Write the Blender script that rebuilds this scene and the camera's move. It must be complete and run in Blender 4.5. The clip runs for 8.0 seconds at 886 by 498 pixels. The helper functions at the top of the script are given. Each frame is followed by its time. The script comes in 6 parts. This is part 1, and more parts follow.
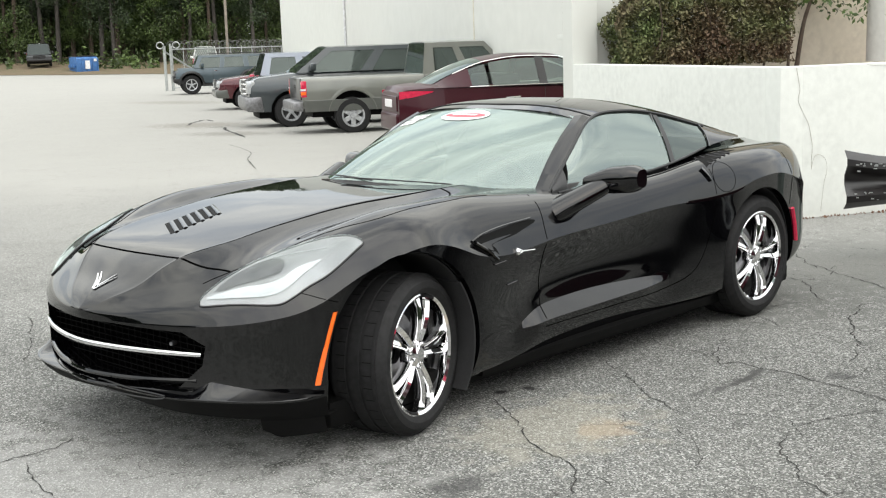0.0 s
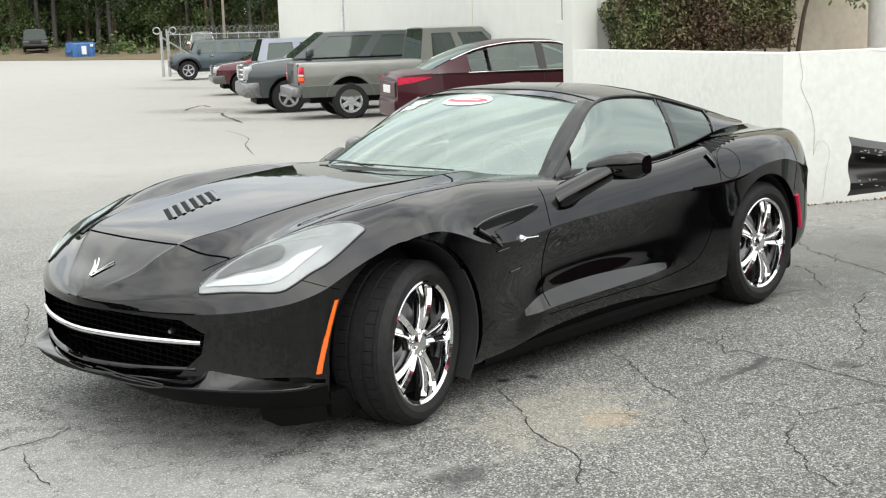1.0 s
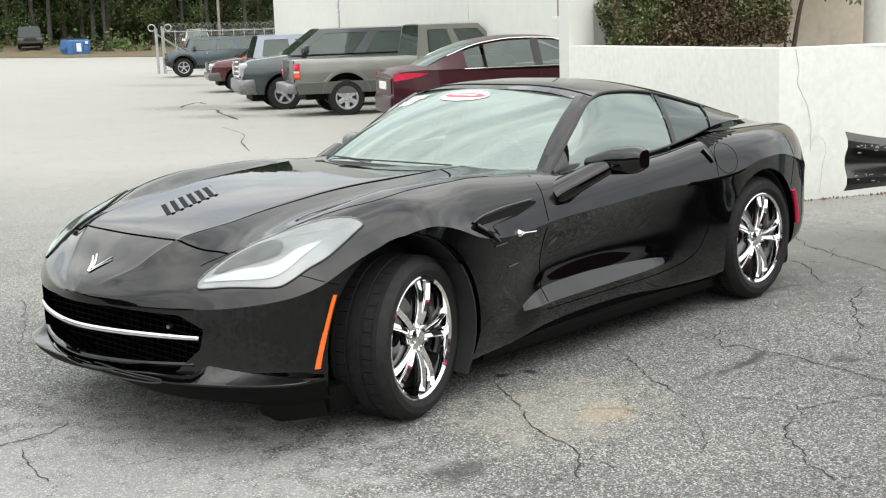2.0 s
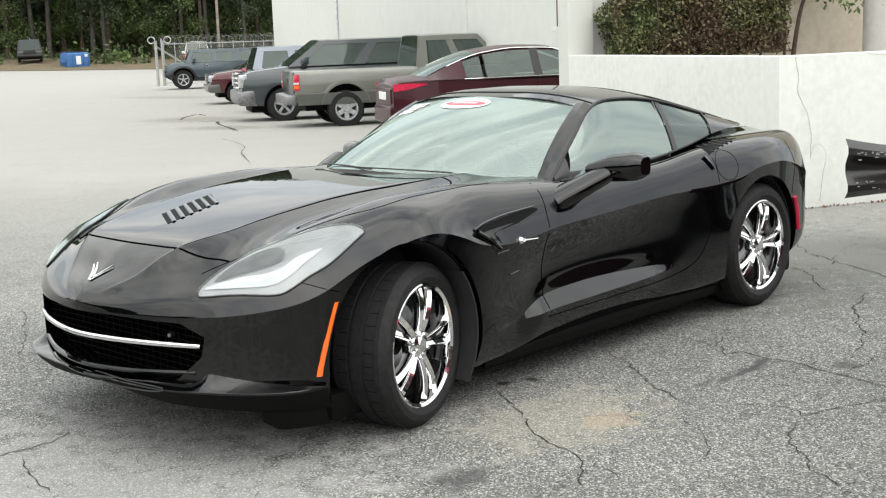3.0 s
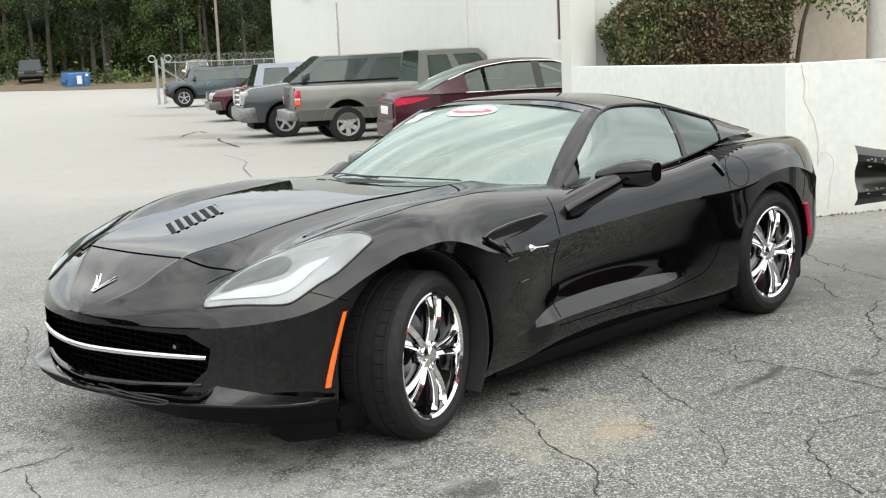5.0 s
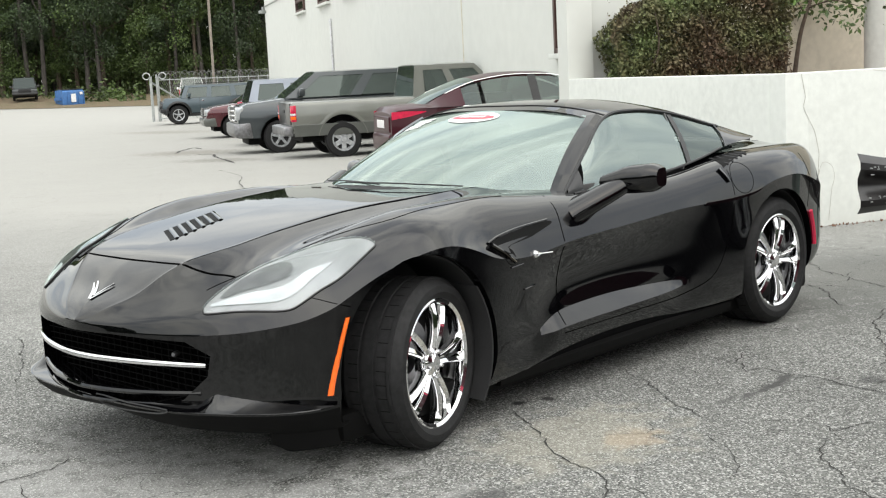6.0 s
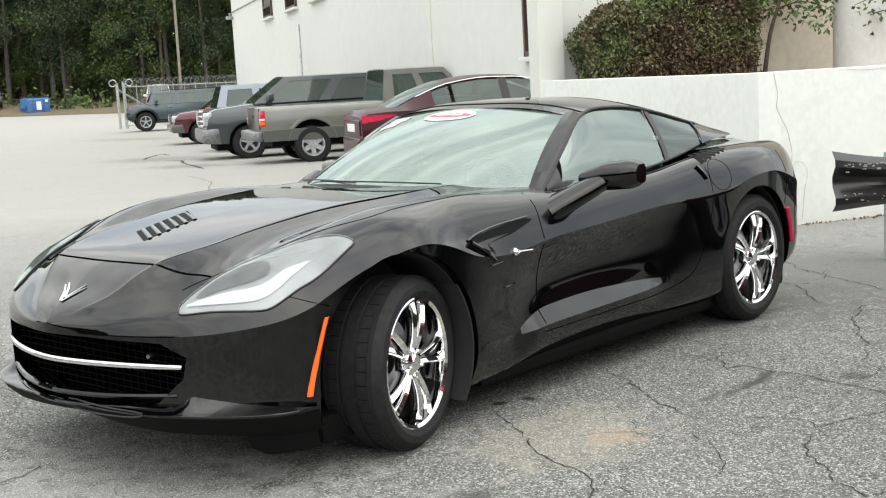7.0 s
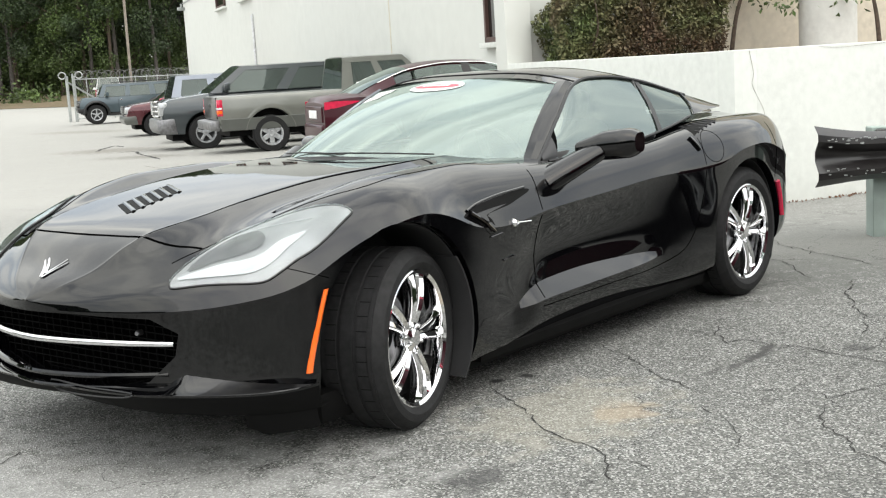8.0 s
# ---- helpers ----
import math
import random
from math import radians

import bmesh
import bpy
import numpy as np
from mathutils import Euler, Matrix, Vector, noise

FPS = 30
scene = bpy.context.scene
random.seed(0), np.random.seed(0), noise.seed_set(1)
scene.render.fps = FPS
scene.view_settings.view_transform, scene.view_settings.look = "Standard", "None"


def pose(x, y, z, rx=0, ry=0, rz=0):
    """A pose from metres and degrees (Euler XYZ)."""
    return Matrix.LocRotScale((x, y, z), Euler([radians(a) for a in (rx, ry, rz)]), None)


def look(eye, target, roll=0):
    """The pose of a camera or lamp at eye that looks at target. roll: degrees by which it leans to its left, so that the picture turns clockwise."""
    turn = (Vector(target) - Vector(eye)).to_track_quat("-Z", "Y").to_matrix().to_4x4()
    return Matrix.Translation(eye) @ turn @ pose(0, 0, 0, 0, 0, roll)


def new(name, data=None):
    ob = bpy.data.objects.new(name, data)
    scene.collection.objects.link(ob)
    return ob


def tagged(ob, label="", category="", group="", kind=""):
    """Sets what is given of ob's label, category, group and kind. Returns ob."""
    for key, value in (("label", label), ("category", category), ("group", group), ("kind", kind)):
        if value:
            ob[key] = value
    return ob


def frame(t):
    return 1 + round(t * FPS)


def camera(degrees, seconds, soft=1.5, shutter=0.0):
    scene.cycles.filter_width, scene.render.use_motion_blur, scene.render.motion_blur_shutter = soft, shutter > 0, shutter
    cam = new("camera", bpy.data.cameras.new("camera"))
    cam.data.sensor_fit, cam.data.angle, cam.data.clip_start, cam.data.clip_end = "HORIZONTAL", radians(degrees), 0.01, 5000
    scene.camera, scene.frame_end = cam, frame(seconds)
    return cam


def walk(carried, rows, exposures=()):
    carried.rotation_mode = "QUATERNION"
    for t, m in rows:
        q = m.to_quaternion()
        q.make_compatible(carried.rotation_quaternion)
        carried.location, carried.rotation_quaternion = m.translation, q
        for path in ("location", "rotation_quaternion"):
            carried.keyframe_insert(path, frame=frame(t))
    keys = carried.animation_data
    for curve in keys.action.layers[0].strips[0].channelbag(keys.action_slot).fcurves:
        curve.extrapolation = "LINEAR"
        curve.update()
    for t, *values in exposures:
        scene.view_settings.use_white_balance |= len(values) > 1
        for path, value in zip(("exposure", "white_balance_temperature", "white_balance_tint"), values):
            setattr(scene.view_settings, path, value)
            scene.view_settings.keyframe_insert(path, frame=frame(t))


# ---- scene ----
cam = camera(40.0, 8.0, 1.2)
PATH = [
    (0, (-3.364, -4.295, 1.575), (-1.948, -2.922, 1.242), -2.0),
    (0.5, (-3.328, -4.235, 1.568), (-1.913, -2.863, 1.225), -1.9),
    (1, (-3.329, -4.229, 1.565), (-1.913, -2.862, 1.21), -1.9),
    (1.5, (-3.337, -4.227, 1.563), (-1.919, -2.865, 1.2), -1.9),
    (3, (-3.337, -4.213, 1.54), (-1.914, -2.85, 1.198), -2.2),
    (3.5, (-3.339, -4.21, 1.532), (-1.915, -2.846, 1.199), -2.3),
    (4, (-3.336, -4.198, 1.524), (-1.911, -2.834, 1.197), -2.4),
    (4.5, (-3.32, -4.17, 1.515), (-1.896, -2.804, 1.19), -2.6),
    (6, (-3.271, -4.054, 1.438), (-1.835, -2.691, 1.15), -2.9),
    (6.5, (-3.261, -4.017, 1.419), (-1.81, -2.669, 1.14), -2.9),
    (7, (-3.248, -3.977, 1.399), (-1.777, -2.651, 1.118), -3.2),
    (7.5, (-3.258, -3.894, 1.364), (-1.757, -2.604, 1.075), -3.3),
    (8, (-3.231, -3.728, 1.3), (-1.712, -2.461, 1.003), -3.5),
]
walk(cam, [(t, look(eye, target, roll)) for t, eye, target, roll in PATH], [(0.0, 0.52), (6.5, 0.50), (7.0, 0.52), (7.5, 0.58), (8.0, 0.60)])

# ---------------------------------------------------------------- light
SUN_AZ, SUN_EL = radians(200), radians(52)


def build_light():
    w = bpy.data.worlds.new("overcast_sky")
    scene.world = w
    w.use_nodes = True
    nt = w.node_tree
    nt.nodes.clear()
    out = nt.nodes.new("ShaderNodeOutputWorld")
    bg = nt.nodes.new("ShaderNodeBackground")
    bg.inputs["Strength"].default_value = 0.15
    sky = nt.nodes.new("ShaderNodeTexSky")
    sky.sky_type = "NISHITA"
    sky.sun_disc = False
    sky.sun_elevation, sky.sun_rotation = SUN_EL, SUN_AZ
    sky.air_density, sky.dust_density = 1.0, 2.0
    co = nt.nodes.new("ShaderNodeTexCoord")
    mp = nt.nodes.new("ShaderNodeMapping")
    mp.inputs["Rotation"].default_value = (0, 0, 0.7)
    mp.inputs["Scale"].default_value = (1.0, 2.6, 5.0)
    nz = nt.nodes.new("ShaderNodeTexNoise")
    nz.inputs["Scale"].default_value = 1.52
    nz.inputs["Detail"].default_value = 5
    nz.inputs["Roughness"].default_value = 0.55
    rp = nt.nodes.new("ShaderNodeValToRGB")
    rp.color_ramp.elements[0].position, rp.color_ramp.elements[0].color = 0.36, (0.44, 0.45, 0.46, 1)
    rp.color_ramp.elements[1].position, rp.color_ramp.elements[1].color = 0.64, (1, 1, 1, 1)
    mx = nt.nodes.new("ShaderNodeMix")
    mx.data_type = "RGBA"
    mx.inputs["B"].default_value = (10.75, 10.8, 10.2, 1)
    nt.links.new(co.outputs["Generated"], mp.inputs["Vector"])
    nt.links.new(mp.outputs["Vector"], nz.inputs["Vector"])
    nt.links.new(nz.outputs["Fac"], rp.inputs["Fac"])
    nt.links.new(rp.outputs["Color"], mx.inputs["Factor"])
    nt.links.new(sky.outputs["Color"], mx.inputs["A"])
    # an overcast sky is about three times as bright overhead as at the horizon
    sep, up, mul = nt.nodes.new("ShaderNodeSeparateXYZ"), nt.nodes.new("ShaderNodeMapRange"), nt.nodes.new("ShaderNodeVectorMath")
    up.inputs["To Min"].default_value, up.inputs["To Max"].default_value = 0.64, 1.42
    mul.operation = "SCALE"
    nt.links.new(co.outputs["Generated"], sep.inputs[0])
    nt.links.new(sep.outputs["Z"], up.inputs["Value"])
    nt.links.new(mx.outputs["Result"], mul.inputs[0])
    nt.links.new(up.outputs["Result"], mul.inputs["Scale"])
    nt.links.new(mul.outputs[0], bg.inputs["Color"])
    nt.links.new(bg.outputs["Background"], out.inputs["Surface"])
    sun = new("sun", bpy.data.lights.new("sun", "SUN"))
    sun.data.energy, sun.data.angle, sun.data.color = 0.9, radians(110), (1.0, 0.96, 0.9)
    d = Vector((math.sin(SUN_AZ) * math.cos(SUN_EL), math.cos(SUN_AZ) * math.cos(SUN_EL), math.sin(SUN_EL)))
    sun.matrix_world = look(d * 50, (0, 0, 0))


build_light()


# ---------------------------------------------------------------- materials
def material(name, color, rough=0.5, metal=0.0, vary=0.15, scale=3.0, grain=0.0, grain_scale=80.0, bump=0.0, bump_scale=60.0,
             coat=0.0, spec=0.5, tint=None, islands=False, emit=0.0, transmission=0.0):
    """A plain surface with stains (vary, scale), fine grain and relief."""
    m = bpy.data.materials.new(name)
    m.use_nodes = True
    nt = m.node_tree
    p = nt.nodes["Principled BSDF"]
    p.inputs["Roughness"].default_value, p.inputs["Metallic"].default_value = rough, metal
    p.inputs["Coat Weight"].default_value, p.inputs["Coat Roughness"].default_value = coat, 0.03
    p.inputs["Coat IOR"].default_value = 1.48
    p.inputs["Specular IOR Level"].default_value = spec
    p.inputs["Transmission Weight"].default_value = transmission
    co = nt.nodes.new("ShaderNodeTexCoord")
    base = (*color, 1)
    dark = (*(tint or [c * (1 - vary) for c in color]), 1)

    def mix(fac, a, b):
        n = nt.nodes.new("ShaderNodeMix")
        n.data_type = "RGBA"
        for key, v in (("Factor", fac), ("A", a), ("B", b)):
            if hasattr(v, "links"):
                nt.links.new(v, n.inputs[key])
            else:
                n.inputs[key].default_value = v
        return n.outputs["Result"]

    def noise_out(sc, detail=6.0):
        n = nt.nodes.new("ShaderNodeTexNoise")
        n.inputs["Scale"].default_value, n.inputs["Detail"].default_value = sc, detail
        nt.links.new(co.outputs["Object"], n.inputs["Vector"])
        return n.outputs["Fac"]

    def ramp(v, lo, hi):
        n = nt.nodes.new("ShaderNodeMapRange")
        n.inputs["From Min"].default_value, n.inputs["From Max"].default_value = lo, hi
        nt.links.new(v, n.inputs["Value"])
        return n.outputs["Result"]

    c = base
    if vary:
        c = mix(ramp(noise_out(scale), 0.35, 0.68), dark, base)
    if grain:
        c = mix(ramp(noise_out(grain_scale, 3), 0.3, 0.7), c, [min(1, v * (1 + grain)) for v in color] + [1])
    if islands:
        g = nt.nodes.new("ShaderNodeNewGeometry")
        h = nt.nodes.new("ShaderNodeHueSaturation")
        mr = ramp(g.outputs["Random Per Island"], 0, 1)
        mr.node.inputs["To Min"].default_value, mr.node.inputs["To Max"].default_value = 0.45, 1.5
        nt.links.new(mr, h.inputs["Value"])
        if hasattr(c, "links"):
            nt.links.new(c, h.inputs["Color"])
        else:
            h.inputs["Color"].default_value = c
        c = h.outputs["Color"]
    if hasattr(c, "links"):
        nt.links.new(c, p.inputs["Base Color"])
    else:
        p.inputs["Base Color"].default_value = c
    if bump:
        b = nt.nodes.new("ShaderNodeBump")
        b.inputs["Strength"].default_value, b.inputs["Distance"].default_value = bump, 0.01
        nt.links.new(noise_out(bump_scale, 4), b.inputs["Height"])
        nt.links.new(b.outputs["Normal"], p.inputs["Normal"])
    if emit:
        p.inputs["Emission Color"].default_value = base
        p.inputs["Emission Strength"].default_value = emit
    return m


def glass(name, color, rough=0.0, ior=1.9, film=0.0):
    """A tinted pane: what lies behind shows through, both faces mirror, and a pale diffuse film stands in for more
    reflected sky.
    """
    m = bpy.data.materials.new(name)
    m.use_nodes = True
    nt = m.node_tree
    out = nt.nodes["Material Output"]
    nt.nodes.remove(nt.nodes["Principled BSDF"])
    tr, gl, mx, fr, df, fm = (nt.nodes.new("ShaderNode" + k) for k in ("BsdfTransparent", "BsdfGlossy", "MixShader", "Fresnel", "BsdfDiffuse", "MixShader"))
    tr.inputs["Color"].default_value = (*color, 1)
    gl.inputs["Roughness"].default_value = rough
    fr.inputs["IOR"].default_value = ior
    df.inputs["Color"].default_value = (0.50, 0.62, 0.56, 1)
    gl.inputs["Color"].default_value = (0.88, 1.0, 0.96, 1)
    co, nz, mr = (nt.nodes.new("ShaderNode" + k) for k in ("TexCoord", "TexNoise", "MapRange"))
    nz.inputs["Scale"].default_value, nz.inputs["Detail"].default_value = 3.0, 5.0
    mr.inputs["From Min"].default_value, mr.inputs["From Max"].default_value = 0.3, 0.7
    mr.inputs["To Min"].default_value, mr.inputs["To Max"].default_value = film * 0.6, film
    nt.links.new(co.outputs["Object"], nz.inputs["Vector"])
    nt.links.new(nz.outputs["Fac"], mr.inputs["Value"])
    nt.links.new(mr.outputs["Result"], fm.inputs["Fac"])
    nt.links.new(tr.outputs["BSDF"], fm.inputs[1])
    nt.links.new(df.outputs["BSDF"], fm.inputs[2])
    nt.links.new(fr.outputs["Fac"], mx.inputs["Fac"])
    nt.links.new(fm.outputs["Shader"], mx.inputs[1])
    nt.links.new(gl.outputs["BSDF"], mx.inputs[2])
    nt.links.new(mx.outputs["Shader"], out.inputs["Surface"])
    return m


M = {}
M["paint"] = material("black_gloss_paint", (0.0016, 0.0016, 0.002), 0.35, 0.0, vary=0.0, scale=2, coat=1.0, spec=0.0)


def deep_gloss(m):
    """A clear coat that mirrors strongly at a glance and little face on, as on waxed black paint."""
    nt = m.node_tree
    p = nt.nodes["Principled BSDF"]
    lw, mr = nt.nodes.new("ShaderNodeLayerWeight"), nt.nodes.new("ShaderNodeMapRange")
    lw.inputs["Blend"].default_value = 0.5
    for key, v in (("From Min", 0.40), ("From Max", 0.62), ("To Min", 0.66), ("To Max", 1.0)):
        mr.inputs[key].default_value = v
    nt.links.new(lw.outputs["Facing"], mr.inputs["Value"])
    nt.links.new(mr.outputs["Result"], p.inputs["Coat Weight"])
    p.inputs["Coat IOR"].default_value = 1.72


deep_gloss(M["paint"])
M["trim"] = material("black_satin_plastic", (0.012, 0.012, 0.013), 0.42, vary=0.3, scale=9, bump=0.05, bump_scale=300)
M["matte"] = material("matte_black_plastic", (0.02, 0.02, 0.021), 0.75, vary=0.35, scale=7, bump=0.1, bump_scale=200)
M["matte_dark"] = material("deep_black_mesh", (0.005, 0.005, 0.005), 0.6, vary=0.2, scale=9, spec=0.08)
M["seam"] = material("dark_panel_gap", (0.002, 0.002, 0.002), 0.9, vary=0.2, scale=9, spec=0.0)
M["dark_lamp"] = material("smoked_lamp", (0.10, 0.105, 0.11), 0.2, 0.3, vary=0.3, scale=9)
M["crack_grey"] = material("weathered_crack", (0.36, 0.32, 0.27), 0.95, vary=0.4, scale=9)
M["pole_wood"] = material("weathered_pole", (0.24, 0.21, 0.175), 0.9, vary=0.35, scale=2, bump=0.4, bump_scale=15)
M["splash"] = material("grey_black_liner", (0.017, 0.017, 0.018), 0.7, vary=0.3, scale=9, bump=0.1)
M["rubber"] = material("tyre_rubber", (0.0115, 0.0115, 0.012), 0.7, vary=0.35, scale=6, grain=0.5, grain_scale=40, bump=0.12, bump_scale=160, spec=0.28)
M["chrome"] = material("chrome", (0.86, 0.86, 0.87), 0.05, 1.0, vary=0.06, scale=8)
M["steel"] = material("dull_steel", (0.32, 0.32, 0.33), 0.4, 1.0, vary=0.4, scale=14)
M["amber"] = material("amber_marker_lens", (0.95, 0.16, 0.02), 0.18, vary=0.1, scale=30, coat=0.6)
M["red_lens"] = material("red_lamp_lens", (0.62, 0.012, 0.06), 0.15, vary=0.25, scale=18, coat=0.7)
M["clear"] = glass("clear_lens", (0.95, 0.96, 0.97), 0.02, 1.5)
M["screen_glass"] = glass("windscreen_glass", (0.60, 0.72, 0.66), 0.01, 2.1, 0.27)
M["green_glass"] = glass("green_tinted_glass", (0.20, 0.25, 0.22), 0.01, 1.6, 0.03)
M["side_glass"] = glass("side_glass", (0.30, 0.34, 0.33), 0.01, 2.6, 0.08)
M["quarter_glass"] = glass("quarter_glass", (0.08, 0.085, 0.085), 0.01, 1.75, 0.02)
M["lot_glass"] = glass("lot_window_glass", (0.10, 0.105, 0.11), 0.02, 1.65, 0.09)
M["dark_glass"] = glass("dark_tinted_glass", (0.06, 0.065, 0.07), 0.02, 1.5, 0.02)
M["silver"] = material("lamp_reflector", (0.62, 0.64, 0.66), 0.22, 0.6, vary=0.3, scale=25)
M["lamp_grey"] = material("lamp_inner_grey", (0.46, 0.46, 0.47), 0.3, 0.2, vary=0.30, scale=9)
M["lamp_dark"] = material("lamp_inner_shade", (0.24, 0.235, 0.24), 0.3, 0.25, vary=0.4, scale=12)
M["white_plastic"] = material("white_light_guide", (0.74, 0.75, 0.77), 0.3, vary=0.25, scale=14)
M["sticker_white"] = material("white_vinyl", (0.82, 0.8, 0.8), 0.4, vary=0.05, scale=20)
M["sticker_red"] = material("red_vinyl", (0.6, 0.06, 0.09), 0.4, vary=0.15, scale=40)
M["leather"] = material("grey_leather", (0.06, 0.06, 0.06), 0.5, vary=0.3, scale=12, bump=0.1)
M["stucco"] = material("white_painted_stucco", (0.65, 0.665, 0.63), 0.85, vary=0.10, scale=1.3, grain=0.05, grain_scale=14, bump=0.08, bump_scale=70)
M["panel_wall"] = material("pale_painted_wall", (0.64, 0.65, 0.615), 0.8, vary=0.05, scale=0.25, grain=0.02, grain_scale=3, bump=0.015, bump_scale=20)
M["beige"] = material("cream_plaster", (0.62, 0.58, 0.48), 0.85, vary=0.15, scale=1.1, grain=0.08, grain_scale=12, bump=0.15)
M["bronze"] = material("bronze_window_frame", (0.10, 0.055, 0.045), 0.5, vary=0.3, scale=6)
M["soil"] = material("red_brown_soil", (0.13, 0.07, 0.045), 0.95, vary=0.4, scale=0.8, grain=0.5, grain_scale=8, bump=0.6, bump_scale=12)
M["bank"] = material("brown_earth", (0.115, 0.082, 0.052), 0.95, vary=0.5, scale=0.6, tint=(0.05, 0.065, 0.02), grain=0.5, grain_scale=8, bump=0.6, bump_scale=12)
M["bark"] = material("bark", (0.075, 0.056, 0.042), 0.9, vary=0.45, scale=3, grain=0.4, grain_scale=20, bump=0.8, bump_scale=25)
M["pine_bark"] = material("pine_bark", (0.07, 0.062, 0.055), 0.9, vary=0.4, scale=1.5, bump=0.8, bump_scale=10)
M["leaf"] = material("forest_leaf", (0.075, 0.118, 0.026), 0.6, vary=0.5, scale=0.25, islands=True)
M["pine_leaf"] = material("dark_forest_leaf", (0.036, 0.062, 0.02), 0.65, vary=0.45, scale=0.2, islands=True)
M["hedge"] = material("hedge_leaf", (0.11, 0.15, 0.055), 0.6, vary=0.5, scale=1.6, tint=(0.115, 0.080, 0.052), islands=True, spec=0.25)
M["sapling"] = material("sapling_leaf", (0.085, 0.15, 0.035), 0.5, vary=0.35, scale=2.5, islands=True)
M["galv"] = material("galvanised_steel", (0.45, 0.47, 0.46), 0.5, 0.7, vary=0.25, scale=8, bump=0.1)
M["rail_black"] = material("chipped_black_paint", (0.016, 0.014, 0.014), 0.35, vary=0.3, scale=12, coat=0.2)
M["post_green"] = material("grey_green_post_paint", (0.30, 0.36, 0.33), 0.6, vary=0.2, scale=7, bump=0.1)
M["dumpster_blue"] = material("blue_dumpster_paint", (0.05, 0.16, 0.40), 0.5, vary=0.3, scale=3)
M["grey_paint"] = material("pewter_car_paint", (0.185, 0.19, 0.17), 0.3, 0.4, vary=0.12, scale=2, coat=0.6)
M["grey_low"] = material("grey_lower_cladding", (0.12, 0.125, 0.115), 0.35, 0.4, vary=0.15, scale=3, coat=0.3)
M["tailgate_paint"] = material("dark_brown_grey_paint", (0.030, 0.028, 0.026), 0.3, 0.2, vary=0.2, scale=3, coat=0.4)
M["slate_paint"] = material("slate_car_paint", (0.055, 0.065, 0.07), 0.25, 0.4, vary=0.12, scale=2, coat=0.6)
M["teal_paint"] = material("slate_blue_car_paint", (0.06, 0.085, 0.10), 0.3, 0.4, vary=0.12, scale=2, coat=0.5)
M["maroon"] = material("maroon_car_paint", (0.045, 0.009, 0.014), 0.35, 0.1, vary=0.12, scale=2, coat=0.3, spec=0.1)
M["red_paint"] = material("dark_red_car_paint", (0.085, 0.016, 0.022), 0.25, 0.35, vary=0.12, scale=2, coat=0.8)
M["silver_paint"] = material("silver_blue_car_paint", (0.24, 0.27, 0.32), 0.28, 0.4, vary=0.1, scale=2, coat=0.6)
M["white_paint"] = material("white_car_paint", (0.78, 0.78, 0.77), 0.35, vary=0.08, scale=2, coat=0.4)
M["black_paint"] = material("black_truck_paint", (0.012, 0.012, 0.014), 0.3, vary=0.2, scale=2, coat=0.5)
M["wire"] = material("fence_wire", (0.24, 0.24, 0.235), 0.5, 0.7, vary=0.3, scale=4)


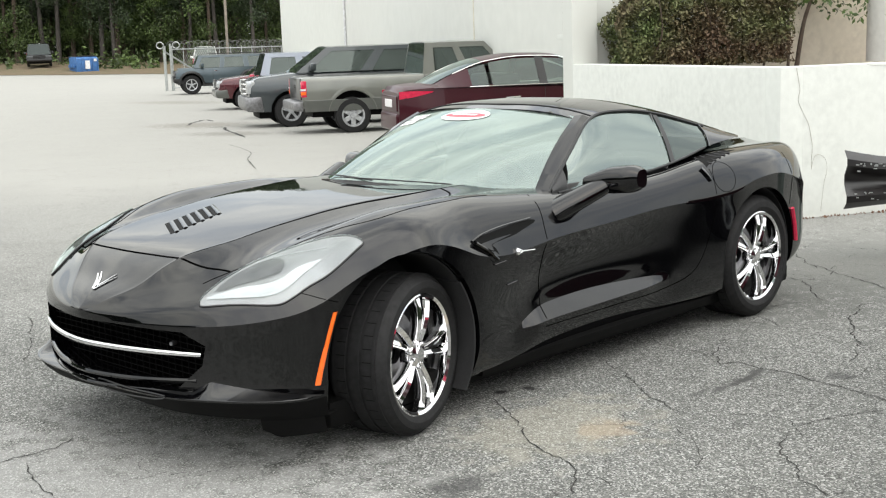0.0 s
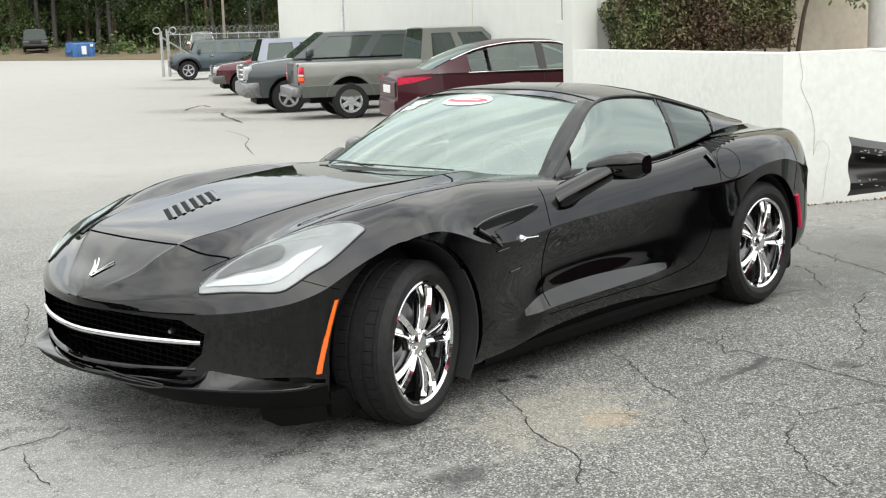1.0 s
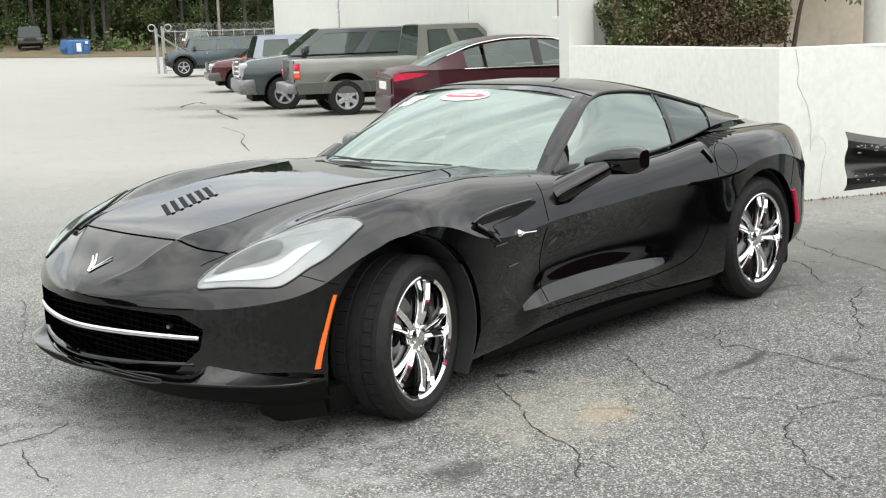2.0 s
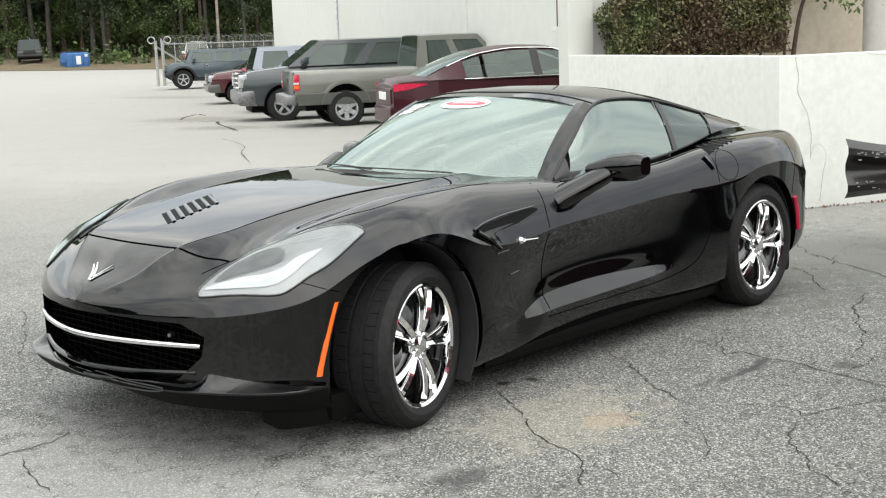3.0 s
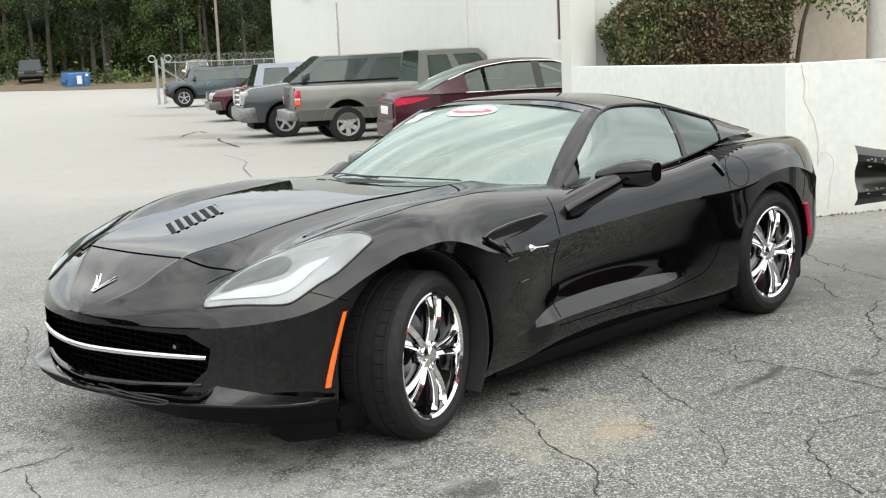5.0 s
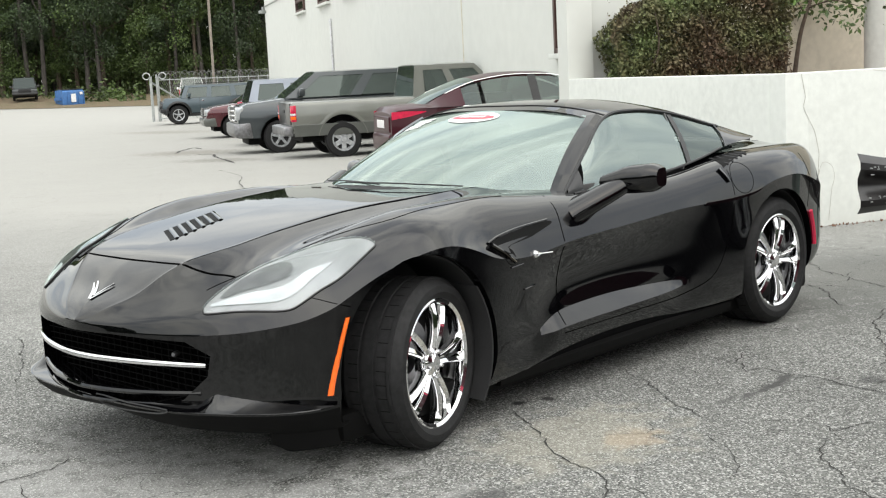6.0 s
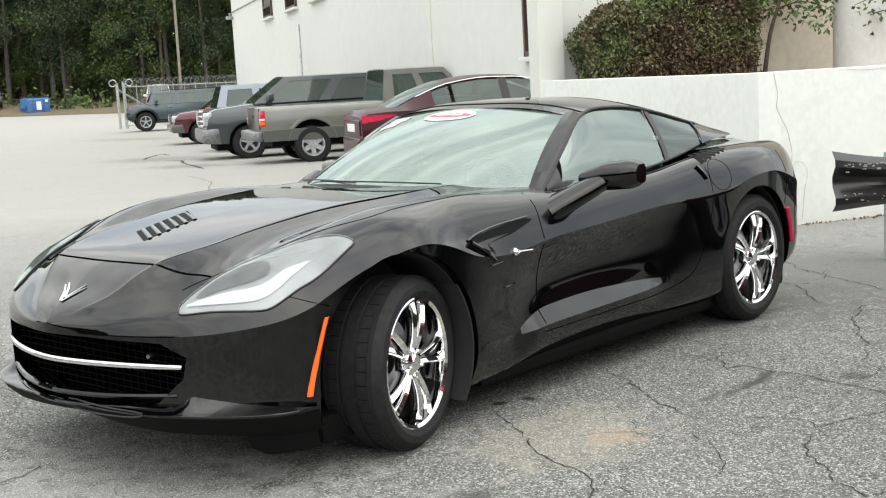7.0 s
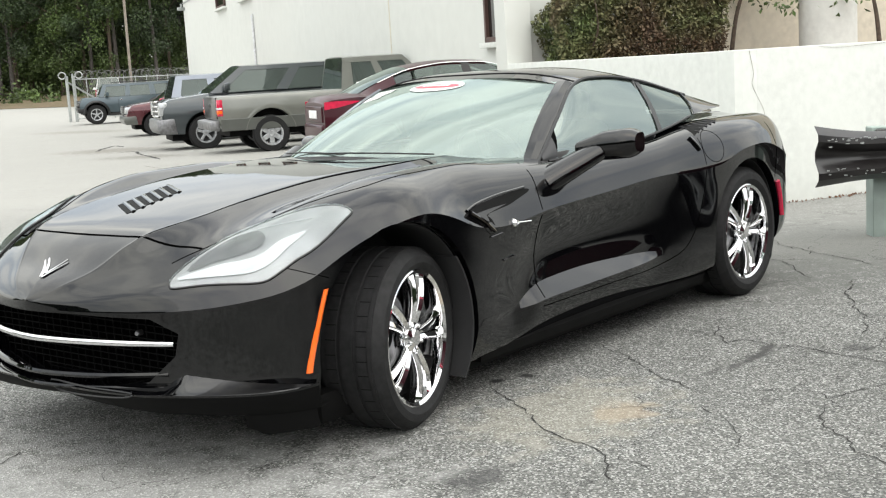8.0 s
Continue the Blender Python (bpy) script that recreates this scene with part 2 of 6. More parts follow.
def asphalt_material():
    """Worn aggregate asphalt: pale stones, wide stains, a net of cracks, paler further out in the lot."""
    m = bpy.data.materials.new("cracked_asphalt")
    m.use_nodes = True
    nt = m.node_tree
    p = nt.nodes["Principled BSDF"]
    p.inputs["Roughness"].default_value = 0.9
    p.inputs["Specular IOR Level"].default_value = 0.25
    co = nt.nodes.new("ShaderNodeTexCoord")

    def node(kind, **kw):
        n = nt.nodes.new("ShaderNode" + kind)
        for k, v in kw.items():
            n.inputs[k.replace("_", " ")].default_value = v
        return n

    def link(a, b):
        nt.links.new(a, b)

    def rng(v, a, b, c=0.0, d=1.0):
        n = node("MapRange", From_Min=a, From_Max=b, To_Min=c, To_Max=d)
        link(v, n.inputs["Value"])
        return n.outputs["Result"]

    def mix(f, a, b, blend="MIX"):
        n = nt.nodes.new("ShaderNodeMix")
        n.data_type, n.blend_type = "RGBA", blend
        for key, v in (("Factor", f), ("A", a), ("B", b)):
            if hasattr(v, "links"):
                link(v, n.inputs[key])
            else:
                n.inputs[key].default_value = v
        return n.outputs["Result"]

    obj = co.outputs["Object"]
    stones = node("TexVoronoi", Scale=150.0)
    link(obj, stones.inputs["Vector"])
    single = nt.nodes.new("ShaderNodeSeparateColor")
    link(stones.outputs["Color"], single.inputs[0])
    fine = node("TexNoise", Scale=60.0, Detail=3.0)
    link(obj, fine.inputs["Vector"])
    wide = node("TexNoise", Scale=0.55, Detail=6.0, Roughness=0.6)
    link(obj, wide.inputs["Vector"])
    spots = node("TexNoise", Scale=2.3, Detail=4.0)
    link(obj, spots.inputs["Vector"])
    c = mix(rng(single.outputs[0], 0.25, 0.80), (0.075, 0.077, 0.073, 1), (0.198, 0.200, 0.188, 1))
    c = mix(rng(single.outputs[1], 0.72, 0.92), c, (0.46, 0.46, 0.44, 1))
    c = mix(rng(fine.outputs["Fac"], 0.35, 0.65, 0.0, 0.25), c, (0.18, 0.182, 0.172, 1))
    c = mix(rng(wide.outputs["Fac"], 0.35, 0.7, 0.75, 1.2), (0, 0, 0, 1), c)
    c = mix(rng(spots.outputs["Fac"], 0.66, 0.78, 0.0, 0.45), c, (0.07, 0.07, 0.07, 1))
    # rust bloom, oil spots and a tyre scuff
    def blob(x0, y0, rx, ry, wob=0.5):
        sub = nt.nodes.new("ShaderNodeMapping")
        sub.vector_type = "TEXTURE"
        sub.inputs["Location"].default_value = (x0, y0, 0)
        sub.inputs["Scale"].default_value = (rx, ry, 1)
        link(obj, sub.inputs["Vector"])
        ln = nt.nodes.new("ShaderNodeVectorMath")
        ln.operation = "LENGTH"
        link(sub.outputs[0], ln.inputs[0])
        nz = node("TexNoise", Scale=9.0, Detail=4.0)
        link(obj, nz.inputs["Vector"])
        ad = node("Math")
        ad.operation = "ADD"
        link(ln.outputs["Value"], ad.inputs[0])
        link(rng(nz.outputs["Fac"], 0.25, 0.75, -wob, wob), ad.inputs[1])
        return rng(ad.outputs[0], 0.5, 1.0, 1.0, 0.0)

    def stain(x0, y0, rx, ry, col, amount):
        nonlocal c
        k = node("Math")
        k.operation = "MULTIPLY"
        k.inputs[1].default_value = amount
        link(blob(x0, y0, rx, ry), k.inputs[0])
        c = mix(k.outputs[0], c, col)

    stain(-1.7, -0.5, 1.7, 1.5, (0.37, 0.37, 0.36, 1), 0.48)
    stain(0.51, -1.43, 0.17, 0.13, (0.38, 0.26, 0.15, 1), 0.38)
    stain(0.40, -1.25, 0.55, 0.40, (0.38, 0.36, 0.29, 1), 0.35)
    stain(-0.36, -1.41, 0.16, 0.10, (0.05, 0.05, 0.05, 1), 0.7)
    stain(1.79, -1.80, 0.11, 0.09, (0.06, 0.06, 0.06, 1), 0.6)
    stain(0.66, -0.74, 0.05, 0.035, (0.02, 0.02, 0.02, 1), 0.95)
    stain(0.78, -0.80, 0.03, 0.05, (0.02, 0.02, 0.02, 1), 0.9)
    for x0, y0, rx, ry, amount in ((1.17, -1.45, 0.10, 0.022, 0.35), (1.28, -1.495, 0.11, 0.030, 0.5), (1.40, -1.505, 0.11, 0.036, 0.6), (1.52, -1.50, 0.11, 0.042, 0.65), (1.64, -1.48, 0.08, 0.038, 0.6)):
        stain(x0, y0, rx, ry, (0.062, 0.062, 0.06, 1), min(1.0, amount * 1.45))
    # an older, smoother strip of asphalt along the planter
    stain(4.7, -0.75, 2.4, 1.15, (0.112, 0.115, 0.106, 1), 0.85)
    stain(6.6, -1.4, 2.2, 1.1, (0.112, 0.115, 0.106, 1), 0.8)
    # far lot blends to a paler tone with distance along x + y
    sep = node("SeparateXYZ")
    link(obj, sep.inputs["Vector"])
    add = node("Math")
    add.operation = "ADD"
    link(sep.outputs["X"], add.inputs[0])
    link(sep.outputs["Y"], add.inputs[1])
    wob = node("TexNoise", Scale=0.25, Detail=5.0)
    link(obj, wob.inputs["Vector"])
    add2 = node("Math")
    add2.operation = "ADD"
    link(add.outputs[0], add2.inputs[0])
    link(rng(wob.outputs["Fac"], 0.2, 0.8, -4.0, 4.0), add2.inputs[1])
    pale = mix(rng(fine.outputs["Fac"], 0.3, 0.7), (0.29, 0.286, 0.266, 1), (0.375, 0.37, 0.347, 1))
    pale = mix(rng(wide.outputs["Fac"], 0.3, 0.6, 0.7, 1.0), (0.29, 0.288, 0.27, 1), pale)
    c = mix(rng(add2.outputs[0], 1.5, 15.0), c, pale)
    stain(15.3, 22.4, 1.5, 2.2, (0.17, 0.155, 0.13, 1), 0.55)
    stain(13.0, 18.0, 0.9, 1.5, (0.16, 0.15, 0.13, 1), 0.55)
    stain(25.0, 38.0, 1.5, 4.0, (0.20, 0.19, 0.16, 1), 0.5)
    # cracks
    warp = node("TexNoise", Scale=2.2, Detail=5.0, Roughness=0.65)
    link(obj, warp.inputs["Vector"])
    off = nt.nodes.new("ShaderNodeVectorMath")
    off.operation = "SCALE"
    off.inputs["Scale"].default_value = 0.55
    link(warp.outputs["Color"], off.inputs[0])
    moved = nt.nodes.new("ShaderNodeVectorMath")
    link(obj, moved.inputs[0])
    link(off.outputs[0], moved.inputs[1])
    cracks = []
    for sc, width in ((0.9, 0.0035), (2.1, 0.0045)):
        v = node("TexVoronoi", Scale=sc)
        v.feature = "DISTANCE_TO_EDGE"
        link(moved.outputs[0], v.inputs["Vector"])
        cracks.append(rng(v.outputs["Distance"], width * 0.35, width, 1.0, 0.0))
    patch = node("TexNoise", Scale=0.7, Detail=2.0)
    link(obj, patch.inputs["Vector"])
    small = node("Math")
    small.operation = "MULTIPLY"
    link(cracks[1], small.inputs[0])
    link(rng(patch.outputs["Fac"], 0.5, 0.6), small.inputs[1])
    broken = node("Math")
    broken.operation = "MULTIPLY"
    link(cracks[0], broken.inputs[0])
    link(rng(spots.outputs["Fac"], 0.38, 0.5), broken.inputs[1])
    both = node("Math")
    both.operation = "MAXIMUM"
    link(broken.outputs[0], both.inputs[0])
    link(small.outputs[0], both.inputs[1])
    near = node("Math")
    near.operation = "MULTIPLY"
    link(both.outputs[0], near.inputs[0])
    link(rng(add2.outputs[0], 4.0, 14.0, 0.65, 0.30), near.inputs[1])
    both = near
    c = mix(both.outputs[0], c, (0.022, 0.021, 0.02, 1))
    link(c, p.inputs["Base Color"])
    b = nt.nodes.new("ShaderNodeBump")
    b.inputs["Strength"].default_value, b.inputs["Distance"].default_value = 0.6, 0.006
    hgt = node("Math")
    hgt.operation = "SUBTRACT"
    link(stones.outputs["Distance"], hgt.inputs[0])
    link(both.outputs[0], hgt.inputs[1])
    link(hgt.outputs[0], b.inputs["Height"])
    link(b.outputs["Normal"], p.inputs["Normal"])
    return m


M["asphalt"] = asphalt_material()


# ---------------------------------------------------------------- mesh tools
def curve1(*knots):
    """A smooth function through (x, value) knots."""
    xs, vs = [k[0] for k in knots], [k[1] for k in knots]
    n = len(xs)
    slope = []
    for i in range(n):
        if i in (0, n - 1):
            j = 0 if i == 0 else n - 2
            slope.append((vs[j + 1] - vs[j]) / (xs[j + 1] - xs[j]))
        else:
            a, b = (vs[i] - vs[i - 1]) / (xs[i] - xs[i - 1]), (vs[i + 1] - vs[i]) / (xs[i + 1] - xs[i])
            slope.append(0.0 if a * b <= 0 else 2 * a * b / (a + b))

    def f(x):
        if x <= xs[0]:
            return vs[0]
        if x >= xs[-1]:
            return vs[-1]
        i = max(j for j in range(n - 1) if xs[j] <= x)
        h = xs[i + 1] - xs[i]
        t = (x - xs[i]) / h
        return ((1 + 2 * t) * (1 - t) ** 2 * vs[i] + t * (1 - t) ** 2 * h * slope[i]
                + t * t * (3 - 2 * t) * vs[i + 1] + t * t * (t - 1) * h * slope[i + 1])

    return f


def spline_points(pts, per=6, closed=False):
    """Catmull-Rom points through pts."""
    P = [Vector(p) for p in pts]
    n = len(P)
    out = []
    for i in range(n if closed else n - 1):
        a, b, c, d = (P[(i + k) % n] if closed else P[min(max(i + k, 0), n - 1)] for k in (-1, 0, 1, 2))
        for s in range(per):
            t = s / per
            out.append(0.5 * ((2 * b) + (c - a) * t + (2 * a - 5 * b + 4 * c - d) * t * t + (3 * b - a - 3 * c + d) * t ** 3))
    if not closed:
        out.append(P[-1])
    return out


def smooth(me, angle=40):
    for f in me.polygons:
        f.use_smooth = True
    me.set_sharp_from_angle(angle=radians(angle))


def part(name, bm, mat, parent=None, label="", angle=40, keep=False):
    """Links a bmesh as one mesh object under a thing or a part."""
    me = bpy.data.meshes.new(name)
    bm.to_mesh(me)
    if not keep:
        bm.free()
    me.materials.append(M[mat] if isinstance(mat, str) else mat)
    smooth(me, angle)
    ob = new(name, me)
    if parent is not None:
        ob.parent = parent
    if label:
        ob["label"] = label
    return ob


def thing(name, m, label, category, group="", kind=""):
    ob = new(name)
    ob.empty_display_size = 0.2
    ob.matrix_world = m
    return tagged(ob, label, category, group, kind)


def box(x0, x1, y0, y1, z0, z1, bevel=0.0, seg=2, bm=None):
    own = bmesh.new()
    bmesh.ops.create_cube(own, size=1, matrix=Matrix.LocRotScale(((x0 + x1) / 2, (y0 + y1) / 2, (z0 + z1) / 2), None, (abs(x1 - x0), abs(y1 - y0), abs(z1 - z0))))
    if bevel:
        bmesh.ops.bevel(own, geom=own.edges[:], offset=bevel, segments=seg, profile=0.6, affect="EDGES")
    return join(bm, own)


def join(bm, own, m=None):
    """Adds own to bm (freed), or returns own where bm is None."""
    if m is not None:
        bmesh.ops.transform(own, matrix=m, verts=own.verts)
    if bm is None:
        return own
    me = bpy.data.meshes.new("tmp")
    own.to_mesh(me)
    own.free()
    bm.from_mesh(me)
    bpy.data.meshes.remove(me)
    return bm


def grid(points, close_u=False, close_v=False, bm=None):
    """A skin over rows of points."""
    own = bmesh.new()
    rows = [[own.verts.new(p) for p in row] for row in points]
    nu, nv = len(rows), len(rows[0])
    for i in range(nu if close_u else nu - 1):
        for j in range(nv if close_v else nv - 1):
            vs = (rows[i][j], rows[(i + 1) % nu][j], rows[(i + 1) % nu][(j + 1) % nv], rows[i][(j + 1) % nv])
            try:
                own.faces.new(vs)
            except ValueError:
                pass
    own.normal_update()
    return join(bm, own)


def facing(bm, outward):
    """Turns the faces of an open skin so that they look along outward."""
    total = sum((f.normal * f.calc_area() for f in bm.faces), Vector())
    if total.dot(Vector(outward)) < 0:
        bmesh.ops.reverse_faces(bm, faces=bm.faces[:])
    return bm


def sheet(points, thick):
    """A skin with thickness."""
    bm = grid(points)
    bmesh.ops.recalc_face_normals(bm, faces=bm.faces[:])
    bmesh.ops.solidify(bm, geom=bm.faces[:], thickness=thick)
    return bm


def tube(pts, r, sides=8, per=6, bm=None, spline=True, closed=False, flat=1.0):
    """A round bar along points. flat squashes it."""
    P = spline_points(pts, per, closed) if spline and len(pts) > 2 else [Vector(p) for p in pts]
    rings, prev = [], None
    n = len(P)
    for i, p in enumerate(P):
        a, b = (P[(i - 1) % n], P[(i + 1) % n]) if closed else (P[max(i - 1, 0)], P[min(i + 1, n - 1)])
        d = (b - a).normalized()
        side = d.cross(Vector((0, 0, 1)))
        if side.length < 1e-3:
            side = prev or Vector((1, 0, 0))
        side.normalize()
        prev = side
        up = side.cross(d).normalized()
        rr = r(i / (n - 1)) if callable(r) else r
        rings.append([p + rr * (math.cos(q) * side + flat * math.sin(q) * up) for q in (2 * math.pi * k / sides for k in range(sides))])
    own = grid(rings, close_u=closed, close_v=True)
    if not closed:
        bmesh.ops.holes_fill(own, edges=[e for e in own.edges if e.is_boundary], sides=0)
    bmesh.ops.recalc_face_normals(own, faces=own.faces[:])
    return join(bm, own)


def lathe(profile, n=48, axis="y", close=True, bm=None):
    """Turns (radius, along) points round the axis."""
    rings = []
    for k in range(n):
        a = 2 * math.pi * k / n
        c, s = math.cos(a), math.sin(a)
        rings.append([Vector((r * c, h, r * s)) if axis == "y" else Vector((r * c, r * s, h)) for r, h in profile])
    own = grid(rings, close_u=True, close_v=close)
    bmesh.ops.remove_doubles(own, verts=own.verts[:], dist=1e-5)
    bmesh.ops.recalc_face_normals(own, faces=own.faces[:])
    return join(bm, own)


def prism(outline, a, b, axis="y", bevel=0.0, bm=None):
    """A flat outline of (u, v) pushed from a to b along an axis: x -> (y, z), y -> (x, z), z -> (x, y)."""
    own = bmesh.new()

    def at(u, v, w):
        return {"x": (w, u, v), "y": (u, w, v), "z": (u, v, w)}[axis]

    lo = [own.verts.new(at(u, v, a)) for u, v in outline]
    hi = [own.verts.new(at(u, v, b)) for u, v in outline]
    n = len(lo)
    own.faces.new(lo[::-1])
    own.faces.new(hi)
    for i in range(n):
        own.faces.new((lo[i], lo[(i + 1) % n], hi[(i + 1) % n], hi[i]))
    bmesh.ops.recalc_face_normals(own, faces=own.faces[:])
    if bevel:
        bmesh.ops.bevel(own, geom=own.edges[:], offset=bevel, segments=2, profile=0.6, affect="EDGES", clamp_overlap=True)
    return join(bm, own)


def cut(ob, cutter_bm, op="DIFFERENCE", own=False):
    """Cuts a mesh object with a bmesh, for good."""
    me = bpy.data.meshes.new("cutter")
    cutter_bm.to_mesh(me)
    cutter_bm.free()
    tool = new("cutter", me)
    mod = ob.modifiers.new("cut", "BOOLEAN")
    mod.operation, mod.object, mod.solver, mod.use_self = op, tool, "EXACT", own
    bpy.context.view_layer.update()
    done = bpy.data.meshes.new_from_object(ob.evaluated_get(bpy.context.evaluated_depsgraph_get()))
    ob.modifiers.remove(mod)
    ob.data = done
    bpy.data.objects.remove(tool)
    return ob


def resample(pts, step):
    out = [Vector(pts[0])]
    for a, b in zip(pts, pts[1:]):
        a, b = Vector(a), Vector(b)
        n = max(1, int((b - a).length / step))
        out += [a.lerp(b, (k + 1) / n) for k in range(n)]
    return out


# ---------------------------------------------------------------- the sports car
# Its own axes: x runs back from the front axle, the near (left) side is -y, z up from the ground.
def plan_width(x):
    if x < -0.5:
        u = max(0.0, (x + 1.0) / 0.5)
        return max(0.006, 0.905 * (1 - (1 - u) ** 1.6) ** 0.62)
    return WIDE(x)


WIDE = curve1((-0.5, 0.905), (-0.42, 0.9056), (-0.2, 0.921), (0.1, 0.93), (0.5, 0.915), (1.0, 0.895), (1.5, 0.89), (2.0, 0.905), (2.4, 0.935), (2.75, 0.938), (3.0, 0.925),
              (3.2, 0.885), (3.36, 0.80), (3.45, 0.715))
Z_MID = curve1((-1.0, 0.595), (-0.95, 0.645), (-0.872, 0.693), (-0.78, 0.765), (-0.70, 0.805), (-0.5, 0.845), (-0.2, 0.890), (0.0, 0.912), (0.2, 0.924), (0.52, 0.932), (0.8, 0.93), (1.2, 0.92),
               (2.4, 0.95), (3.0, 0.955), (3.3, 0.945), (3.45, 0.92))
Z_PEAK = curve1((-1.0, 0.59), (-0.85, 0.655), (-0.7, 0.715), (-0.5, 0.79), (-0.2, 0.88), (0.05, 0.92), (0.4, 0.925), (0.8, 0.895), (1.2, 0.875), (1.8, 0.89),
                (2.2, 0.925), (2.5, 0.942), (2.8, 0.945), (3.1, 0.938), (3.3, 0.92), (3.45, 0.90))
Z_SHOULDER = curve1((-1.0, 0.565), (-0.85, 0.568), (-0.65, 0.60), (-0.5, 0.65), (-0.2, 0.752), (0.05, 0.785), (0.2, 0.75), (0.36, 0.688), (0.54, 0.670), (0.9, 0.697), (1.34, 0.712), (1.82, 0.731),
                    (2.1, 0.728), (2.35, 0.742), (2.6, 0.79), (2.8, 0.80), (3.0, 0.765), (3.15, 0.72), (3.45, 0.62))
Z_LOW = curve1((-1.0, 0.55), (-0.985, 0.44), (-0.96, 0.355), (-0.92, 0.305), (-0.87, 0.27), (-0.5, 0.235), (-0.3, 0.19), (0.0, 0.17), (0.5, 0.17), (2.0, 0.19), (2.9, 0.22), (3.2, 0.27), (3.45, 0.36))
F_CREASE = curve1((-1.0, 0.42), (-0.5, 0.42), (0.0, 0.44), (0.6, 0.5), (3.45, 0.5))
F_PEAK = curve1((-1.0, 0.78), (-0.5, 0.74), (0.0, 0.745), (0.6, 0.79), (1.2, 0.85), (2.0, 0.87), (2.7, 0.85), (3.45, 0.84))
VALLEY = curve1((-1.0, 0.0), (-0.7, 0.006), (-0.4, 0.022), (0.0, 0.042), (0.4, 0.03), (0.8, 0.01), (1.2, 0.0), (3.45, 0.012))
SCALLOP = curve1((-1.0, 0.0), (0.30, 0.0), (0.60, 0.034), (0.9, 0.060), (1.2, 0.066), (1.6, 0.050), (1.92, 0.010), (2.05, 0.0), (3.45, 0.0))
# the bright ledge along the foot of the door: its upper and lower edges
LEDGE_TOP = curve1((-1.0, 0.36), (0.45, 0.315), (0.58, 0.320), (0.74, 0.375), (0.84, 0.395), (1.16, 0.402), (1.58, 0.390), (2.04, 0.368), (2.3, 0.37), (3.45, 0.45))
LEDGE_LOW = curve1((-1.0, 0.35), (0.45, 0.305), (0.60, 0.312), (0.83, 0.330), (1.19, 0.334), (1.61, 0.342), (2.04, 0.362), (2.3, 0.36), (3.45, 0.44))


BULGE = curve1((-1.0, 0.0), (-0.76, 0.0), (-0.5, 0.002), (-0.1, 0.005), (0.25, 0.006), (0.45, 0.003), (0.6, 0.0), (3.45, 0.0))


def gentle(f, r):
    """The curve f, averaged over r to either side, behind the front wheel."""
    def g(x):
        k = r * min(1.0, max(0.0, (x + 0.45) / 0.4)) * min(1.0, max(0.0, (3.3 - x) / 0.3))
        return sum(f(x + k * q / 6) for q in range(-6, 7)) / 13
    return g


WIDE, Z_SHOULDER, SCALLOP, Z_LOW, Z_PEAK = gentle(WIDE, 0.16), gentle(Z_SHOULDER, 0.06), gentle(SCALLOP, 0.08), gentle(Z_LOW, 0.10), gentle(Z_PEAK, 0.08)
LEDGE_TOP, LEDGE_LOW = gentle(LEDGE_TOP, 0.05), gentle(LEDGE_LOW, 0.05)


def body_section(x):
    w, zl = plan_width(x), Z_LOW(x)
    zs, zp, zm = max(Z_SHOULDER(x), zl), Z_PEAK(x), Z_MID(x)
    fc, fp = F_CREASE(x), F_PEAK(x)
    sc, h = SCALLOP(x), zs - zl
    top = [(0, zm + 0.004), (fc * w * 0.5, zm + 0.002), (fc * w, zm - 0.003), (fc * w + min(0.022, 0.06 * w), zm - 0.005 - BULGE(x)), ((fc + fp) / 2 * w, (zm + zp) / 2 - VALLEY(x)), (fp * w, zp),
           ((fp + 1) / 2 * w + 0.02 * w, zp - 0.33 * (zp - zs)), (w, zs)]
    # flank: hollow below the shoulder crease, then the ledge that kicks out along the door's foot
    t1 = min(max(LEDGE_TOP(x), zl + 0.32 * h), zs - 0.45 * h)
    t0 = min(max(LEDGE_LOW(x), zl + 0.24 * h), t1 - 0.05 * h)
    kick = 0.85 * max(0.0, LEDGE_TOP(x) - LEDGE_LOW(x) - 0.010)
    a = sc + 0.25 * kick
    flank = [(w, zs), (w - 0.55 * sc - 0.004, zs - 0.25 * (zs - t1)), (w - 0.9 * a - 0.004, zs - 0.62 * (zs - t1)), (w - 0.004 - max(kick, 0.9 * sc), t1)]
    out = min(1.0, kick / 0.036)
    out = out * out * (3 - 2 * out)
    tuck = 0.004 + (1 - out) * (0.9 * sc + 0.010 * min(1.0, sc / 0.05))
    ledge = [flank[-1], (w - 0.5 * (0.004 + max(kick, 0.9 * sc) + tuck), (t1 + t0) / 2), (w - tuck, t0)]
    under = 0.004 + 0.45 * sc
    foot = [ledge[-1], (0.992 * w - 0.5 * (tuck + under), zl + 0.17 * h), (0.975 * w - under, zl + 0.06 * h), (0.94 * w - 0.5 * under, zl)]
    half = []
    for run, per in ((top, 5), (flank, 5), (ledge, 3), (foot, 3)):
        half += spline_points([(x, -y, z) for y, z in run], per)[:-1]
    half.append(Vector((x, -0.94 * w + 0.5 * under, zl)))
    return half + [Vector((x, -0.5 * w, zl))]


